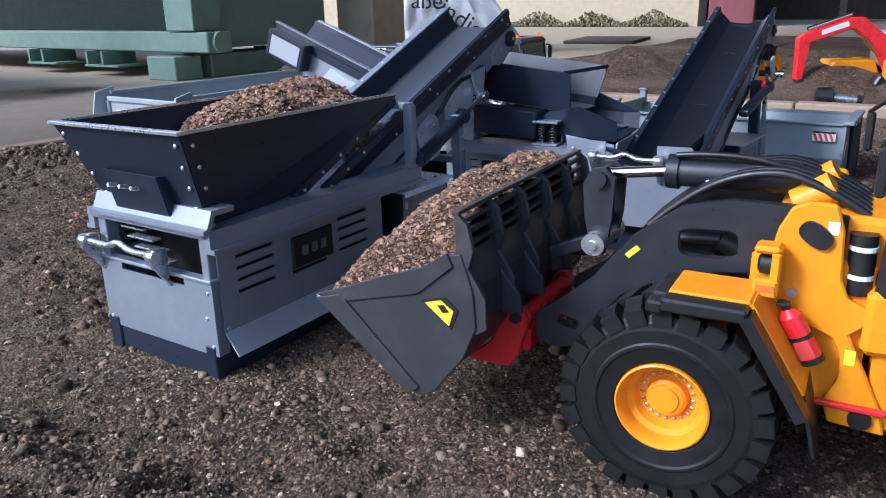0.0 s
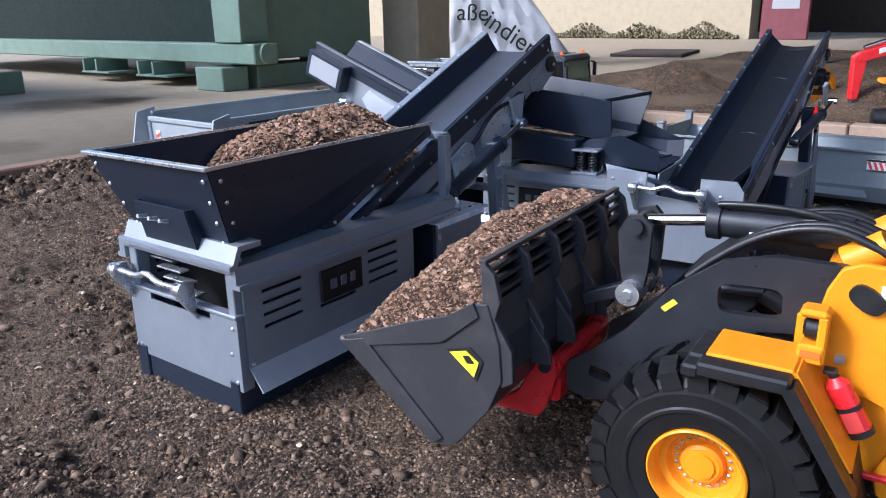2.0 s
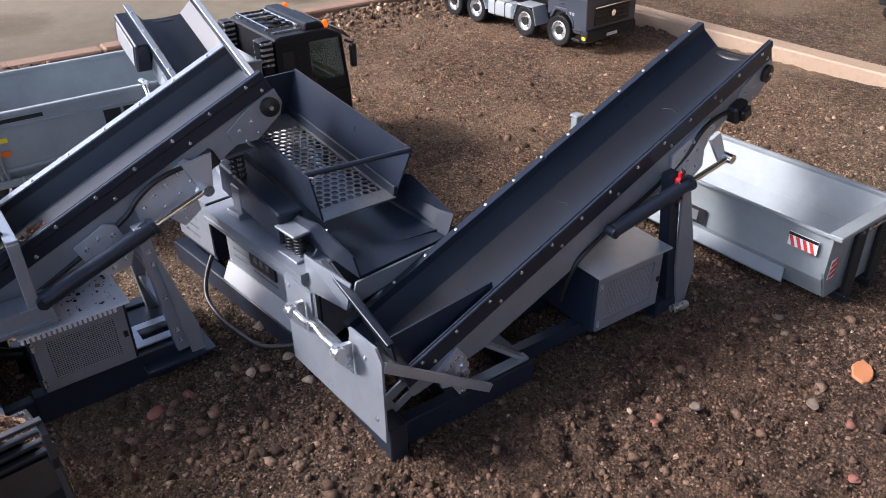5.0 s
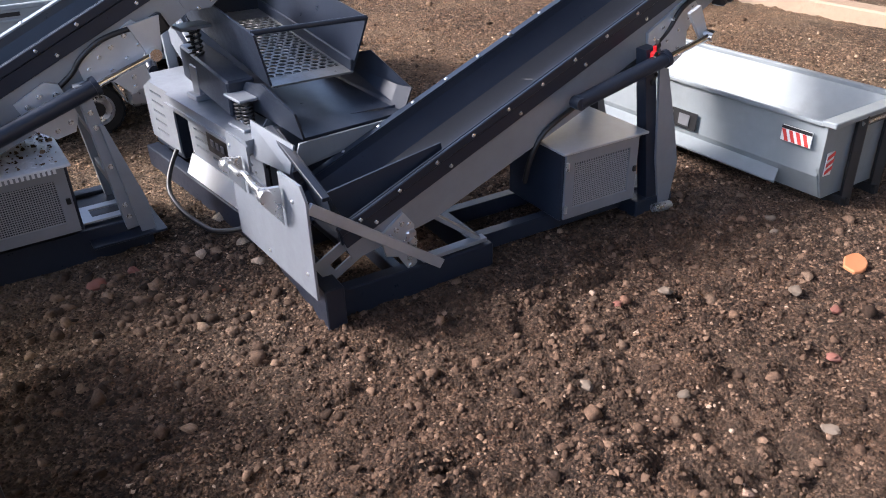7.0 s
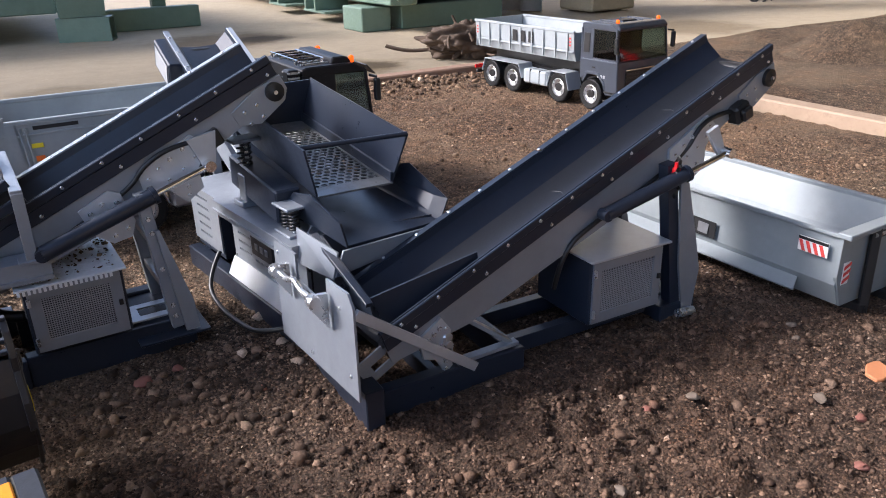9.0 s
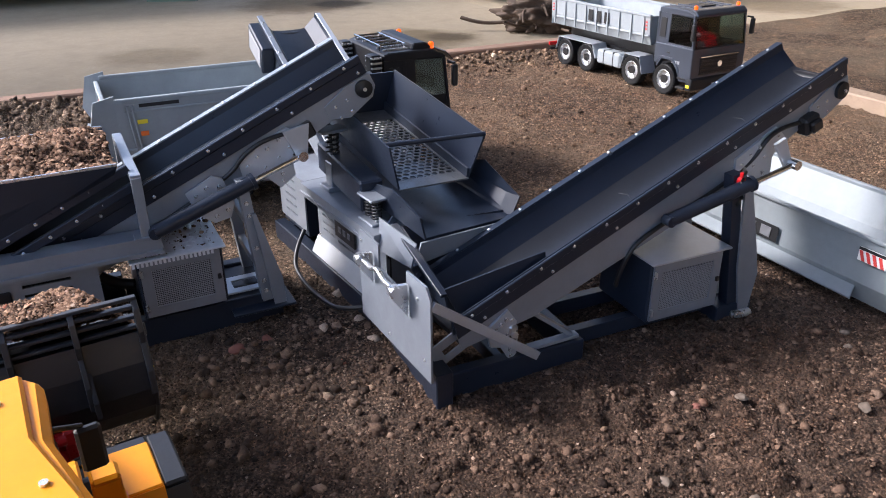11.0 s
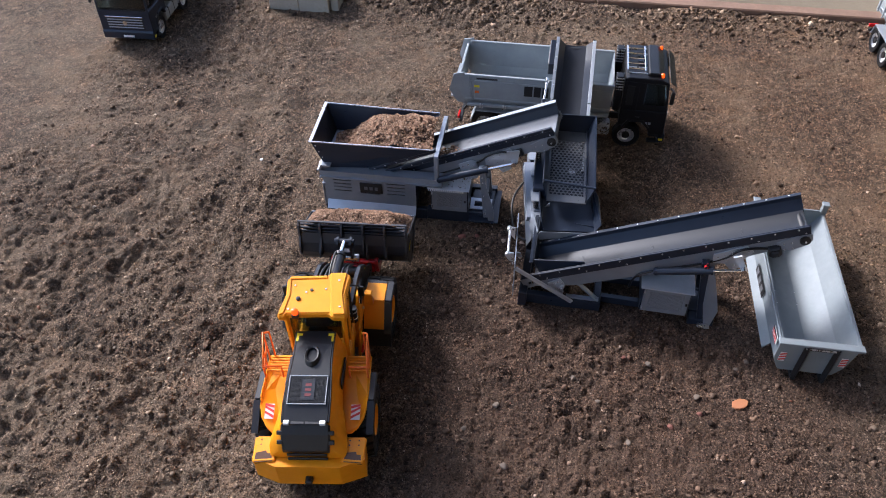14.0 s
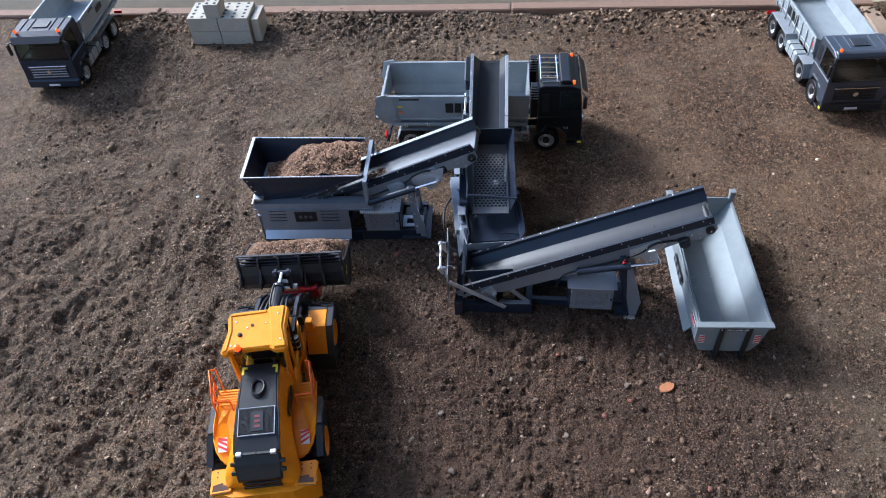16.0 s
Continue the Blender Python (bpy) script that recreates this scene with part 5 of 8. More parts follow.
LOAD = pose(0.578, 0.006, 0.0, 0, 0, 5)
loader = thing("wheel_loader", LOAD, "yellow and black model wheel loader with a full bucket", "loader")
TYRE = mesh_of(tyre(0.0665, 0.052, 0.0285, 0.0065), "tyre", M_RUBBER)
BLOCKS = [mesh_of(tread_block(0.0665, 0.052, 24, 0.0065, s), "tread_block", M_RUBBER) for s in (-1, 1)]
RIM = mesh_of(lathe([(0.0285, -0.018), (0.0292, 0.020), (0.0290, 0.0250), (0.0278, 0.0258), (0.0262, 0.0238), (0.0250, 0.0185), (0.0245, 0.0140), (0.0205, 0.0125), (0.0185, 0.0070), (0.0135, 0.0060), (0.0125, 0.0110), (0.0105, 0.0125), (0.0085, 0.0125), (0.0080, 0.0140), (0.002, 0.0142)], "x", 40), "rim", M_YELLOW, True)
HUBNUT = mesh_of(lathe([(0.0013, 0.0), (0.0013, 0.0016), (0.0007, 0.002)], "x", 6), "hub_nut", M_STEEL)
for x, y in ((-0.077, 0.156), (0.077, 0.156), (-0.077, -0.118), (0.077, -0.118)):
    w = part("wheel", lathe([(0.018, -0.016), (0.018, 0.004)], "x", 20), M_ANTHRA, loader, "black treaded tyre on a yellow rim")
    w.matrix_basis = pose(x, y, 0.0615, 0, 0, 0 if x > 0 else 180)
    for nm, me in (("tyre", TYRE), ("rim", RIM)):
        o = new(nm, me)
        o.parent = w
    for k in range(48):
        o = new("tread_block", BLOCKS[k % 2])
        o.parent = w
        o.matrix_basis = pose(0, 0, 0, 7.5 * k)
    for k in range(20):
        o = new("hub_nut", HUBNUT)
        o.parent = w
        o.matrix_basis = pose(0, 0, 0, k * 18) @ pose(0.0060, 0, 0.0160)
for y in (0.156, -0.118):
    axle = part("axle", rod((-0.07, y, 0.0615), (0.07, y, 0.0615), 0.013, 16), M_YELLOW, loader, smooth=True)

# front frame and fenders
FSIDE = [(0.106, 0.178), (0.100, 0.192), (0.090, 0.197), (0.076, 0.196), (0.071, 0.180), (0.069, 0.150), (0.064, 0.138), (0.046, 0.130), (0.044, 0.124), (0.055, 0.121), (0.061, 0.115), (0.039, 0.069), (0.035, 0.052), (0.066, 0.054), (0.070, 0.068), (0.064, 0.083), (0.064, 0.100), (0.070, 0.112), (0.080, 0.116), (0.100, 0.118), (0.112, 0.130), (0.112, 0.145)]
for s in (-1, 1):
    fp = part("front_frame_plate", prism(FSIDE, 0.006, "x", s * 0.052 - 0.003, 0.0012), M_YELLOW, loader, "yellow front frame plate")
    part("pin_cover", prism(oval(0.0855, 0.177, 0.010, 0.0065, 35, 18, 0.8), 0.003, "x", s * 0.0565 - 0.0015), M_BLACK, fp, "black pin cover")
    part("frame_pin", rod((s * 0.055, 0.049, 0.061), (s * 0.058, 0.049, 0.061), 0.0065, 20), M_BLACK, fp, "black pin")
    part("label", box(min(s * 0.055, s * 0.0556), max(s * 0.055, s * 0.0556), 0.074, 0.080, 0.178, 0.186, 0), M_WHITEMARK, fp, "small white label")
    part("frame_bolt", rod((s * 0.055, 0.0945, 0.1385), (s * 0.058, 0.0945, 0.1385), 0.003, 12), M_STEEL, fp)
    part("warning_sticker", box(min(s * 0.055, s * 0.0556), max(s * 0.055, s * 0.0556), 0.056, 0.062, 0.096, 0.106, 0), M_STICKER, fp)
    part("red_bar", box(min(s * 0.055, s * 0.060), max(s * 0.055, s * 0.060), 0.036, 0.076, 0.067, 0.0705, 0.0008), M_RED, fp, "red bar")
    # fender: flat yellow top, sloping back, black rubber edge
    x0, x1 = sorted((s * 0.056, s * 0.096))
    fe = part("front_fender", join(box(x0, x1, 0.112, 0.158, 0.140, 0.1435, 0.001), panel([(x0, 0.112, 0.1418), (x1, 0.112, 0.1418), (x1, 0.080, 0.090), (x0, 0.080, 0.090)], 0.003)), M_YELLOW, loader, "yellow fender with black rubber edge")
    e0, e1 = sorted((s * 0.096, s * 0.110))
    part("rubber_edge", join(box(e0, e1, 0.112, 0.160, 0.134, 0.1425, 0.0015), panel([(e0, 0.113, 0.138), (e1, 0.113, 0.138), (e1, 0.078, 0.080), (e0, 0.078, 0.080)], 0.007), box(x0, x1, 0.158, 0.168, 0.132, 0.141, 0.0015), box(e0, e1, 0.158, 0.168, 0.132, 0.140, 0.0015)), M_BLACK, fe, "black rubber fender edge")
    part("mud_flap", panel([(x0 + 0.004, 0.080, 0.090), (e1 if s > 0 else x1, 0.080, 0.090), (e1 if s > 0 else x1, 0.070, 0.048), (x0 + 0.004, 0.070, 0.048)], 0.002), M_BLACK, fe, "black mud flap")
    part("work_lamp", join(box(s * 0.066 - 0.008, s * 0.066 + 0.008, 0.101, 0.116, 0.1665, 0.1715, 0.002), box(s * 0.066 - 0.008, s * 0.066 + 0.008, 0.101, 0.106, 0.150, 0.168, 0.001), box(s * 0.066 - 0.009, s * 0.066 + 0.009, 0.101, 0.115, 0.139, 0.151, 0.0015)), M_YELLOW, fe, "yellow work lamp housing")
    part("lamp_lens", lathe([(0.0062, 0.0), (0.0062, 0.006), (0.004, 0.0075)], "y", 16), M_BLACK, fe, "black round work lamp", smooth=True).matrix_basis = pose(s * 0.066, 0.1062, 0.1588)
    part("side_marker", box(min(s * 0.0751, s * 0.0757), max(s * 0.0751, s * 0.0757), 0.103, 0.113, 0.1435, 0.1475, 0), M_ORANGE, fe, "orange side reflector")
ext = part("extinguisher", join(rod((-0.066, 0.079, 0.102), (-0.066, 0.093, 0.127), 0.0068, 18), rod((-0.066, 0.093, 0.127), (-0.066, 0.0952, 0.131), 0.0068, 18, 0.003)), M_RED, loader, "small red extinguisher strapped to the frame", smooth=True)
part("valve", join(rod((-0.066, 0.095, 0.1305), (-0.066, 0.0975, 0.135), 0.0028, 10), box(-0.070, -0.062, 0.094, 0.101, 0.133, 0.1355, 0.0006)), M_BLACK, ext)
part("label", moved(box(-0.0042, 0.0042, -0.006, 0.006, 0, 0.0005, 0), pose(-0.0727, 0.0828, 0.1085) @ Matrix.Rotation(radians(-29), 4, "X") @ pose(0, 0, 0, 0, -90, 0) @ pose(0, 0, 0, 0, 0, 90)), M_REDMARK, ext, "pale red printed label")
part("strap", rod((-0.066, 0.0855, 0.1136), (-0.066, 0.0868, 0.1160), 0.0072, 18), M_BLACK, ext)
part("foot_ring", rod((-0.066, 0.0775, 0.0995), (-0.066, 0.0793, 0.1026), 0.0072, 18), M_BLACK, ext)
for s in (-1, 1):
    acc = part("accumulator", rod((s * 0.044, 0.060, 0.140), (s * 0.044, 0.061, 0.178), 0.0075, 18), M_BLACK, loader, "black accumulator with two pale bands", smooth=True)
    for z in (0.150, 0.168):
        part("band", rod((s * 0.044, 0.0605, z), (s * 0.044, 0.0605, z + 0.003), 0.0079, 18), M_WHITEMARK, acc)
part("front_body", join(box(-0.048, 0.048, 0.052, 0.120, 0.060, 0.160, 0.003), box(-0.040, 0.040, 0.045, 0.110, 0.150, 0.186, 0.004)), M_YELLOW, loader, "yellow front frame")
part("hose_guard", join(rod((-0.020, 0.100, 0.186), (-0.020, 0.080, 0.200), 0.010, 16), rod((0.020, 0.100, 0.186), (0.020, 0.080, 0.200), 0.010, 16)), M_YELLOW, loader, smooth=True)
for k in range(6):
    x = -0.030 + 0.012 * k
    wire("hydraulic_hose", [(x, 0.060, 0.185), (x * 0.9, 0.095, 0.207), (x * 0.8, 0.130, 0.205), (x * 0.7, 0.165, 0.186), (x * 0.7, 0.190, 0.160)], 0.0028, M_BLACK, loader, "black hydraulic hose")

# lift arms and linkage
ARM = [(0.070, 0.186), (0.100, 0.190), (0.135, 0.190), (0.165, 0.182), (0.195, 0.158), (0.222, 0.122), (0.246, 0.100), (0.262, 0.088), (0.262, 0.066), (0.246, 0.062), (0.222, 0.068), (0.190, 0.088), (0.170, 0.112), (0.140, 0.140), (0.100, 0.146), (0.070, 0.150)]
for s in (-1, 1):
    ar = part("lift_arm", plate(ARM, [oval(0.147, 0.159, 0.0185, 0.0100, -3), oval(0.238, 0.084, 0.008, 0.0045, 12)], 0.007, s * 0.040 - 0.0035), M_ANTHRA, loader, "dark grey lift arm plate with an oval opening")
    part("warning_sticker", prism([(0.1965, 0.1415), (0.1995, 0.1440), (0.192, 0.1515), (0.189, 0.1490)], 0.0005, "x", s * 0.0436 - (0.0005 if s < 0 else 0)), M_STICKER, ar)
    part("lift_ram", join(rod((s * 0.028, 0.085, 0.110), (s * 0.028, 0.150, 0.140), 0.008, 14), rod((s * 0.028, 0.150, 0.140), (s * 0.028, 0.185, 0.138), 0.004, 12)), M_ANTHRA, loader, "dark lift ram", smooth=True)
part("arm_tube", rod((-0.040, 0.205, 0.120), (0.040, 0.205, 0.120), 0.012, 18), M_ANTHRA, loader, smooth=True)
part("rocker", join(*[prism([(0.222, 0.132), (0.232, 0.130), (0.238, 0.160), (0.240, 0.184), (0.234, 0.196), (0.224, 0.198), (0.217, 0.190), (0.218, 0.160)], 0.005, "x", x) for x in (-0.016, 0.011)], box(-0.012, 0.012, 0.224, 0.236, 0.140, 0.160, 0.001)), M_ANTHRA, loader, "dark grey rocker lever")
part("rocker_pin", join(rod((-0.026, 0.228, 0.141), (0.026, 0.228, 0.141), 0.0085, 18), rod((-0.0285, 0.228, 0.141), (-0.026, 0.228, 0.141), 0.0035, 8)), M_STEEL, loader, "bright steel pin", smooth=True)
part("rocker_pin", rod((-0.020, 0.228, 0.189), (0.020, 0.228, 0.189), 0.006, 16), M_ANTHRA, loader, smooth=True)
part("tilt_link", bar((0.0, 0.228, 0.140), (0.0, 0.268, 0.122), 0.012, 0.010, 0.001), M_ANTHRA, loader)
tc = part("tilt_ram", join(rod((0, 0.100, 0.198), (0, 0.182, 0.196), 0.0105, 18), rod((0, 0.176, 0.196), (0, 0.184, 0.196), 0.0125, 18)), M_ANTHRA, loader, "dark hydraulic tilt cylinder", smooth=True)
part("piston_rod", rod((0, 0.184, 0.196), (0, 0.228, 0.190), 0.0042, 14), M_CHROME, tc, smooth=True)
wire("ram_pipe", [(-0.006, 0.178, 0.209), (-0.008, 0.160, 0.212), (-0.008, 0.120, 0.211), (-0.006, 0.105, 0.204)], 0.0022, M_BLACK, tc)
part("ram_label", box(-0.0115, -0.0105, 0.150, 0.157, 0.190, 0.194, 0), M_WHITEMARK, tc)

# bucket, curled back
SEC_OUT = [(0.388, 0.114), (0.345, 0.074), (0.322, 0.056), (0.312, 0.054), (0.296, 0.062), (0.278, 0.088), (0.270, 0.112), (0.272, 0.140), (0.279, 0.166)]
SEC_IN = [(0.279 + 0.0026, 0.166), (0.2746, 0.140), (0.273, 0.113), (0.281, 0.090), (0.298, 0.0648), (0.3125, 0.057), (0.321, 0.059), (0.343, 0.077), (0.388, 0.1165)]
BW = 0.117
bk = part("bucket", prism(SEC_OUT + SEC_IN, 2 * BW, "x", -BW), M_BUCKET, loader, "dark grey worn steel bucket", smooth=False)
SIDE = [(0.392, 0.112), (0.346, 0.0710), (0.319, 0.0465), (0.310, 0.0455), (0.300, 0.0520), (0.278, 0.086), (0.269, 0.112), (0.271, 0.140), (0.279, 0.168), (0.290, 0.166), (0.306, 0.152), (0.335, 0.140), (0.368, 0.124)]
for s in (-1, 1):
    part("bucket_side", prism(SIDE, 0.003, "x", s * BW - 0.0015, 0.0006), M_BUCKET, bk, "dark grey side plate")
    part("side_cutter", prism([(0.393, 0.1125), (0.346, 0.0700), (0.319, 0.0455), (0.311, 0.0530), (0.332, 0.0760), (0.372, 0.1195)], 0.003, "x", s * (BW + 0.0025) - 0.0015, 0.0006), M_BUCKET, bk)
    part("upper_cheek", prism([(0.391, 0.1165), (0.368, 0.126), (0.335, 0.142), (0.306, 0.154), (0.288, 0.168), (0.284, 0.158), (0.310, 0.132), (0.375, 0.112)], 0.0025, "x", s * (BW + 0.0022) - 0.00125, 0.0005), M_BUCKET, bk)
    dx = s * (BW + 0.0018)
    dc = part("badge", prism([(0.3073, 0.1278), (0.2900, 0.1334), (0.2810, 0.1245), (0.2860, 0.1077)], 0.0006, "x", dx - (0.0006 if s < 0 else 0)), M_BLACKMARK, bk, "black badge border")
    part("badge_face", prism([(0.3045, 0.1264), (0.2928, 0.1304), (0.2838, 0.1234), (0.2872, 0.1110)], 0.0006, "x", dx + s * 0.0008 - (0.0006 if s < 0 else 0)), M_STICKER, bk, "yellow badge face")
    part("badge_bar", prism([(0.2950, 0.1262), (0.2905, 0.1273), (0.2868, 0.1222), (0.2916, 0.1211)], 0.0005, "x", dx + s * 0.0014 - (0.0005 if s < 0 else 0)), M_BLACKMARK, bk)
part("cutting_edge", prism([(0.392, 0.116), (0.366, 0.0915), (0.368, 0.0895), (0.394, 0.1135)], 2 * BW + 0.004, "x", -BW - 0.002), M_STEEL, bk, "worn bright cutting edge")
for k in range(6):
    x = -BW + 0.002 + (2 * BW - 0.004) * k / 5
    part("guard_post", prism([(0.276, 0.150), (0.271, 0.170), (0.275, 0.190), (0.281, 0.196), (0.284, 0.196), (0.283, 0.166)], 0.0045, "x", x - 0.00225, 0.0005), M_BUCKET, bk, "spill guard post")
    part("rear_rib", prism([(0.276, 0.160), (0.263, 0.135), (0.262, 0.112), (0.270, 0.106), (0.2705, 0.112), (0.273, 0.140)], 0.004, "x", x - 0.002, 0.0005), M_BUCKET, bk, "welded rib")
for z, d in ((0.172, 0.0), (0.181, 0.001), (0.190, 0.002), (0.1975, 0.003)):
    part("guard_bar", box(-BW, BW, 0.2775 + d, 0.2825 + d, z - 0.0016, z + 0.0016, 0.0005), M_BUCKET, bk, "spill guard bar")
for x in (-0.072, -0.030, 0.030, 0.072):
    part("rear_web", prism([(0.272, 0.144), (0.258, 0.122), (0.256, 0.108), (0.270, 0.106)], 0.004, "x", x - 0.002, 0.0005), M_BUCKET, bk)
for x in (-0.052, 0.044):
    part("coupler", join(prism([(0.276, 0.096), (0.270, 0.101), (0.263, 0.099), (0.261, 0.088), (0.268, 0.058), (0.274, 0.047), (0.306, 0.046), (0.308, 0.050), (0.290, 0.066)], 0.008, "x", x, 0.0012)), M_RED, bk, "red coupler plate")
part("coupler", join(box(-0.044, 0.044, 0.262, 0.274, 0.058, 0.082, 0.003), rod((-0.046, 0.266, 0.092), (0.046, 0.266, 0.092), 0.006, 14)), M_RED, bk, "red coupler beam")
for x in (-0.053, 0.045):
    part("coupler_pin", rod((x - 0.002, 0.269, 0.093), (x + 0.010, 0.269, 0.093), 0.0042, 14), M_ANTHRA, bk, "dark coupler pin", smooth=True)

# the full bucket sits low and a little further out
TIP = Matrix.Translation((0.004, -0.0085, -0.006)) @ Matrix.Diagonal((1.0, 1.06, 0.904, 1.0))
for ob in [bk, *bk.children]:
    ob.data.transform(TIP)
LOWER = Matrix.Diagonal((1.0, 1.0, 0.957, 1.0))
for ob in loader.children:
    if ob == bk or ob.name.startswith(("wheel", "axle")):
        continue
    for o in [ob, *ob.children_recursive]:
        if o.matrix_basis.translation.length > 1e-6:
            o.location.z *= 0.957
        else:
            o.data.transform(LOWER)
front_half = [ob for ob in loader.children if ob != axle and not (ob.name.startswith("wheel") and ob.matrix_basis.translation.y < 0)]

# cab
part("cab_floor", join(box(-0.052, 0.052, -0.050, 0.058, 0.100, 0.140, 0.004), box(-0.046, 0.046, -0.060, 0.050, 0.050, 0.102, 0.003)), M_YELLOW, loader, "yellow cab base")
for x, y in ((-0.046, 0.050), (0.046, 0.050), (-0.048, 0.010), (0.048, 0.010), (-0.048, -0.028), (0.048, -0.028)):
    part("cab_pillar", bar((x, y, 0.136), (x * 1.06, y * 0.92, 0.248), 0.008, 0.008, 0.001), M_YELLOW if y < 0.04 else M_BLACK, loader, "cab pillar")
for pts in ([(-0.044, 0.052, 0.142), (0.044, 0.052, 0.142), (0.046, 0.048, 0.246), (-0.046, 0.048, 0.246)], [(-0.049, -0.026, 0.150), (-0.049, 0.048, 0.142), (-0.051, 0.044, 0.246), (-0.051, -0.024, 0.246)], [(0.049, -0.026, 0.150), (0.049, 0.048, 0.142), (0.051, 0.044, 0.246), (0.051, -0.024, 0.246)], [(-0.044, -0.030, 0.190), (0.044, -0.030, 0.190), (0.044, -0.028, 0.246), (-0.044, -0.028, 0.246)]):
    part("cab_window", panel(pts, 0.001), M_GLASS, loader, "tinted cab window")
part("seat", join(box(-0.018, 0.018, -0.014, 0.018, 0.140, 0.160, 0.004), box(-0.018, 0.018, -0.020, -0.012, 0.155, 0.205, 0.004)), M_BLACK, loader, "black operator seat")
part("dashboard", box(-0.040, 0.040, 0.036, 0.048, 0.138, 0.165, 0.003), M_BLACK, loader)
ROOF = [(-0.057, 0.046), (-0.050, 0.053), (0.012, 0.055), (0.020, 0.062), (0.052, 0.062), (0.057, 0.054), (0.053, 0.010), (0.060, -0.034), (0.058, -0.042), (0.034, -0.042), (0.028, -0.034), (-0.044, -0.036), (-0.048, -0.042), (-0.061, -0.042), (-0.061, -0.034), (-0.054, 0.010)]
rf = part("cab_roof", prism(ROOF, 0.014, "z", 0.249, 0.003), M_YELLOW, loader, "yellow cab roof with a raised panel")
part("roof_panel", prism([(0.020, 0.060), (0.050, 0.060), (0.047, 0.010), (0.057, -0.038), (0.036, -0.039), (0.030, -0.026), (0.026, 0.010)], 0.004, "z", 0.2622, 0.0015), M_YELLOW, rf, "raised yellow roof ridge")
part("roof_panel", prism([(-0.052, 0.050), (-0.046, 0.052), (0.016, 0.054), (0.016, 0.047), (-0.052, 0.044)], 0.003, "z", 0.2622, 0.0012), M_YELLOW, rf, "raised yellow front lip")
part("roof_panel", prism([(-0.059, -0.030), (-0.052, 0.010), (-0.055, 0.044), (-0.049, 0.044), (-0.045, 0.010), (-0.050, -0.036), (-0.059, -0.040)], 0.003, "z", 0.2622, 0.0012), M_YELLOW, rf)
part("antenna_base", lathe([(0.0042, 0), (0.0042, 0.003), (0.002, 0.004)], "z", 12), M_BLACK, rf).location = (-0.030, -0.002, 0.263)
part("roof_plug", lathe([(0.0028, 0), (0.0028, 0.002)], "z", 12), M_BLACK, rf).location = (-0.009, 0.019, 0.263)
for x, y in ((-0.040, 0.030), (0.038, 0.040), (-0.044, -0.026), (0.046, -0.022), (0.016, 0.022), (-0.018, 0.014)):
    part("roof_screw", lathe([(0.0018, 0), (0.0018, 0.0012)], "z", 8), M_STEEL, rf).location = (x, y, 0.2664 if x > 0.03 else 0.2632)
be = part("beacon", lathe([(0.0058, 0), (0.0058, 0.007), (0.004, 0.011), (0.001, 0.012)], "z", 16), M_BEACON, loader, "lit amber beacon", smooth=True)
be.location = (-0.030, -0.036, 0.264)
part("beacon_base", join(box(-0.036, -0.024, -0.042, -0.030, 0.256, 0.2645, 0.001)), M_BLACK, loader)
for s in (-1, 1):
    part("mirror_arm", rod((s * 0.050, 0.056, 0.236), (s * 0.068, 0.064, 0.226), 0.0014), M_BLACK, loader)
    part("mirror", box(s * 0.070 - 0.006, s * 0.070 + 0.006, 0.060, 0.065, 0.200, 0.226, 0.0015), M_BLACK, loader, "black mirror")

# rear body: bonnet, fenders, counterweight
def loft(rows):
    """Rings of equal length joined into one shell, closed at both ends."""
    bm = bmesh.new()
    rings = [[bm.verts.new(p) for p in ring] for ring in rows]
    for a, b in zip(rings, rings[1:]):
        n = len(a)
        for i in range(n):
            bm.faces.new((a[i], a[(i + 1) % n], b[(i + 1) % n], b[i]))
    bm.faces.new(rings[0][::-1])
    bm.faces.new(rings[-1])
    bmesh.ops.recalc_face_normals(bm, faces=bm.faces[:])
    return bm


def bonnet_ring(y, wt, wb, zt, zb):
    return [(-wb, y, zb), (wb, y, zb), (wb, y, zb + (zt - zb) * 0.55), (wt, y, zt), (-wt, y, zt), (-wb, y, zb + (zt - zb) * 0.55)]


BON = ((-0.034, 0.036, 0.049, 0.208, 0.100), (-0.062, 0.035, 0.048, 0.207, 0.096), (-0.100, 0.036, 0.047, 0.203, 0.092), (-0.135, 0.039, 0.050, 0.198, 0.088), (-0.170, 0.041, 0.058, 0.190, 0.085), (-0.200, 0.041, 0.064, 0.178, 0.085), (-0.214, 0.040, 0.066, 0.164, 0.085), (-0.226, 0.038, 0.064, 0.140, 0.085))
part("bonnet", loft([bonnet_ring(*row) for row in BON]), M_YELLOW, loader, "yellow engine bonnet with a black top", smooth=True)


def cover_ring(y, w, z):
    return [(-w, y, z - 0.003), (w, y, z - 0.003), (w + 0.0005, y, z + 0.0015), (w - 0.003, y, z + 0.0052), (-w + 0.003, y, z + 0.0052), (-w - 0.0005, y, z + 0.0015)]


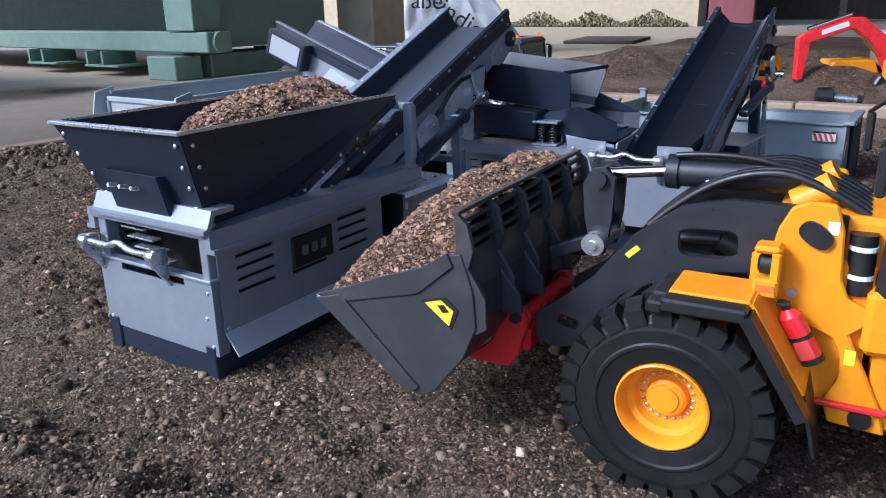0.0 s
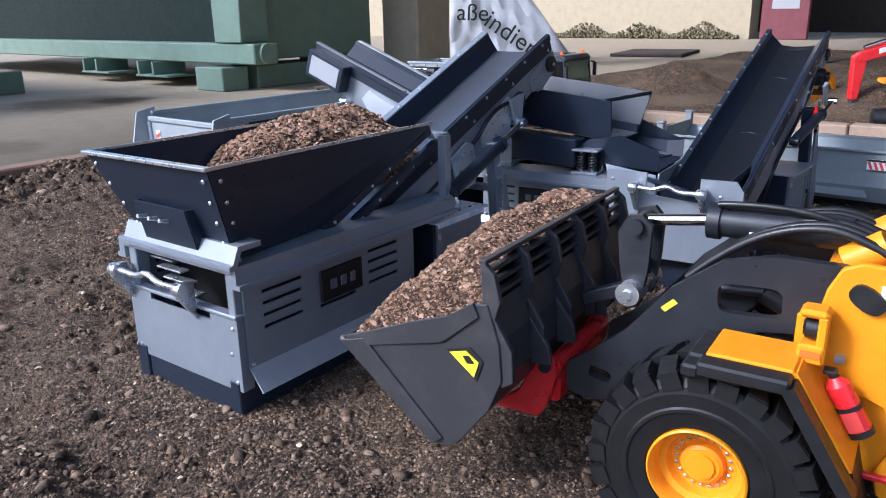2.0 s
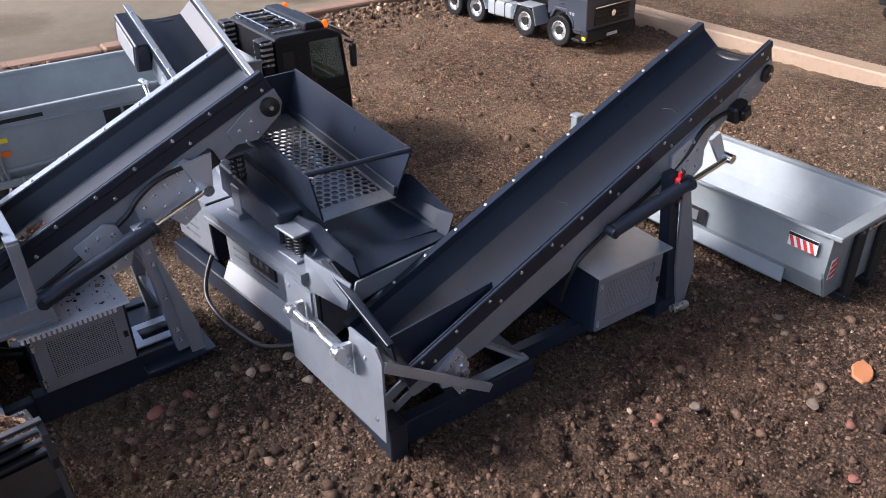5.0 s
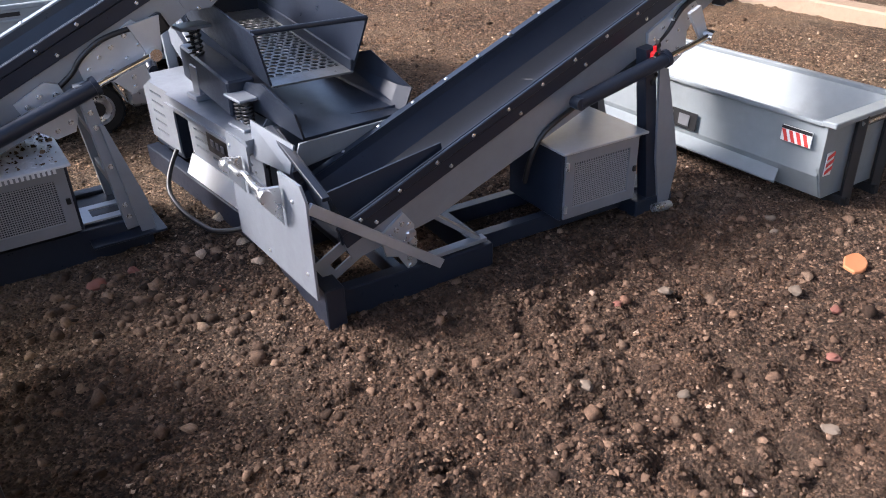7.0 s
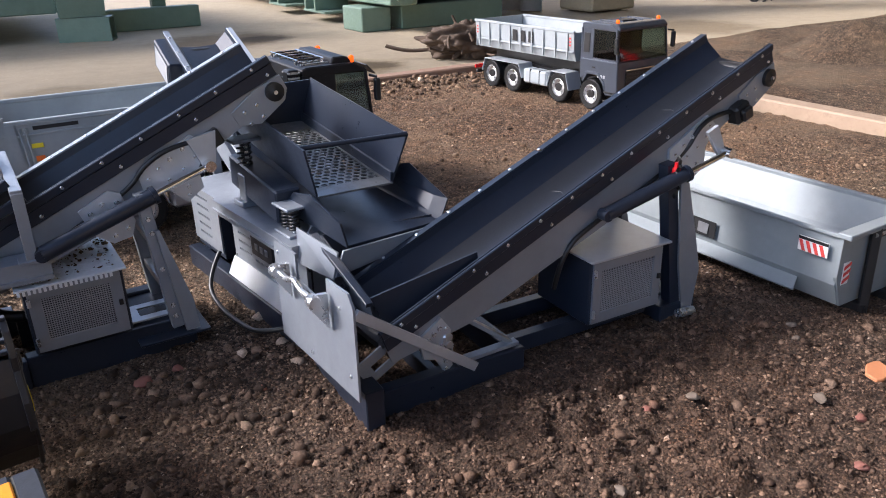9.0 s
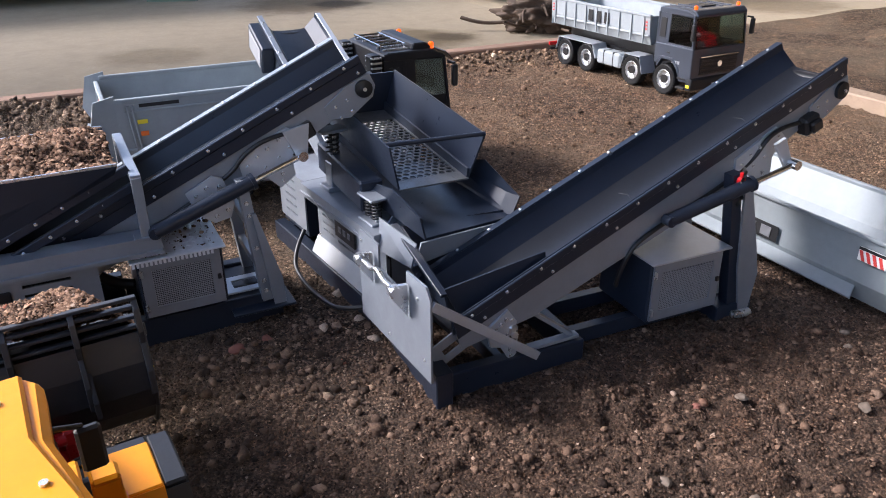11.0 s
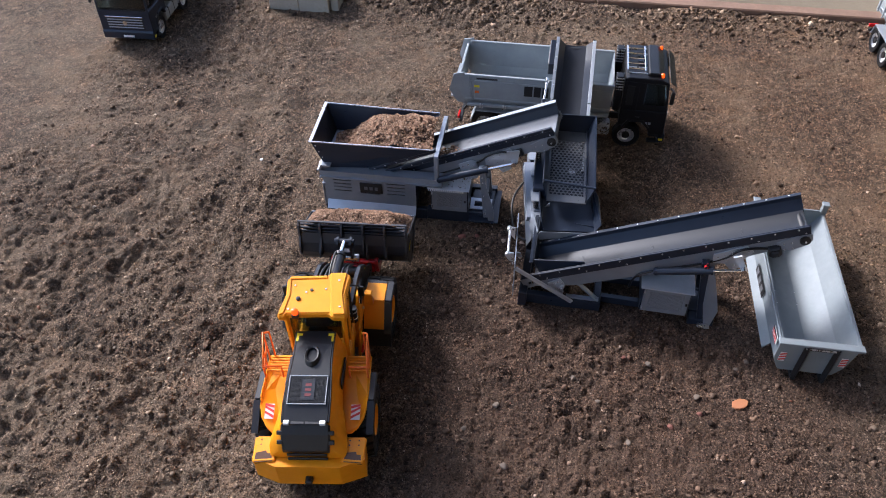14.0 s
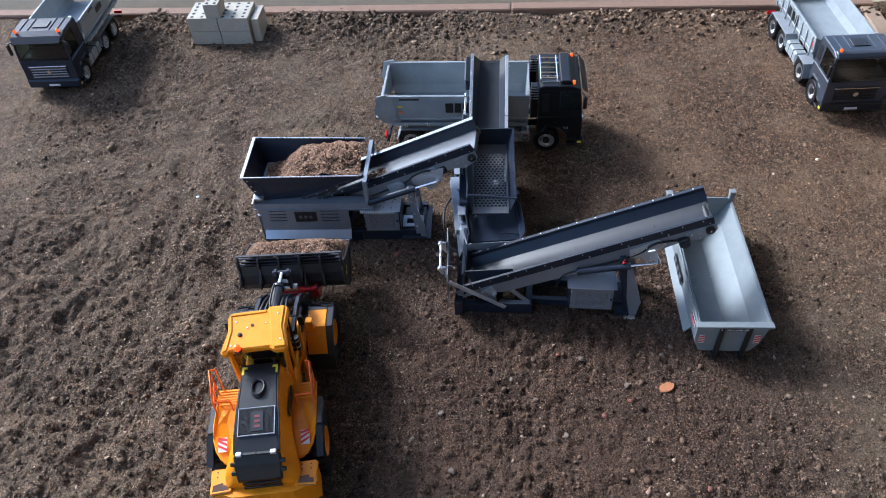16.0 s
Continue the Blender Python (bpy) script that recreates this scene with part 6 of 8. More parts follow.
bt = part("bonnet_top", loft([cover_ring(y, w - 0.001, z) for y, w, wb, z, zb in BON[:-2]]), M_BLACK, loader, "black bonnet cover")
part("rear_cover", loft([cover_ring(y, w, z) for y, w, z in ((-0.203, 0.041, 0.174), (-0.215, 0.041, 0.160), (-0.229, 0.039, 0.136))]), M_BLACK, bt, "black sloping rear cover")
for k in range(2):
    for s in (-1, 1):
        part("cover_lug", moved(box(-0.005, 0.005, -0.0035, 0.0035, 0, 0.005, 0.001), pose(s * 0.043, -0.209 - 0.010 * k, 0.164 - 0.013 * k, 52)), M_BLACK, bt)
part("air_intake", loft([[(a * 0.013 * math.cos(q), -0.086 + a * 0.019 * math.sin(q), 0.207 + z) for q in [2 * math.pi * m / 20 for m in range(20)]] for a, z in ((1.15, 0.0), (1.0, 0.007), (0.90, 0.009), (0.72, 0.008), (0.66, 0.002))]), M_BLACK, bt, "black oval air intake scoop", smooth=True)
part("intake_hole", lathe([(0.0075, 0.0), (0.0075, 0.0006)], "z", 18), M_BLACKMARK, bt).location = (0.002, -0.089, 0.2098)
SCR_TOP = pose(0.0, -0.150, 0.2005, 13)
part("screen_frame", moved(join(box(-0.033, 0.033, -0.026, -0.024, 0, 0.0022, 0.0006), box(-0.033, 0.033, 0.024, 0.026, 0, 0.0022, 0.0006), box(-0.033, -0.031, -0.024, 0.024, 0, 0.0022, 0.0006), box(0.031, 0.033, -0.024, 0.024, 0, 0.0022, 0.0006)), SCR_TOP), M_GREYMARK, bt, "thin grey frame round the cooling screen")
part("screen_mesh", moved(sieve("screen_mesh", 0.062, 0.048), SCR_TOP @ pose(-0.031, 0.024, 0.0006, 90)), M_BLACK, bt, "fine black mesh")
fan = part("fan_label", moved(box(-0.010, 0.012, -0.018, 0.018, 0.0016, 0.0022, 0), SCR_TOP), M_ANTHRA, bt, "faint square sticker under the mesh")
for k in range(3):
    part("sticker_bar", moved(box(-0.004, 0.006, -0.012 + 0.009 * k, -0.007 + 0.009 * k, 0.0022, 0.0026, 0), SCR_TOP), M_REDDULL, fan, "dull red bar")
for s in (-1, 1):
    part("edge_trim", loft([[(s * (w - 0.0015) + a, y, z + 0.0050 + b) for a, b in ((-0.0008, -0.0006), (0.0008, -0.0006), (0.0008, 0.0008), (-0.0008, 0.0008))] for y, w, wb, z, zb in BON[:-2]]), M_ANTHRA, bt, "dark rounded cover edge")
for s in (-1, 1):
    part("bonnet_sticker", join(box(s * 0.028 - 0.005, s * 0.028 + 0.005, -0.044, -0.039, 0.2128, 0.2136, 0), box(s * 0.031 - 0.002, s * 0.031 + 0.002, -0.056, -0.044, 0.2124, 0.2132, 0)), M_STICKER, bt, "yellow corner sticker")
    part("rear_lamp", box(s * 0.030 - 0.005, s * 0.030 + 0.005, -0.208, -0.200, 0.182, 0.188, 0.001), M_LAMP, bt, "small white rear lamp")
    part("lamp_bar", box(min(0, s * 0.036), max(0, s * 0.036), -0.206, -0.200, 0.180, 0.184, 0.001), M_BLACK, bt)
    part("bonnet_side_mark", box(min(s * 0.0475, s * 0.0500), max(s * 0.0475, s * 0.0500), -0.115, -0.055, 0.152, 0.166, 0), M_BLACKMARK, loader)
    part("side_vent", box(min(s * 0.0515, s * 0.0535), max(s * 0.0515, s * 0.0535), -0.18, -0.15, 0.105, 0.145, 0.001), M_BLACK, loader, "black side vent")
    # rear fender and step
    x0, x1 = sorted((s * 0.050, s * 0.094))
    outline = [(s * 0.046, -0.036), (s * 0.094, -0.036), (s * 0.0955, -0.120), (s * 0.094, -0.142), (s * 0.089, -0.160), (s * 0.080, -0.174), (s * 0.070, -0.182), (s * 0.050, -0.186)]
    fender = prism(outline, 0.006, "z", 0.140, 0.0015)
    for v in fender.verts:
        v.co.z -= max(0.0, -0.125 - v.co.y) * 0.42
    rfd = part("rear_fender", fender, M_YELLOW, loader, "yellow rear fender")
    e0, e1 = sorted((s * 0.094, s * 0.106))
    part("rubber_edge", join(box(e0, e1, -0.130, -0.070, 0.130, 0.143, 0.002), panel([(e0, -0.130, 0.138), (e1, -0.130, 0.138), (e1, -0.180, 0.112), (e0, -0.180, 0.112)], 0.010)), M_BLACK, rfd, "black rubber fender edge")
    mk = part("marker_board", moved(box(-0.008, 0.008, -0.013, 0.013, 0, 0.0012, 0), pose(s * 0.075, -0.152, 0.1375, 22)), M_WHITEMARK, rfd, "red and white marker board")
    for k in range(3):
        part("marker_stripe", moved(prism([(-0.008, -0.012 + 0.009 * k), (0.008, -0.003 + 0.009 * k - (0.005 if k == 2 else 0)), (0.008, 0.001 + 0.009 * k - (0.005 if k == 2 else 0)), (-0.008, -0.0075 + 0.009 * k)], 0.0006, "z", 0.0014), pose(s * 0.075, -0.152, 0.1375, 22) @ Matrix.Diagonal((s, 1, 1, 1))), M_REDMARK, rfd)
    part("step_tread", join(*[box(x0 + 0.004, x1 - 0.004, -0.072 + 0.006 * k, -0.069 + 0.006 * k, 0.146, 0.1472, 0) for k in range(6)]), M_YELLOW, rfd)
    xo = s * 0.092
    rails = [[(xo, -0.086, 0.147), (xo, -0.086, 0.178), (xo, -0.046, 0.222), (xo, -0.046, 0.147)], [(xo, -0.066, 0.147), (xo, -0.066, 0.198)], [(xo, -0.086, 0.166), (xo, -0.046, 0.186)], [(xo, -0.086, 0.178), (s * 0.060, -0.086, 0.178), (s * 0.060, -0.086, 0.147)], [(xo, -0.046, 0.222), (s * 0.084, -0.038, 0.215), (s * 0.084, -0.038, 0.147)]]
    for pts in rails:
        bar_frame("handrail", pts, 0.0018, M_ORANGE, rfd)
part("rear_frame", join(box(-0.044, 0.044, -0.215, 0.020, 0.048, 0.100, 0.003), box(-0.030, 0.030, 0.010, 0.060, 0.055, 0.085, 0.003)), M_ANTHRA, loader, "dark rear frame")
for s in (-1, 1):
    pad = part("counterweight_pad", moved(box(-0.019, 0.019, -0.024, 0.024, 0, 0.006, 0.002), pose(s * 0.076, -0.212, 0.110, 0, 0, s * -4)), M_YELLOW, loader, "yellow counterweight pad")
    for a, b in ((-0.008, 0.017), (0.008, 0.017), (-0.008, 0.008), (0.008, 0.008)):
        part("bolt_hole", lathe([(0.0014, 0.0), (0.0014, 0.0005)], "z", 10), M_BLACKMARK, pad).location = (s * 0.076 + a, -0.212 + b, 0.1162)
    part("tail_lamp_pocket", moved(prism([(-0.015, -0.010), (0.015, -0.010), (0.013, 0.004), (0.006, 0.004), (0.004, 0.009), (-0.013, 0.006)], 0.0016, "z", 0.0), pose(s * 0.076, -0.226, 0.1155, 12, 0, s * -4)), M_RUST, pad, "dusty brown tail lamp pocket")
cw = part("counterweight", join(loft([[(-0.092, -0.186, z), (-0.058, -0.186, z), (-0.050, -0.222, z), (0.050, -0.222, z), (0.058, -0.186, z), (0.092, -0.186, z), (0.096, -0.228, z), (0.054, -0.244, z), (-0.054, -0.244, z), (-0.096, -0.228, z)] for z in (0.055, 0.070, 0.108, 0.112)])), M_YELLOW, loader, "yellow counterweight")
for s in (-1, 1):
    part("tail_lamp", moved(box(-0.014, 0.014, -0.006, 0.006, 0, 0.004, 0.001), pose(s * 0.078, -0.226, 0.106, 35, 0, s * -8)), M_BLACK, cw, "dark smoked tail lamp")
part("tow_hitch", join(box(-0.006, 0.006, -0.256, -0.243, 0.072, 0.082, 0.001), rod((0, -0.250, 0.066), (0, -0.250, 0.088), 0.0022)), M_BLACK, cw, "black tow hitch")
part("grille", join(*[box(-0.034, 0.034, -0.2295 - 0.0006 * k, -0.2265 - 0.0006 * k, 0.134 - 0.012 * k, 0.141 - 0.012 * k, 0.001) for k in range(4)]), M_BLACK, loader, "black rear grille")

# the loader is bent at its hitch: cab and rear body turned against the front
HINGE = pose(0, -0.05, 0) @ pose(0, 0, 0, 0, 0, 3.5) @ pose(0, 0.05, 0)
for ob in loader.children:
    if ob not in front_half:
        ob.matrix_basis = HINGE @ ob.matrix_basis

# ---- trucks ----
def truck_wheel(r, w):
    """Tyre and bright rim meshes round y, outer face towards minus y."""
    tr = 0.62 * r
    body = [(tr, -w / 2 + 0.001), (r * 0.90, -w / 2), (r * 0.985, -w / 2 + 0.003), (r * 0.97, -w * 0.22), (r * 0.985, -w * 0.18), (r * 0.985, w * 0.18), (r * 0.97, w * 0.22), (r * 0.985, w / 2 - 0.003), (r * 0.90, w / 2), (tr, w / 2 - 0.001)]
    out = [lathe(body, "y", 36, False)]
    for k in range(26):
        a = 360 / 26 * k
        for s in (-1, 1):
            out.append(moved(box(-0.0026, 0.0026, min(s * 0.22 * w, s * 0.48 * w), max(s * 0.22 * w, s * 0.48 * w), r * 0.95, r, 0.0004), pose(0, 0, 0, 0, a + (7 if s > 0 else 0), 0)))
    t = mesh_of(join(*out), "tyre", M_RUBBER)
    rim = mesh_of(lathe([(tr, w / 2 - 0.001), (tr, -w / 2 + 0.0015), (tr * 0.90, -w / 2 + 0.001), (tr * 0.84, -w / 2 + 0.006), (tr * 0.50, -w / 2 + 0.009), (tr * 0.42, -w / 2 + 0.005), (tr * 0.30, -w / 2 + 0.002), (tr * 0.10, -w / 2 + 0.0015)], "y", 30), "rim", M_STEEL, True)
    return t, rim


WHEEL_R = 0.0365
T_TYRE, T_RIM = truck_wheel(WHEEL_R, 0.022)
WHEEL_NUT = mesh_of(lathe([(0.0011, 0.0), (0.0011, -0.0018)], "y", 6), "wheel_nut", M_STEEL)


def add_wheel(parent, x, y, side):
    w = part("wheel", rod((0, -0.006 * side, 0), (0, 0.010 * side, 0), 0.010, 12), M_BLACK, parent, "black truck tyre on a bright rim")
    w.matrix_basis = pose(x, y, WHEEL_R - 0.001, 0, 0, 0 if side < 0 else 180)
    for nm, me in (("tyre", T_TYRE), ("rim", T_RIM)):
        o = new(nm, me)
        o.parent = w
    for k in range(8):
        o = new("wheel_nut", WHEEL_NUT)
        o.parent = w
        o.matrix_basis = pose(0, 0, 0, 0, 45 * k, 0) @ pose(0, -0.0035, 0.0135)
    return w


def mud_arch(parent, x, y0, y1, r, mat):
    """A mudguard over one wheel: flat top with two slopes."""
    pts = [(x - r * 1.12, r * 0.9), (x - r * 0.72, r * 2.02), (x + r * 0.72, r * 2.02), (x + r * 1.12, r * 0.9)]
    inner = [(a, b - 0.002) for a, b in pts]
    inner[0], inner[-1] = (pts[0][0] + 0.002, pts[0][1]), (pts[-1][0] - 0.002, pts[-1][1])
    return part("mudguard", prism(pts + inner[::-1], y1 - y0, "y", y0), mat, parent)


def cab(parent, x0, x1, w, zt, mat, style, dark):
    """A truck cab of panels, pillars and panes; x1 is the front."""
    h = w / 2
    zb, zw = 0.040, 0.118
    body = part("cab", join(
        prism([(x0, zb + 0.030), (x0 + 0.012, zb + 0.030), (x0 + 0.024, zb + 0.046), (x0 + 0.062, zb + 0.046), (x0 + 0.080, zb + 0.030), (x0 + 0.084, zb), (x1 - 0.002, zb), (x1, zb + 0.012), (x1 - 0.002, zw), (x0, zw)], w, "y", -h, 0.002),
        prism([(x0, zt - 0.014), (x0, zt - 0.003), (x0 + 0.010, zt), (x1 - 0.034, zt), (x1 - 0.012, zt - 0.010), (x1 - 0.010, zt - 0.016)], w - 0.006, "y", -h + 0.003, 0.002),
        prism([(x0, zw - 0.002), (x0 + 0.004, zw - 0.002), (x0 + 0.004, zt - 0.012), (x0, zt - 0.012)], w - 0.004, "y", -h + 0.002)), mat, parent, "truck cab with large windscreen", smooth=False)
    rear, sill = (0.056, 0.018) if style == "visor" else (0.034, 0.004)
    for s in (-1, 1):
        y = s * (h - 0.004)
        parts("pillar", (bar((x1 - 0.005, y, zw - 0.002), (x1 - 0.013, y * 0.98, zt - 0.012), 0.006, 0.005), bar((x0 + 0.036, y, zw - 0.002), (x0 + 0.036, y * 0.98, zt - 0.012), 0.007, 0.004), panel([(x0, y, zw - 0.002), (x0 + rear, y, zw - 0.002), (x0 + rear, y * 0.985, zt - 0.012), (x0, y * 0.985, zt - 0.012)], 0.003), panel([(x0 + rear, y, zw - 0.003), (x1 - 0.006, y, zw - 0.003), (x1 - 0.008, y * 0.997, zw + sill), (x0 + rear, y * 0.997, zw + sill)], 0.003)), mat, body)
        part("side_window", panel([(x0 + rear + 0.002, y, zw + sill), (x1 - 0.009, y, zw + sill), (x1 - 0.015, y * 0.985, zt - 0.015), (x0 + rear + 0.002, y * 0.985, zt - 0.015)], 0.001), M_GLASS, body, "side window pane")
        part("rear_side_window", panel([(x0 + 0.010, s * (h - 0.0015), zw + 0.014), (x0 + 0.028, s * (h - 0.0015), zw + 0.014), (x0 + 0.028, s * (h - 0.0030), zt - 0.024), (x0 + 0.010, s * (h - 0.0030), zt - 0.024)], 0.001), M_BLACK, body)
        part("mirror", join(box(x1 - 0.004, x1 + 0.006, min(s * (h + 0.004), s * (h + 0.013)), max(s * (h + 0.004), s * (h + 0.013)), zt - 0.062, zt - 0.026, 0.002), bar((x1 - 0.006, s * (h - 0.004), zt - 0.022), (x1 + 0.001, s * (h + 0.009), zt - 0.024), 0.004, 0.004)), M_BLACK, body, "black wing mirror")
        part("door_handle", box(x0 + 0.042, x0 + 0.052, min(s * h, s * (h + 0.002)), max(s * h, s * (h + 0.002)), zw - 0.020, zw - 0.016, 0.0006), M_BLACK, body)
        part("door_mark", join(*[box(x0 + 0.060 + 0.009 * k, x0 + 0.066 + 0.009 * k, min(s * h, s * (h + 0.0006)), max(s * h, s * (h + 0.0006)), zw - 0.040, zw - 0.033, 0) for k in range(3)]), M_GREYMARK, body, "three small grey shapes")
        part("step", join(box(x1 - 0.040, x1 - 0.014, min(s * (h - 0.012), s * (h + 0.003)), max(s * (h - 0.012), s * (h + 0.003)), 0.024, 0.029, 0.0008), box(x1 - 0.040, x1 - 0.014, min(s * (h - 0.010), s * (h + 0.002)), max(s * (h - 0.010), s * (h + 0.002)), 0.046, 0.050, 0.0008)), M_BLACK, body)
        part("headlamp", box(x1 - 0.003, x1 + 0.0035, min(s * (h - 0.030), s * (h - 0.004)), max(s * (h - 0.030), s * (h - 0.004)), 0.034, 0.046, 0.0015), M_LAMP, body, "clear headlamp")
        part("indicator", box(x1 - 0.010, x1 + 0.001, min(s * (h - 0.001), s * (h + 0.0015)), max(s * (h - 0.001), s * (h + 0.0015)), 0.030, 0.037, 0.0006), M_STICKER, body, "yellow indicator")
        bc = part("beacon", lathe([(0.0042, 0), (0.0045, 0.002), (0.0042, 0.009), (0.0015, 0.011)], "z", 14), M_BEACON, body, "lit amber beacon", smooth=True)
        bc.location = (x1 - 0.030 if style == "visor" else x1 - 0.026, s * (h - 0.018), zt - 0.001)
        part("fender", prism([(x0 + 0.010, 0.066), (x0 + 0.024, 0.090), (x0 + 0.064, 0.090), (x0 + 0.084, 0.066), (x0 + 0.086, 0.046), (x0 + 0.078, 0.064), (x0 + 0.060, 0.083), (x0 + 0.028, 0.083), (x0 + 0.014, 0.062)], 0.012, "y", s * (h - 0.004) - 0.006, 0.001), mat, body)
    part("windscreen", panel([(x1 - 0.001, -h + 0.008, zw + 0.002), (x1 - 0.001, h - 0.008, zw + 0.002), (x1 - 0.011, h - 0.010, zt - 0.016), (x1 - 0.011, -h + 0.010, zt - 0.016)], 0.001), M_GLASS, body, "windscreen with greenish tint")
    part("wipers", join(bar((x1 + 0.001, -0.040, zw + 0.004), (x1 - 0.001, -0.004, zw + 0.012), 0.001, 0.001), bar((x1 + 0.001, 0.010, zw + 0.004), (x1 - 0.001, 0.046, zw + 0.012), 0.001, 0.001)), M_BLACK, body)
    if style != "plain":
        part("sun_visor", panel([(x1 - 0.009, -h + 0.006, zt - 0.006), (x1 - 0.009, h - 0.006, zt - 0.006), (x1 + 0.008, h - 0.010, zt - 0.022), (x1 + 0.008, -h + 0.010, zt - 0.022)], 0.0015), M_BLACK, body, "dark sun visor")
    else:
        part("roof_brow", prism([(x1 - 0.034, zt - 0.002), (x1 - 0.030, zt + 0.003), (x1 - 0.016, zt + 0.001), (x1 - 0.006, zt - 0.008), (x1 - 0.006, zt - 0.014), (x1 - 0.012, zt - 0.012)], w - 0.012, "y", -h + 0.006, 0.002), mat, body, "rounded roof brow")
    part("grille", join(box(x1 - 0.001, x1 + 0.0015, -h + 0.026, h - 0.026, 0.058, 0.096, 0.001)), M_BLACK, body, "black radiator grille")
    for k in range(4):
        part("grille_slat", box(x1 + 0.0012, x1 + 0.0032, -h + 0.028, h - 0.028, 0.061 + 0.009 * k, 0.0645 + 0.009 * k, 0.0006), M_GREYMARK if style == "star" else M_ANTHRA, body)
    part("grille_bar", box(x1, x1 + 0.0035, -h + 0.024, h - 0.024, 0.097, 0.101, 0.0008), M_CHROME, body, "bright bar over the grille")
    part("grille_emblem", lathe([(0.007, 0.0), (0.007, 0.0015)], "x", 16), M_CHROME, body).matrix_basis = pose(x1 + 0.003, 0, 0.080)
    part("bumper", prism([(x1 - 0.014, 0.022), (x1 + 0.004, 0.024), (x1 + 0.005, 0.048), (x1 - 0.002, 0.054), (x1 - 0.014, 0.052)], w, "y", -h, 0.002), M_ANTHRA if not dark else M_NAVY, body, "painted front bumper")
    part("plate_bar", box(x1 + 0.0045, x1 + 0.0058, -0.018, 0.018, 0.030, 0.037, 0), M_WHITEMARK, body)
    part("roof_hatch", join(box(x0 + 0.030, x0 + 0.070, -0.024, 0.024, zt - 0.0005, zt + 0.003, 0.0012)), M_ANTHRA if style != "visor" else M_GLASS, body, "roof hatch")
    parts("roof_rail", ([bar((x0 + 0.008, y, zt + 0.001), (x1 - 0.040, y, zt + 0.001), 0.003, 0.003) for y in (-0.060, -0.034, 0.034, 0.060)]), M_STEEL if style == "visor" else mat, body)
    part("interior", join(box(x0 + 0.006, x0 + 0.050, -h + 0.010, h - 0.010, zw - 0.004, zw + 0.012, 0.002), box(x0 + 0.006, x0 + 0.014, -h + 0.014, -0.012, zw, zt - 0.030, 0.003), box(x0 + 0.006, x0 + 0.014, 0.012, h - 0.014, zw, zt - 0.030, 0.003), box(x1 - 0.024, x1 - 0.008, -h + 0.010, h - 0.010, zw - 0.004, zw + 0.006, 0.002)), M_BLACK, body, "dark seats and dashboard")
    if style == "visor":
        for k in range(5):
            part("rack_bar", rod((x0 + 0.002, -0.050 + 0.025 * k, zt + 0.008), (x0 + 0.050, -0.050 + 0.025 * k, zt + 0.008), 0.0016, 8), M_CHROME, body, "bright roof rack bar", smooth=True)
        for xx in (x0 + 0.004, x0 + 0.048):
            part("rack_rail", join(rod((xx, -0.060, zt + 0.008), (xx, 0.060, zt + 0.008), 0.0018, 8), rod((xx, -0.056, zt), (xx, -0.056, zt + 0.008), 0.0016, 8), rod((xx, 0.056, zt), (xx, 0.056, zt + 0.008), 0.0016, 8)), M_CHROME, body, smooth=True)
        part("roof_cap", prism([(x0 + 0.054, zt - 0.001), (x0 + 0.058, zt + 0.010), (x1 - 0.040, zt + 0.010), (x1 - 0.022, zt - 0.004)], w - 0.030, "y", -h + 0.015, 0.002), mat, body, "black raised roof cap")
        for q in (-1, 1):
            y0, y1 = sorted((q * (h - 0.004), q * (h - 0.030)))
            intake = part("air_intake", box(x0 - 0.022, x0 - 0.002, y0, y1, 0.110, zt - 0.002, 0.003), M_CABBLACK, body, "black air intake behind the cab")
            parts("intake_slat", [box(x0 - 0.0215, x0 - 0.0025, y0 - 0.001, y1 + 0.001, zt - 0.040 + 0.008 * k, zt - 0.0365 + 0.008 * k, 0.0006) for k in range(5)], M_STEEL, intake, "bright slat")
    part("exhaust", join(rod((x0 - 0.006, h - 0.020, 0.08), (x0 - 0.006, h - 0.020, zt - 0.004), 0.005, 12)), M_STEEL, body, smooth=True)
    return body


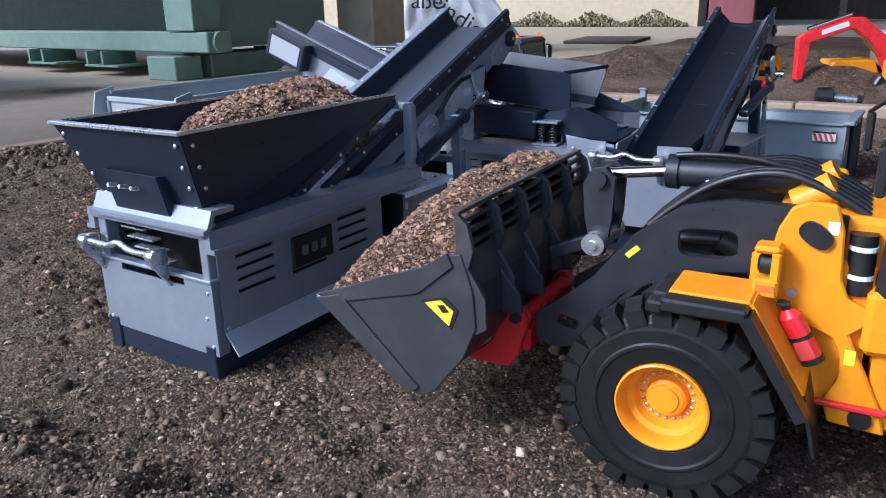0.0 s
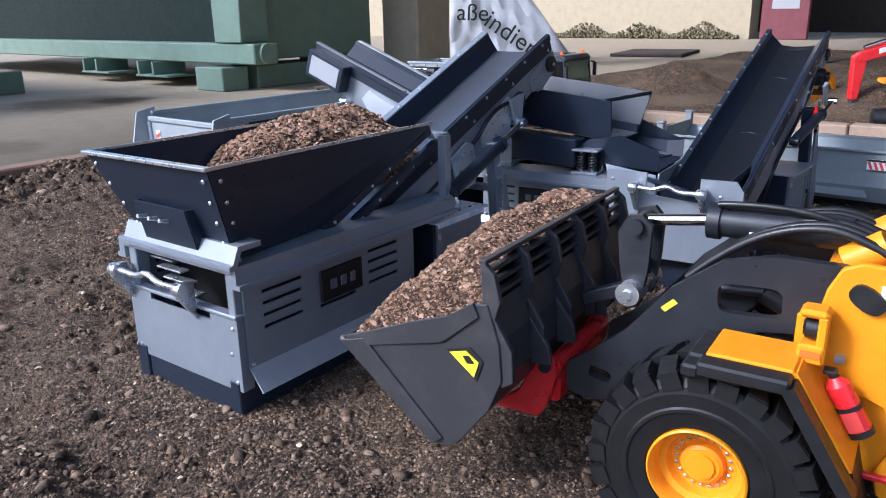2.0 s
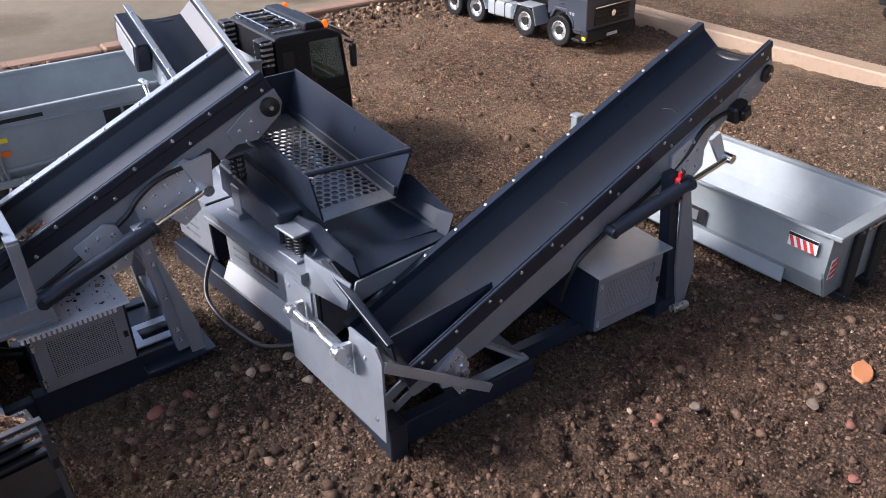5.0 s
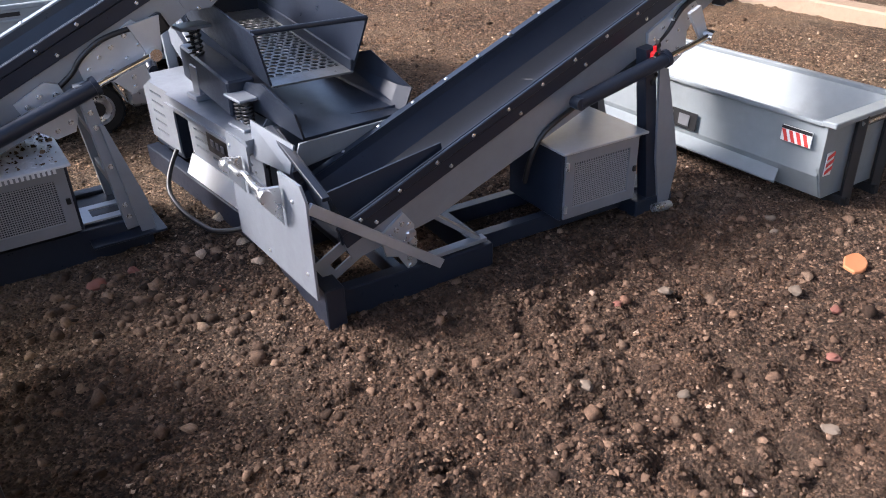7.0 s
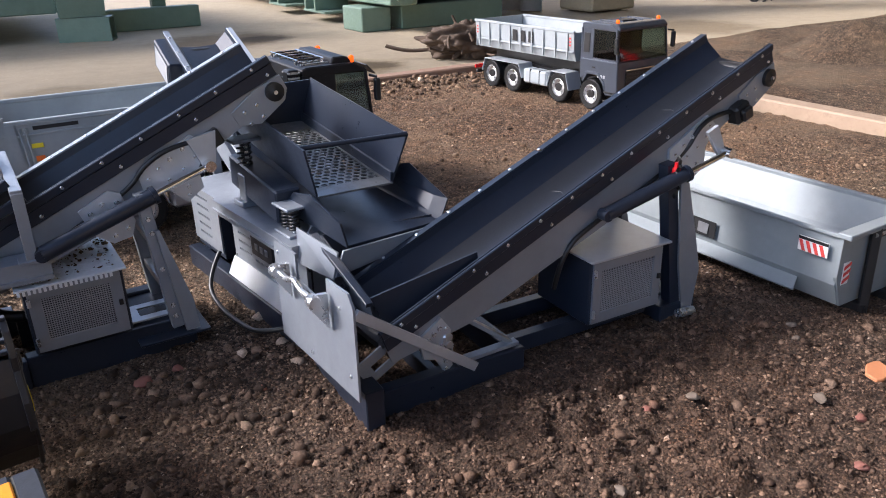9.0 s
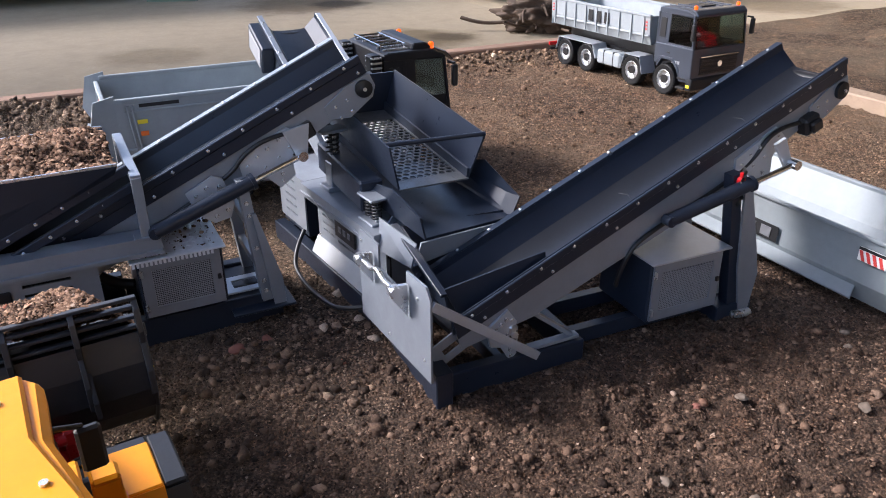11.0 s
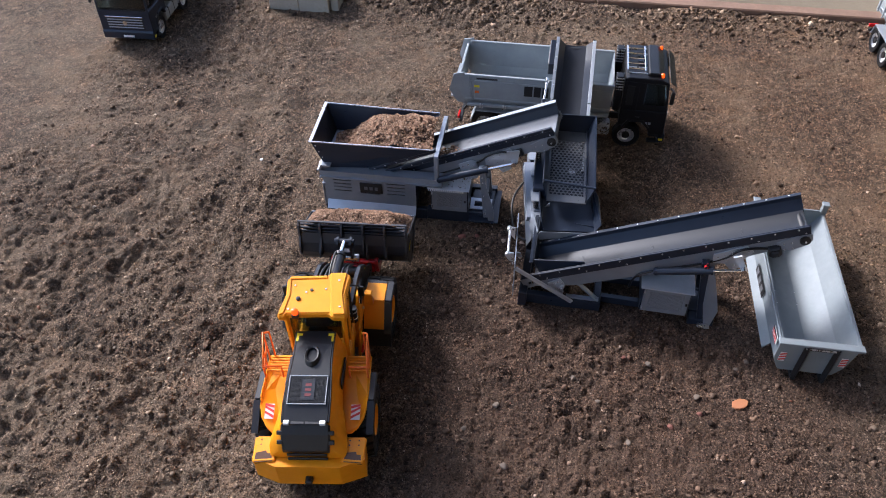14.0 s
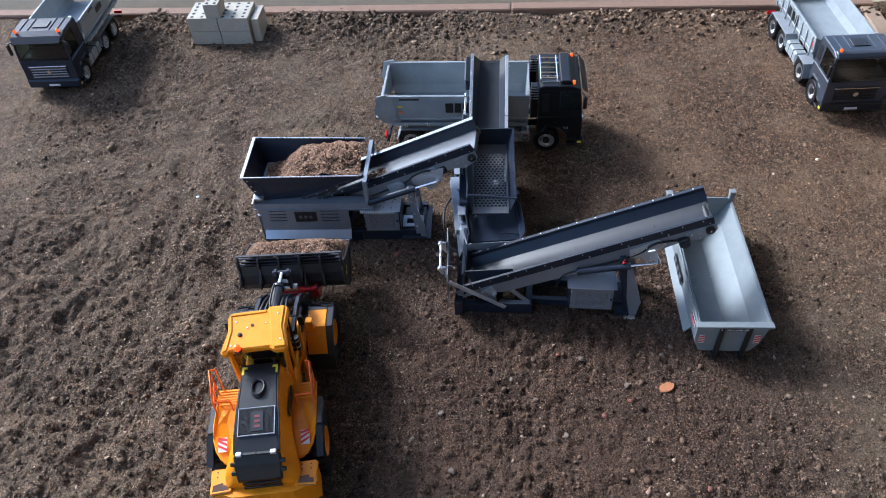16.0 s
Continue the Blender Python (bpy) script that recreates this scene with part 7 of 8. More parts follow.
def tipper(parent, x0, x1, w, zf, zs, ribs, rear_flare, panel_mark=True):
    """An open tipper bed with side walls, rim, tailgate and marks."""
    h = w / 2
    b = part("tipper_bed", join(
        box(x0 + 0.006, x1 - 0.004, -h + 0.010, h - 0.010, zf, zf + 0.003, 0),
        panel([(x1 - 0.002, -h, zs), (x1 - 0.002, h, zs), (x1 - 0.008, h - 0.012, zf), (x1 - 0.008, -h + 0.012, zf)], 0.003)), M_BEDSILVER, parent, "silver metal tipper bed")
    for s in (-1, 1):
        side = part("side_wall", join(
            panel([(x0 + 0.004, s * (h - 0.012), zf), (x1 - 0.002, s * (h - 0.012), zf), (x1 - 0.002, s * (h - 0.003), zf + 0.026), (x0 + 0.004, s * (h - 0.003), zf + 0.026)], 0.003),
            panel([(x0 + 0.004, s * (h - 0.003), zf + 0.026), (x1 - 0.002, s * (h - 0.003), zf + 0.026), (x1 - 0.002, s * h, zs), (x0 + 0.004, s * h, zs)], 0.003)), M_BEDSILVER, b, "silver side wall")
        part("top_rim", bar((x0, s * h, zs + 0.001), (x1, s * h, zs + 0.001), 0.007, 0.006, 0.001), M_BEDSILVER, b)
        part("lower_rail", bar((x0 + 0.010, s * (h - 0.002), zf + 0.022), (x1 - 0.004, s * (h - 0.002), zf + 0.022), 0.005, 0.005, 0.001), M_BEDSILVER, b)
        for k in range(ribs):
            x = x0 + (x1 - x0) * (k + 0.5) / ribs
            part("rib", bar((x, s * (h + 0.0006), zf + 0.004), (x, s * (h + 0.002), zs - 0.003), 0.0045, 0.004), M_BEDSILVER, b)
        y0, y1 = sorted((s * (h + 0.0008), s * (h + 0.0018)))
        if panel_mark:
            for k, (a, c) in enumerate(((0.42, 0.475), (0.485, 0.53), (0.54, 0.58))):
                part("logo_shape", box(x0 + (x1 - x0) * a, x0 + (x1 - x0) * c, y0, y1, zf + 0.044, zs - 0.020, 0), M_BLACKMARK, b, "plain black logo shape")
            for a, c in ((0.10, 0.24), (0.64, 0.76)):
                part("slot_strip", box(x0 + (x1 - x0) * a, x0 + (x1 - x0) * c, y0, y1 + 0.001, zs - 0.010, zs - 0.005, 0), M_BLACK, b)
            part("sticker", box(x0 + 0.034, x0 + 0.048, y0, y1, zf + 0.060, zf + 0.066, 0), M_STICKER, b, "small yellow sticker")
            part("sticker", box(x0 + 0.036, x0 + 0.047, y0, y1, zf + 0.042, zf + 0.049, 0), M_ORANGE, b, "small orange sticker")
            part("post", panel([(x0 + 0.006, s * (h + 0.002), zs), (x0 + 0.018, s * (h + 0.002), zs), (x0 + 0.026, s * (h - 0.004), zf), (x0 + 0.016, s * (h - 0.004), zf)], 0.004), M_BEDSILVER, b)
        else:
            for a in (0.42, 0.50, 0.58):
                part("logo_shape", box(x0 + (x1 - x0) * a, x0 + (x1 - x0) * (a + 0.045), y0 + s * 0.001, y1 + s * 0.001, zf + 0.030, zs - 0.010, 0), M_BLACKMARK, b, "plain black logo shape")
        if not panel_mark:
            for x in (x0 + 0.010, x1 - 0.016):
                for k in range(3):
                    part("red_stripe", box(x, x + 0.006, y0, y1, zf + 0.036 + 0.008 * k, zf + 0.040 + 0.008 * k, 0), M_REDMARK, b)
        else:
            part("rim_bead", bar((x0 + 0.002, s * (h + 0.001), zs - 0.0155), (x1 - 0.004, s * (h + 0.001), zs - 0.0155), 0.003, 0.003), M_BEDSILVER, b)
            part("bottom_rail", bar((x0 + 0.016, s * (h + 0.001), zf + 0.006), (x1 - 0.004, s * (h + 0.001), zf + 0.006), 0.008, 0.009, 0.001), M_BEDSILVER, b, "thick silver bottom rail")
            for k in range(5):
                x = x0 + 0.050 + 0.062 * k
                part("latch", join(box(x, x + 0.003, min(s * (h + 0.004), s * (h + 0.007)), max(s * (h + 0.004), s * (h + 0.007)), zf - 0.002, zf + 0.013, 0.0005), box(x + 0.006, x + 0.009, min(s * (h + 0.004), s * (h + 0.007)), max(s * (h + 0.004), s * (h + 0.007)), zf - 0.002, zf + 0.010, 0.0005)), M_STEEL, b, "bare metal latch")
            for k in range(2):
                part("rib", bar((x0 + 0.024 + 0.007 * k, s * (h + 0.0015), zs - 0.006), (x0 + 0.030 + 0.006 * k, s * (h - 0.001), zf + 0.010), 0.003, 0.004), M_BEDSILVER, b)
        if rear_flare:
            part("tail_flare", panel([(x0 + 0.008, s * (h + 0.0025), zs + 0.010), (x0 - 0.020, s * (h + 0.0045), zs + 0.004), (x0 - 0.032, s * (h + 0.0045), zf + 0.050), (x0 - 0.012, s * (h - 0.002), zf + 0.010), (x0 + 0.006, s * (h - 0.006), zf + 0.004)], 0.003), M_BEDSILVER, b, "flared tail cheek")
    if rear_flare:
        part("tailgate", panel([(x0 - 0.004, -h + 0.004, zs - 0.004), (x0 - 0.004, h - 0.004, zs - 0.004), (x0 - 0.004, h - 0.008, zf + 0.022), (x0 - 0.004, -h + 0.008, zf + 0.022)], 0.003), M_BEDSILVER, b, "silver tailgate")
        part("chute_lip", panel([(x0 - 0.006, -h + 0.006, zf + 0.020), (x0 - 0.006, h - 0.006, zf + 0.020), (x0 - 0.030, h - 0.004, zf + 0.024), (x0 - 0.030, -h + 0.004, zf + 0.024)], 0.003), M_BEDSILVER, b)
        parts("gate_frame", (bar((x0 - 0.006, -h + 0.004, zs - 0.006), (x0 - 0.006, h - 0.004, zs - 0.006), 0.006, 0.007, 0.001), bar((x0 - 0.006, -h + 0.007, zf + 0.024), (x0 - 0.006, -h + 0.004, zs - 0.010), 0.006, 0.007, 0.001), bar((x0 - 0.006, h - 0.007, zf + 0.024), (x0 - 0.006, h - 0.004, zs - 0.010), 0.006, 0.007, 0.001)), M_BEDSILVER, b)
        for s in (-1, 1):
            gm = part("marker_board", box(x0 - 0.0068, x0 - 0.0058, s * (h - 0.024) - 0.005, s * (h - 0.024) + 0.005, zf + 0.038, zf + 0.072, 0), M_WHITEMARK, b, "red and white marker board")
            for k in range(3):
                part("marker_stripe", prism([(s * (h - 0.024) - 0.005, zf + 0.044 + 0.010 * k), (s * (h - 0.024) + 0.005, zf + 0.040 + 0.010 * k), (s * (h - 0.024) + 0.005, zf + 0.045 + 0.010 * k), (s * (h - 0.024) - 0.005, zf + 0.049 + 0.010 * k)], 0.0005, "x", x0 - 0.0074), M_REDMARK, b)
        part("sticker", box(x0 - 0.0064, x0 - 0.0056, -0.016, -0.010, zf + 0.046, zf + 0.052, 0), M_STICKER, b, "small yellow sticker")
        part("white_label", box(x0 - 0.0066, x0 - 0.0056, -0.016, 0.016, zf + 0.062, zf + 0.068, 0), M_WHITEMARK, b)
    else:
        part("tailgate", box(x0 + 0.001, x0 + 0.004, -h + 0.003, h - 0.003, zf, zs + 0.003, 0.0006), M_BEDSILVER, b, "silver tailgate")
    return b


def truck(m, label, length, cab_mat, style, axles, bed, group="model trucks"):
    t = thing("tipper_truck", m, label, "truck", group)
    w = 0.172
    cx0 = length - 0.122
    part("chassis", join(box(0.010, length - 0.02, -0.030, -0.022, 0.050, 0.068, 0.001), box(0.010, length - 0.02, 0.022, 0.030, 0.050, 0.068, 0.001), *[box(x, x + 0.008, -0.022, 0.022, 0.052, 0.066, 0) for x in (0.02, 0.12, 0.22, 0.32)], box(0.02, bed[1] - 0.02, -0.026, 0.026, 0.068, bed[2], 0.001)), M_BLACK, t, "black chassis frame")
    for i, x in enumerate(axles):
        part("axle", rod((x, -0.060, WHEEL_R), (x, 0.060, WHEEL_R), 0.008, 12), M_BLACK, t)
        front = x > length * 0.5
        for s in (-1, 1):
            add_wheel(t, x, s * (w / 2 - 0.013), s)
            if not front:
                add_wheel(t, x, s * (w / 2 - 0.037), s)
    rear = [x for x in axles if x < length * 0.5]
    mg = M_BEDSILVER if style == "visor" else M_WHITE
    for s in (-1, 1):
        y0, y1 = sorted((s * 0.040, s * (w / 2)))
        r0, r1 = min(rear) - WHEEL_R * 1.12, max(rear) + WHEEL_R * 1.12
        zt = WHEEL_R * 2.06
        pts = [(r0, 0.040), (r0 + 0.014, zt), (r1 - 0.014, zt), (r1, 0.040)]
        part("mudguard", prism(pts + [(r1 - 0.002, 0.040), (r1 - 0.015, zt - 0.002), (r0 + 0.015, zt - 0.002), (r0 + 0.002, 0.040)], y1 - y0, "y", y0), mg, t, "bright mudguard")
        for x in axles:
            if length * 0.5 < x < cx0:
                mud_arch(t, x, y0, y1, WHEEL_R, mg)
        gap = [x for x in axles if x > max(rear)][0] - WHEEL_R * 1.15
        y0, y1 = sorted((s * 0.048, s * (w / 2 - 0.002)))
        if gap - r1 > 0.03:
            tk = part("fuel_tank", box(r1 + 0.003, gap - 0.003, y0, y1, 0.030, 0.066, 0.004), M_BEDSILVER if style == "star" or style == "plain" else M_STEEL, t, "silver side tank")
            for a in (0.3, 0.7):
                xx = r1 + 0.003 + (gap - 0.006 - r1) * a
                part("strap", box(xx, xx + 0.003, y0 - 0.0008, y1 + 0.0008, 0.0295, 0.0668, 0.0005), M_BLACK, tk)
        part("tail_lamp", box(-0.012, -0.006, min(s * 0.052, s * 0.080), max(s * 0.052, s * 0.080), 0.040, 0.050, 0.001), M_REDLENS, t, "red tail lamp")
        if style == "visor":
            part("tool_box", join(box(0.222, 0.250, min(s * 0.050, s * 0.070), max(s * 0.050, s * 0.070), 0.070, 0.086, 0.002)), M_YELLOW, t, "yellow hydraulic block")
    part("rear_bar", join(box(-0.008, 0.0, -0.078, 0.078, 0.028, 0.036, 0.001), bar((0.012, -0.026, 0.056), (-0.004, -0.026, 0.032), 0.006, 0.006), bar((0.012, 0.026, 0.056), (-0.004, 0.026, 0.032), 0.006, 0.006)), M_BLACK, t, "black underrun bar")
    tipper(t, bed[0], bed[1], w, bed[2], bed[3], bed[4], bed[5], bed[5])
    cab(t, cx0, length, w, bed[6], cab_mat, style, style != "plain")
    return t


truck(pose(0.702, 0.973, 0.0, 0, 0, 0), "silver tipper truck with a black cab under the belt", 0.542, M_CABBLACK, "visor", (0.064, 0.156, 0.446), (0.0, 0.396, 0.090, 0.184, 0, True, 0.213))
truck(pose(1.993, 1.584, 0.0, 0, 0, -86.8), "silver tipper truck with an anthracite cab by the boards", 0.535, M_CABBLUE, "plain", (0.070, 0.160, 0.338, 0.450), (0.0, 0.392, 0.104, 0.172, 9, False, 0.200))
truck(pose(-0.455, 1.642, 0.0, 0, 0, -87), "silver tipper truck with a dark blue cab by the boards", 0.447, M_NAVY, "star", (0.098, 0.189, 0.384), (0.0, 0.312, 0.096, 0.180, 0, True, 0.206))


# ---- skip under the stacker ----
SKIP = pose(1.508, 0.180, 0.0, 0, 0, 0.8)
skip = thing("skip_container", SKIP, "silver metal skip container standing on the soil", "skip")
SKL = 0.390
lowl = [(-0.045, 0.011), (-0.058, 0.013), (-0.0700, 0.040), (-0.0685, 0.065), (-0.0690, 0.097)]
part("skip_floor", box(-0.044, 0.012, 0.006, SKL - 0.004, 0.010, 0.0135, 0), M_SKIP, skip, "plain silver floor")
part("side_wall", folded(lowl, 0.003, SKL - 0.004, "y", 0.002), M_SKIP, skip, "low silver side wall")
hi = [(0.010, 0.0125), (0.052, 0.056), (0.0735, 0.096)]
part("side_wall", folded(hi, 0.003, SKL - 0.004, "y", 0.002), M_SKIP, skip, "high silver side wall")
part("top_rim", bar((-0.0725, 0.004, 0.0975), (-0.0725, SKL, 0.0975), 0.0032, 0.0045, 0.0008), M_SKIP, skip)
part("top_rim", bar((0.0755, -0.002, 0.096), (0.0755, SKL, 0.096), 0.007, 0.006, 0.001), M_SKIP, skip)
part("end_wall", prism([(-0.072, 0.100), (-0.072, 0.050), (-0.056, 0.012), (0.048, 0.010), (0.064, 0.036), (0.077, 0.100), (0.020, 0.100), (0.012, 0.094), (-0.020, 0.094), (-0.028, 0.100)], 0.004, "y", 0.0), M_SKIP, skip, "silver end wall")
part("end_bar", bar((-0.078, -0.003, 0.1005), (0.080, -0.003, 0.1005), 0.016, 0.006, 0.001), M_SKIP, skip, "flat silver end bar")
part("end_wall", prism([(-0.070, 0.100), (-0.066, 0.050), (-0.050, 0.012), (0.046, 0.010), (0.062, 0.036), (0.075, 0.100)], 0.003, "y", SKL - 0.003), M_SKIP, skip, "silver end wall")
for x, zt in ((-0.072, 0.118), (0.076, 0.122)):
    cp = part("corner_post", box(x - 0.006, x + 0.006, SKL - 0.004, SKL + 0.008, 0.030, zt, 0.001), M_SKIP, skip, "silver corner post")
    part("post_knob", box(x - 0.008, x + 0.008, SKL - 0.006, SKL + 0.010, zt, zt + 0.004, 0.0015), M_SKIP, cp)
eb = part("marker_board", box(-0.0792, -0.0781, SKL - 0.002, SKL + 0.007, 0.046, 0.074, 0), M_WHITEMARK, skip, "red and white marker board")
for k in range(3):
    part("marker_stripe", prism([(SKL - 0.002, 0.048 + 0.009 * k), (SKL + 0.007, 0.051 + 0.009 * k), (SKL + 0.007, 0.055 + 0.009 * k), (SKL - 0.002, 0.052 + 0.009 * k)], 0.0005, "x", -0.0798), M_REDMARK, eb)
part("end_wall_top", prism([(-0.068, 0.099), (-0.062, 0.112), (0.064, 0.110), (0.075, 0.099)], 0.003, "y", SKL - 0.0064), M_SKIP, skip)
for x in (-0.026, 0.030):
    part("upright", join(bar((x, -0.010, -0.006), (x + 0.004, -0.006, 0.100), 0.010, 0.008, 0.001), box(x - 0.005, x + 0.005, -0.014, 0.10, -0.010, 0.010, 0.001)), M_BLACK, skip, "black upright")
    part("skid_rail", box(x - 0.006, x + 0.006, 0.006, SKL, -0.012, 0.010, 0.001), M_BLACK, skip, "black skid rail")
part("end_tie", rod((-0.026, -0.008, 0.092), (0.030, -0.008, 0.092), 0.0025), M_STEEL, skip)
part("hook_plate", panel([(-0.014, -0.007, 0.102), (0.014, -0.007, 0.102), (0.022, -0.007, 0.088), (-0.022, -0.007, 0.088)], 0.004), M_ANTHRA, skip, "dark hook plate")
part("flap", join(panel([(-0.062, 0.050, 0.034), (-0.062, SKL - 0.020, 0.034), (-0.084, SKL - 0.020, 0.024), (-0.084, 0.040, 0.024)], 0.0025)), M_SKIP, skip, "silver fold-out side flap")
def on_low_panel(y, z, out):
    """A point on the leaning panel under the fold of the low wall."""
    return (-0.0718 - (0.065 - z) * 0.06 - out, y, z)


lp = part("logo_panel", panel([on_low_panel(0.160, 0.043, 0.0006), on_low_panel(0.245, 0.043, 0.0006), on_low_panel(0.245, 0.064, 0.0006), on_low_panel(0.160, 0.064, 0.0006)], 0.0008), M_BLACKMARK, skip, "black panel with plain grey shapes")
for a, b in ((0.170, 0.186), (0.195, 0.211), (0.220, 0.236)):
    part("logo_shape", panel([on_low_panel(a, 0.047, 0.0024), on_low_panel(b, 0.047, 0.0016), on_low_panel(b, 0.060, 0.0016), on_low_panel(a, 0.060, 0.0016)], 0.0006), M_LETTER, lp, "plain grey logo shape")
mb = part("marker_board", box(-0.0742, -0.0726, 0.014, 0.049, 0.0690, 0.0855, 0), M_WHITEMARK, skip, "red and white marker board")
for k in range(4):
    part("marker_stripe", prism([(0.0155 + 0.008 * k, 0.0695), (0.0195 + 0.008 * k, 0.0695), (min(0.0485, 0.0245 + 0.008 * k), 0.0815), (0.0205 + 0.008 * k, 0.0815)], 0.0006, "x", -0.0749), M_REDMARK, mb)
part("marker_top", box(-0.0749, -0.0741, 0.014, 0.049, 0.0822, 0.0855, 0), M_BLACKMARK, mb)
for x in (-0.058, 0.056):
    eb = part("marker_board", box(x - 0.006, x + 0.006, -0.0016, -0.0006, 0.040, 0.066, 0), M_WHITEMARK, skip, "red and white marker board")
    for k in range(3):
        part("marker_stripe", prism([(x - 0.006, 0.042 + 0.008 * k), (x + 0.006, 0.046 + 0.008 * k), (x + 0.006, 0.050 + 0.008 * k), (x - 0.006, 0.046 + 0.008 * k)], 0.0005, "y", -0.0024), M_REDMARK, eb)
for x, y in ((-0.030, 0.18), (0.012, 0.18), (-0.030, 0.215), (0.012, 0.215)):
    part("rivet", lathe([(0.0016, 0), (0.001, 0.001)], "z", 8), M_STEEL, skip).location = (x, y, 0.0137)


# ---- soil loads ----
def load_heap(name, m, xs, ys, zfun, label, seed, grains, size):
    """A heap on a grid with a crust of separate grains, in a thing's own frame."""
    me = grid_mesh(name, xs, ys, zfun, M_LOADBASE)
    ob = tagged(new(name, me), label, "soil load", kind="stuff")
    ob.matrix_world = m

    def spread(rng, n):
        x = xs[0] + (xs[-1] - xs[0]) * rng.random(n)
        y = ys[0] + (ys[-1] - ys[0]) * rng.random(n)
        return x, y, zfun(x, y)

    g = rubble(name + "_grains", grains, spread, size, M_LOAD, "loose grains on the " + label.split(" in ")[0], seed, lift=0.1, small=True)
    g.matrix_world = m
    return ob


def hopper_z(x, y):
    rise = np.clip((x - 0.035) / 0.085, 0, 1)
    rise = rise * rise * (3 - 2 * rise)
    crown = np.exp(-((y - 0.085 - 0.010 * np.sin(x * 30)) / 0.055) ** 2)
    lump = 0.004 * smooth_noise(x, y, 0.022, 21) + 0.003 * smooth_noise(x, y, 0.010, 22)
    return 0.140 + rise * (0.040 + 0.028 * crown + 0.012 * np.exp(-((x - 0.195) / 0.06) ** 2)) + lump


load_heap("hopper_load", FEED, np.arange(0.012, 0.262, 0.003), np.arange(0.016, 0.142, 0.003), hopper_z, "brown stony soil heaped in the hopper", 31, 12000, lambda g, n: 0.0009 + 0.0028 * g.random(n) ** 4)


def bucket_z(x, y):
    """Heaped from the lip up to the spill guard and down to the side plates."""
    cheek = np.interp(y, [0.279, 0.290, 0.306, 0.335, 0.368, 0.392], [0.166, 0.166, 0.152, 0.140, 0.124, 0.112])
    edge = cheek - 0.003 + 1.5 * np.maximum(0.0, 0.1165 - np.abs(x))
    front = 0.1145 + (0.391 - y) * 1.25
    top = 0.203 - 0.30 * np.maximum(0.0, 0.306 - y) - 0.10 * np.maximum(0.0, -0.02 - x)
    z = -0.008 * np.log(np.exp(-edge / 0.008) + np.exp(-front / 0.008) + np.exp(-top / 0.008))
    inner = np.clip((0.1165 - np.abs(x)) / 0.02, 0, 1)
    return np.maximum(z, cheek - 0.004) + inner * (0.004 * smooth_noise(x, y, 0.020, 23) + 0.0025 * smooth_noise(x, y, 0.009, 24))


load_heap("bucket_load", LOAD @ TIP, np.arange(-0.1155, 0.1156, 0.0030), np.arange(0.2835, 0.3905, 0.0030), bucket_z, "brown stony soil heaped in the bucket", 32, 15000, lambda g, n: 0.0007 + 0.0019 * g.random(n) ** 4)


def belt_spread(rng, n):
    x, y = rng.normal(0.285, 0.014, n), 0.040 + 0.050 * rng.random(n)
    return x, y, 0.0235 + (x - 0.035) * math.tan(radians(25.1)) + 0.003 + 0 * x


bs = rubble("belt_clods", 320, belt_spread, lambda g, n: 0.001 + 0.0045 * g.random(n) ** 4, M_LOAD, "clods of soil lying on the feeder belt", 33)
bs.matrix_world = FEED


def lid_spread(rng, n):
    x, y = 0.256 + 0.094 * rng.random(n) ** 1.3, 0.096 - 0.098 * rng.random(n) ** 1.6
    return x, y, 0.0995 + 0 * x


ls = rubble("lid_crumbs", 260, lid_spread, lambda g, n: 0.0006 + 0.0022 * g.random(n) ** 4, M_CLOD, "crumbs of soil spilled on the feeder's chequered lid", 34)
ls.matrix_world = FEED

# ---- yard: blocks, containers, walls and other models ----
def hollow_block(x, y, z, w, d, hgt, nx, ny):
    b = thing("hollow_block", pose(x, y, z, 0, 0, 1), "pale sand-lime brick with two rows of holes", "block", "stack of blocks")
    part("body", box(0, w, 0, d, 0, hgt, 0.0012), M_BLOCK, b)
    for i in range(nx):
        for j in range(ny):
            part("hole", lathe([(0.0058, 0.0), (0.0058, 0.0006)], "z", 12), M_BLACKMARK, b, "dark hole").location = (w * (i + 0.5) / nx, d * (j + 0.5) / ny, hgt)
    return b


for x, y, z, w, d, nx, ny in ((-0.066, 1.498, 0.0, 0.104, 0.118, 0, 0), (0.042, 1.496, 0.0, 0.105, 0.118, 0, 0), (-0.068, 1.499, 0.0495, 0.105, 0.118, 3, 5), (0.041, 1.497, 0.0495, 0.106, 0.118, 3, 5), (0.002, 1.500, 0.099, 0.052, 0.070, 2, 3)):
    hollow_block(x, y, z - 0.002, w, d, 0.049, nx, ny)
hollow_block(0.151, 1.515, -0.002, 0.026, 0.10, 0.085, 0, 0)

# green roll-off containers on skids
cont = thing("roll_off_container", pose(2.205, 2.975, FLOOR_Z - 0.01) @ Matrix.Scale(0.9, 4), "pale green steel container frame with dark body", "container", "green containers")
part("skid_beam", box(0.05, 0.20, -0.27, 4.2, 0.130, 0.228, 0.006), M_GREEN, cont, "long green skid beam")
part("skid_beam", box(0.9, 1.06, 0.0, 4.2, 0.125, 0.235, 0.006), M_GREEN, cont)
part("body", join(prism([(0.16, 0.229), (0.16, 0.60), (0.11, 0.95), (1.05, 0.95), (1.05, 0.236)], 4.0, "y", 0.03)), M_GREENDARK, cont, "dark green container body")
part("end_post", prism([(-0.19, 0.232), (0.015, 0.232), (0.025, 0.97), (-0.22, 0.97)], 0.17, "x", 0.04, 0.004), M_GREEN, cont, "green corner post")
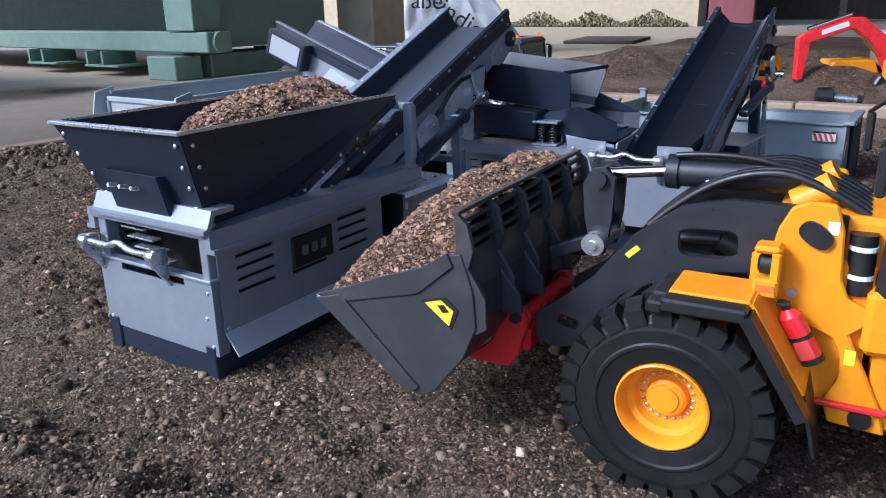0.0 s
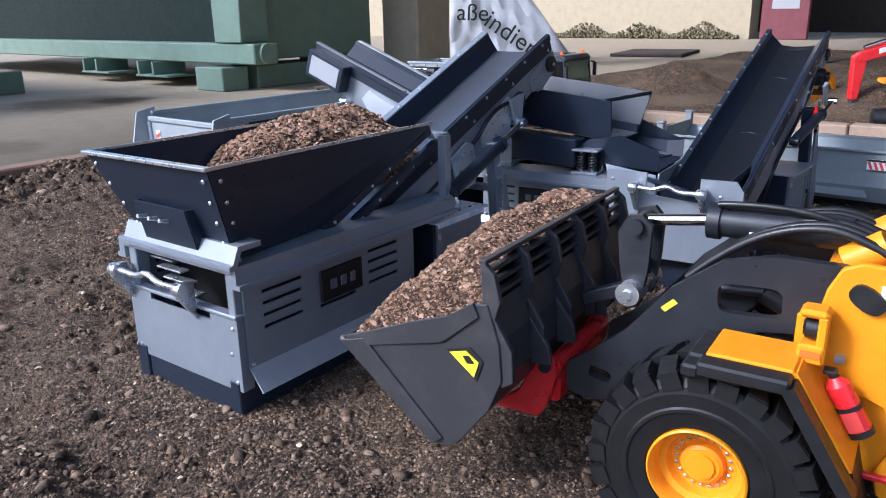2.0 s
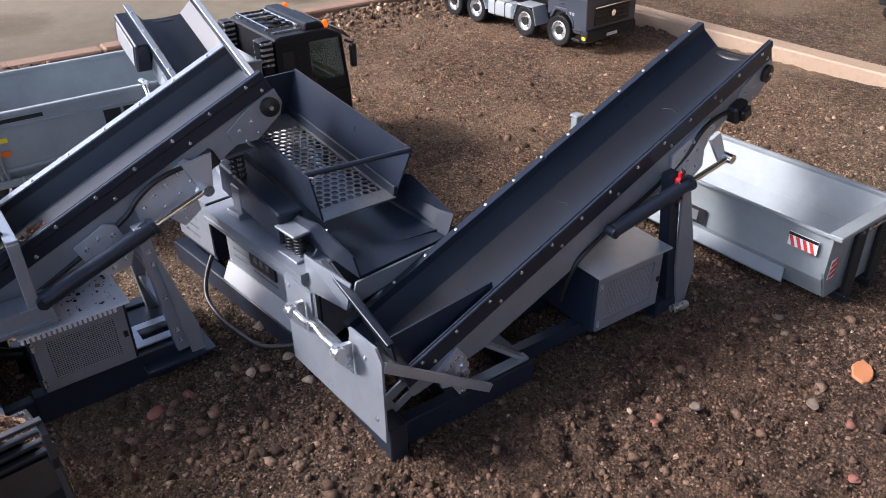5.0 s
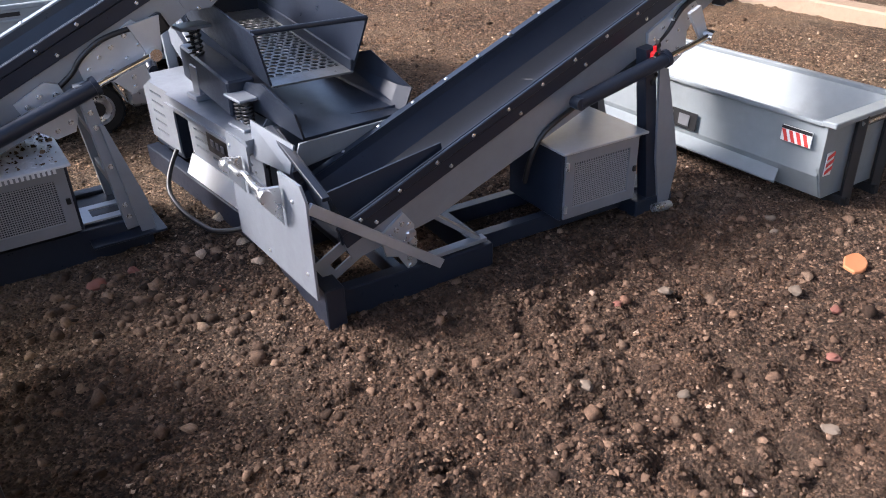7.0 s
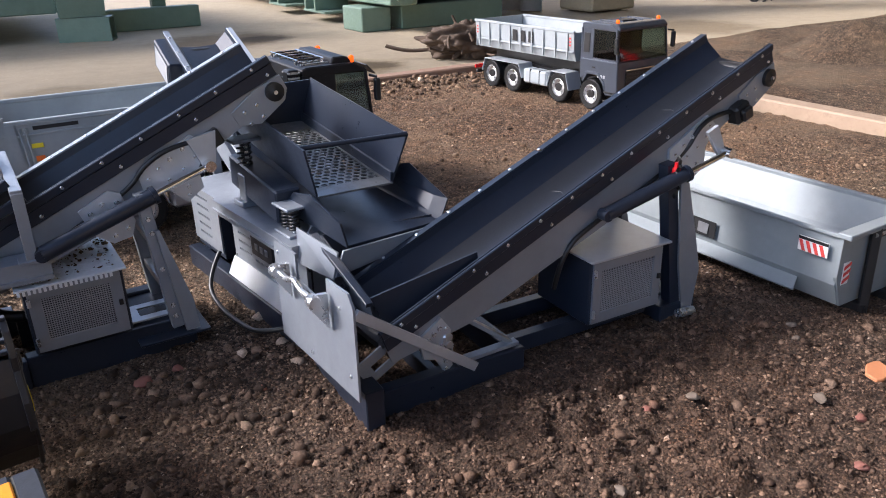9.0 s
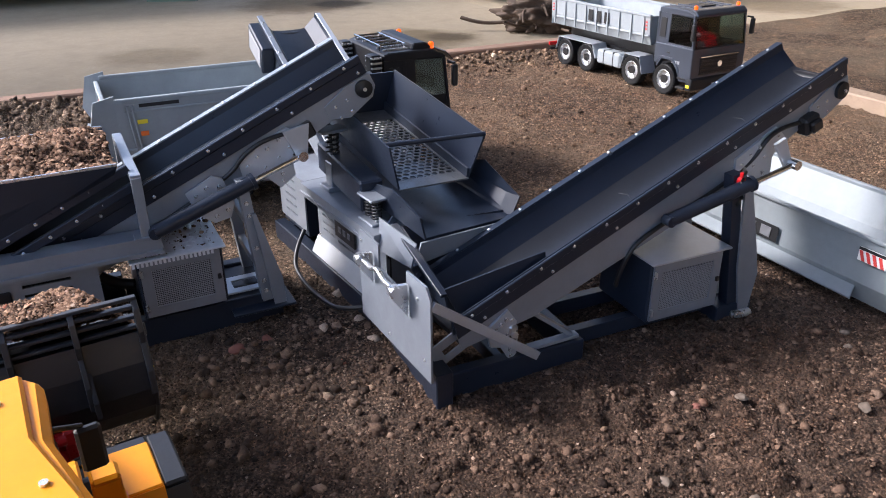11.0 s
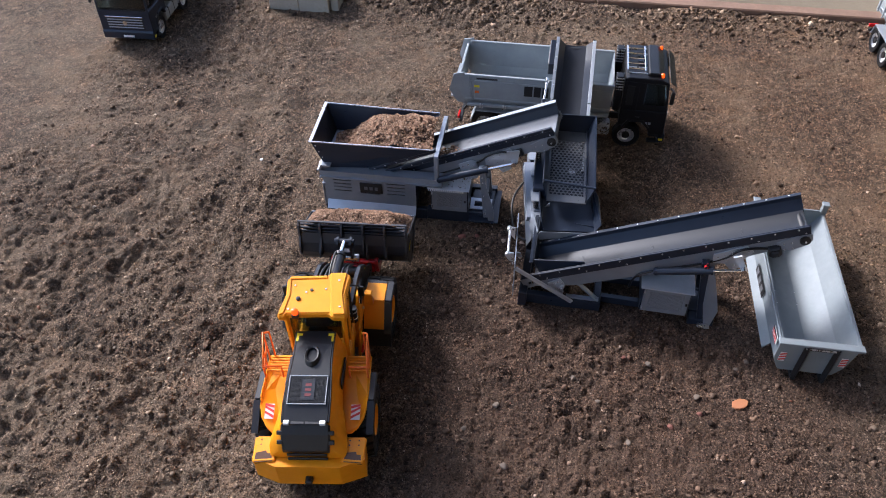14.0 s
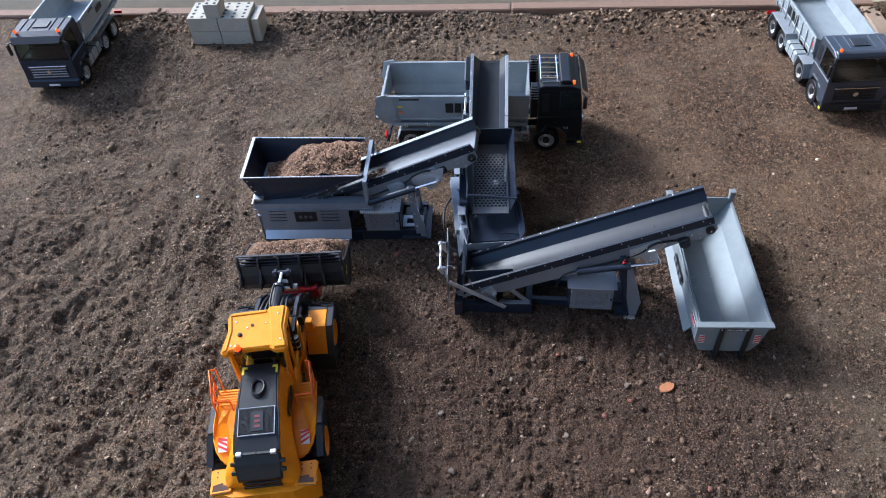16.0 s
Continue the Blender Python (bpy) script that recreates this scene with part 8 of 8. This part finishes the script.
part("end_wall", box(0.22, 1.06, -0.10, -0.02, 0.14, 0.97, 0.006), M_GREEN, cont, "green end wall")
part("bearing_plate", lathe([(0.050, 0), (0.050, 0.04)], "y", 20), M_GREEN, cont).matrix_basis = pose(0.125, -0.29, 0.180)
for x in (-0.02, 0.20):
    part("timber_block", box(x, x + (0.16 if x < 0 else 0.62), -0.10, 0.12, 0.0, 0.115, 0.005), M_GREEN, cont, "green square foot beam")
for y in (0.52, 1.10):
    part("fork_pocket", join(box(0.0, 0.20, y, y + 0.02, 0.06, 0.129, 0.002), box(0.0, 0.20, y + 0.14, y + 0.16, 0.06, 0.129, 0.002), box(0.0, 0.20, y - 0.12, y + 0.18, 0.048, 0.06, 0.002)), M_GREEN, cont, "open fork pocket")
part("prop", box(0.62, 0.68, 0.0, 0.05, 0.0, 0.13, 0.003), M_GREEN, cont)

cont2 = thing("roll_off_container", pose(1.05, 3.43, FLOOR_Z - 0.01) @ Matrix.Scale(0.9, 4), "pale green steel container with a sloping end", "container", "green containers")
part("body", box(-3.2, 0.0, 0.05, 1.8, 0.13, 0.97, 0.006), M_GREEN, cont2, "green container wall")
part("gusset", prism([(0.0, 0.112), (0.20, 0.112), (0.26, 0.95), (-0.04, 0.95)], 0.06, "y", -0.012), M_GREEN, cont2, "sloping green end plate")
part("foot_tube", moved(join(box(0.0, 0.24, 0.0, 0.008, 0.0, 0.11, 0), box(0.0, 0.24, 0.097, 0.105, 0.0, 0.11, 0), box(0.0, 0.24, 0.008, 0.097, 0.0, 0.008, 0), box(0.0, 0.24, 0.008, 0.097, 0.102, 0.11, 0)), pose(-0.02, 0.02, 0.0, 0, 0, -22)), M_GREEN, cont2, "open square foot tube")
part("cross_beam", box(0.18, 0.72, 0.28, 0.36, 0.0, 0.11, 0.004), M_GREEN, cont2, "green cross beam")
part("rear_post", box(0.50, 0.57, 0.37, 0.44, 0.0, 0.95, 0.004), M_GREEN, cont2)

# building parts
solid("pillar", prism([(3.42, 2.78), (3.72, 2.78), (3.72, 3.04), (3.42, 3.04)], 2.6, "z", FLOOR_Z, 0.01), M_WALL, "beige rendered pillar of the hall", "pillar", kind="structure")
M_SHEET = worn("white_sheet", (0.62, 0.63, 0.66), 0.6, dust=0.15, grain=150)
sheet_bm = bmesh.new()
cols = []
for i in range(13):
    x = 3.32 - 0.018 * i * 0.3 + 0.02 * math.sin(i * 1.1)
    y = 3.06 + 0.022 * i
    cols.append([sheet_bm.verts.new((x + 0.012 * math.sin(k * 1.3 + i), y, FLOOR_Z - 0.012 + 2.45 * k / 8)) for k in range(9)])
for a, b in zip(cols, cols[1:]):
    for k in range(8):
        sheet_bm.faces.new((a[k], b[k], b[k + 1], a[k + 1]))
solid_ob = solid("plastic_sheet", sheet_bm, M_SHEET, "white plastic sheet hanging beside the pillar", "sheet", smooth=True)
sm = solid_ob.modifiers.new("thick", "SOLIDIFY")
sm.thickness = 0.004

# banner with lettering
BAN = look((4.55, 2.66, 0.30), (0.2, 0.0, 0.30)) @ pose(0, 0, 0, 0, 180, 0)
ban = thing("banner", BAN, "crumpled white banner with black lettering hanging askew", "banner")
bmb = bmesh.new()
NX, NY = 18, 14
gv = []
for i in range(NX + 1):
    col = []
    for j in range(NY + 1):
        v = 0.75 * j / NY
        right = 0.20 - 0.75 * v
        low = -0.31 + 0.05 * abs(i / NX - 0.35)
        u = -0.60 + (right + 0.60) * i / NX
        col.append(bmb.verts.new((u, low + v, 0.018 * math.sin(i * 0.9 + j * 0.6) + 0.010 * math.sin(i * 2.1 - j * 1.3))))
    gv.append(col)
for i in range(NX):
    for j in range(NY):
        bmb.faces.new((gv[i][j], gv[i + 1][j], gv[i + 1][j + 1], gv[i][j + 1]))
cl = part("cloth", bmb, M_SHEET, ban, smooth=True)
cl.modifiers.new("thick", "SOLIDIFY").thickness = 0.004


def lettering(text, x, y, size, turn, parent):
    cu = bpy.data.curves.new("lettering", "FONT")
    cu.body, cu.size, cu.extrude = text, size, 0.001
    tmp = bpy.data.objects.new("tmp", cu)
    me = bpy.data.meshes.new_from_object(tmp)
    bpy.data.objects.remove(tmp)
    bpy.data.curves.remove(cu)
    me.materials.clear()
    me.materials.append(M_BLACKMARK)
    ob = new("lettering", me)
    ob.parent = parent
    ob.matrix_basis = pose(x, y, 0.036, 0, 0, turn)
    return ob


lettering("aße", -0.555, -0.035, 0.15, -3, ban)
lettering("indienst", -0.385, -0.065, 0.165, -34, ban)

WX = 8.5
M_DOOR = worn("maroon_paint", (0.16, 0.035, 0.045), 0.5, dust=0.15, grain=60)
# dark tone for the gateway's painted shade, the frame and the mats
M_DARK = worn("shade_and_dark_parts", (0.035, 0.026, 0.022), 0.8, dust=0.2, grain=30)
solid("wall_east", box(WX, WX + 0.3, 2.50, 14.0, FLOOR_Z - 0.05, 5.0, 0), M_WALL, "yellow rendered wall with mouldy foot", "wall", kind="structure")
solid("wall_east", box(WX + 0.003, WX + 0.303, -9.0, -0.6, FLOOR_Z - 0.05, 5.0, 0), M_WALL, "yellow rendered wall with mouldy foot", "wall", kind="structure")
solid("wall_east", box(WX + 0.002, WX + 0.302, -0.6, 2.50, 2.2, 5.0, 0), M_WALL, "yellow rendered wall over the gateway", "wall", kind="structure")
door = thing("door_1", pose(WX - 0.03, 1.93, FLOOR_Z - 0.01), "maroon painted door leaf at the gateway", "door", kind="structure")
part("leaf", box(0, 0.06, 0.0, 0.46, 0.0, 2.2, 0.01), M_DOOR, door)
part("window", box(-0.005, 0.0, 0.10, 0.36, 0.30, 1.9, 0), M_GREYMARK, door, "dull grey pane")
# added wall; the gateway opening's shade is put into its colour
solid("wall_back_room", box(WX + 2.0, WX + 2.1, -2.0, 4.0, FLOOR_Z, 3.0, 0), M_DARK, "added wall with the gateway's shade in its dark colour", "wall", kind="structure")
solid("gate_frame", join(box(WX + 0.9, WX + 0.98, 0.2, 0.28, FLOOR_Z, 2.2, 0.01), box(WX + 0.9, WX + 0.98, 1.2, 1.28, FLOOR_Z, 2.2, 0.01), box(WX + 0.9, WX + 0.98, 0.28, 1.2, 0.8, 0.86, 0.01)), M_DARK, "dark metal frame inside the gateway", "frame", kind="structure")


# the hall's roof, open towards the light, and an added wall blocking southern light
M_ROOF = worn("roof_boards", (0.13, 0.132, 0.135), 0.85, dust=0.4, grain=40)
solid("ceiling", box(0.3, 8.5, -5.0, 3.3, 3.2, 3.3, 0), M_ROOF, "grey boarded underside of the hall roof", "ceiling", kind="structure")
solid("wall_south", box(0.3, 8.5, -5.2, -5.003, FLOOR_Z - 0.05, 3.2, 0), M_WALL, "unseen yellow wall added to block light from the south", "wall", kind="structure")


# mould and plants at the wall's foot
def tuft_spread(rng, n):
    y = 2.6 + 2.6 * rng.random(n)
    return WX - 0.02 - 0.10 * rng.random(n) ** 2, y, FLOOR_Z + 0.16 * rng.random(n) ** 2.2 * (0.6 + 0.4 * np.sin(y * 9))


M_MOSS = varied("moss", [(0.0, (0.12, 0.11, 0.06)), (0.6, (0.19, 0.17, 0.10)), (1.0, (0.28, 0.24, 0.15))], island=True)
rubble("moss_tufts", 1500, tuft_spread, lambda g, n: 0.006 + 0.012 * g.random(n), M_MOSS, "dry moss and weeds at the wall's foot", 41, flat=1.1)


# root stump lying outside the boards
def root_stump():
    t = thing("root_stump", pose(2.18, 2.02, FLOOR_Z - 0.008, 0, 0, -20) @ Matrix.Diagonal((0.80, 0.80, 0.64, 1.0)), "dark weathered tree root lying on the concrete", "root")
    bark = worn("root_bark", (0.075, 0.048, 0.030), 0.9, dust=0.5, grain=120)
    bm = bmesh.new()
    bmesh.ops.create_icosphere(bm, subdivisions=5, radius=1.0)
    for v in bm.verts:
        ridge = abs(noise.noise(v.co * 3.2)) + 0.5 * abs(noise.noise(v.co * 7.5))
        d = 0.80 + 0.45 * noise.noise(v.co * 1.5) + 0.55 * ridge + 0.08 * noise.noise(v.co * 19)
        v.co = Vector((v.co.x * d * 0.17, v.co.y * d * 0.12, max(0.0, v.co.z * d * 0.10 + 0.075)))
    me = mesh_of(bm, "stump", bark)
    me.shade_smooth()
    ob = new("stump", me)
    ob.parent = t
    rng = random.Random(5)
    for k in range(18):
        a = rng.uniform(0, 6.28)
        r0, up = rng.uniform(0.08, 0.13), rng.uniform(0.03, 0.15)
        run = rng.uniform(0.06, 0.16)
        x, y = r0 * math.cos(a), r0 * 0.75 * math.sin(a)
        pts = [(x, y, up), (x + run * 0.4 * math.cos(a), y + run * 0.4 * math.sin(a), up + rng.uniform(-0.01, 0.03)), (x + run * math.cos(a + rng.uniform(-0.6, 0.6)), y + run * math.sin(a), max(0.012, up + rng.uniform(-0.05, 0.05)))]
        wire("root", pts, rng.uniform(0.003, 0.007), bark, t)
    wire("root", [(-0.12, 0.02, 0.05), (-0.22, 0.04, 0.035), (-0.31, 0.03, 0.05), (-0.36, 0.05, 0.07)], 0.010, bark, t)
    wire("root", [(-0.02, 0.05, 0.12), (-0.05, 0.07, 0.17), (-0.06, 0.08, 0.21)], 0.006, bark, t)


root_stump()

# yellow compact track loader model
ctl = thing("track_loader", pose(2.745, 0.660, FLOOR_Z + 0.010, 0, 0, -24) @ Matrix.Diagonal((0.88, 0.88, 0.78, 1.0)), "small yellow model track loader on the soil", "loader")
for s in (-1, 1):
    part("track", prism([(-0.105, 0.020), (-0.085, 0.0), (0.075, 0.0), (0.105, 0.022), (0.095, 0.050), (0.030, 0.070), (-0.060, 0.070), (-0.105, 0.045)], 0.034, "y", s * 0.062 - 0.017, 0.004), M_BLACK, ctl, "black rubber track")
    part("track_frame", prism([(-0.080, 0.022), (-0.070, 0.012), (0.070, 0.012), (0.085, 0.024), (0.075, 0.044), (-0.075, 0.052)], 0.004, "y", s * 0.081 - 0.002, 0.001), M_YELLOW, ctl)
    for x in (-0.06, -0.02, 0.02, 0.06):
        part("track_roller", rod((x, s * 0.078, 0.022), (x, s * 0.086, 0.022), 0.010, 14), M_YELLOW, ctl)
    part("lift_arm", prism([(-0.130, 0.150), (-0.110, 0.165), (0.060, 0.160), (0.120, 0.120), (0.150, 0.060), (0.135, 0.055), (0.100, 0.105), (0.050, 0.135), (-0.100, 0.140)], 0.014, "y", s * 0.070 - 0.007, 0.002), M_YELLOW, ctl, "yellow lift arm")
part("body", join(box(-0.120, 0.080, -0.050, 0.050, 0.045, 0.120, 0.006), box(-0.120, -0.040, -0.052, 0.052, 0.110, 0.155, 0.006)), M_YELLOW, ctl, "yellow body")
part("side_vent", box(-0.050, 0.040, -0.0625, -0.0505, 0.092, 0.132, 0.001), M_BLACK, ctl)
part("cab", join(prism([(-0.030, 0.115), (-0.010, 0.186), (0.040, 0.186), (0.048, 0.115)], 0.080, "y", -0.040, 0.004)), M_BLACK, ctl, "black cab cage")
part("bucket", prism([(0.140, 0.075), (0.135, 0.030), (0.155, 0.004), (0.215, 0.010), (0.160, 0.020), (0.155, 0.070)], 0.18, "y", -0.09, 0.001), M_BLACK, ctl, "black bucket")
part("counterweight", box(-0.145, -0.120, -0.060, 0.060, 0.060, 0.130, 0.004), M_BLACK, ctl)

# red excavator model on the heap
exm = thing("excavator", pose(2.86, 0.225, -0.010, 0, 0, 123) @ Matrix.Scale(0.92, 4), "red and yellow model excavator on a soil heap", "excavator")
part("boom", prism([(-0.02, 0.10), (0.05, 0.20), (0.13, 0.262), (0.17, 0.262), (0.33, 0.208), (0.325, 0.176), (0.16, 0.225), (0.10, 0.18), (0.03, 0.08)], 0.034, "y", -0.017, 0.003), M_RED, exm, "red boom")
part("boom_panel", prism([(0.185, 0.250), (0.270, 0.222), (0.268, 0.206), (0.180, 0.234)], 0.0364, "y", -0.0182), M_WHITEMARK, exm, "pale panel on the boom")
part("dipper", prism([(0.315, 0.215), (0.342, 0.198), (0.338, 0.062), (0.316, 0.046), (0.300, 0.180)], 0.030, "y", -0.015, 0.003), M_RED, exm, "red dipper arm")
part("bucket", prism([(0.318, 0.064), (0.340, 0.058), (0.348, 0.034), (0.312, 0.020), (0.285, 0.030), (0.306, 0.042)], 0.06, "y", -0.030, 0.002), M_BLACK, exm, "black bucket")
part("upper_body", prism([(0.03, 0.070), (0.20, 0.066), (0.205, 0.100), (0.19, 0.118), (0.05, 0.120)], 0.12, "y", -0.15, 0.006), M_YELLOW, exm, "yellow lower guard")
part("cab", box(-0.06, 0.05, -0.085, -0.012, 0.10, 0.215, 0.010), M_GREYMARK, exm, "pale grey cab")
part("cab_window", box(-0.045, 0.040, -0.088, -0.010, 0.150, 0.200, 0.004), M_BLACK, exm)
part("ram", rod((0.02, 0.0, 0.09), (0.12, 0.0, 0.20), 0.009, 12), M_CHROME, exm, smooth=True)
part("ram", rod((0.17, 0.0, 0.272), (0.31, 0.0, 0.226), 0.007, 12), M_CHROME, exm, smooth=True)
for s in (-1, 1):
    part("track", prism([(-0.13, 0.045), (-0.11, 0.015), (0.08, 0.015), (0.11, 0.045), (0.09, 0.080), (-0.11, 0.080)], 0.045, "y", s * 0.065 - 0.0225, 0.006), M_BLACK, exm, "black crawler track")
heap("soil_heap", 2.98, 0.10, 0.42, 0.36, 0.10, FLOOR_Z, M_SOIL, "low heap of loose brown soil", 7)

# roller brush lying on the board
rl = thing("roller_brush", pose(2.400, 0.345, 0.030, 0, 0, -70), "black roller brush with a bright metal tube", "brush")
part("brush", lathe([(0.012, -0.03), (0.026, -0.026), (0.027, 0.010), (0.014, 0.016)], "x", 20), M_BLACK, rl, smooth=True)
part("tube", rod((0.014, 0, -0.002), (0.075, 0, -0.008), 0.012, 16), M_STEEL, rl, "bright metal tube", smooth=True)
part("cap", rod((0.075, 0, -0.008), (0.090, 0, -0.0095), 0.014, 16), M_BLACK, rl, smooth=True)

# dark flat mats lying far off on the concrete
for x, y, sx, sy, a in ((5.6, 2.3, 0.7, 0.5, 10), (5.2, 1.2, 0.9, 0.5, -8)):
    solid("rubber_mat", box(-sx / 2, sx / 2, -sy / 2, sy / 2, 0, 0.02, 0.004), M_DARK, "dark flat mat lying on the yard floor", "mat", pose(x, y, FLOOR_Z - 0.008, 0, 0, a), group="mats in the yard")
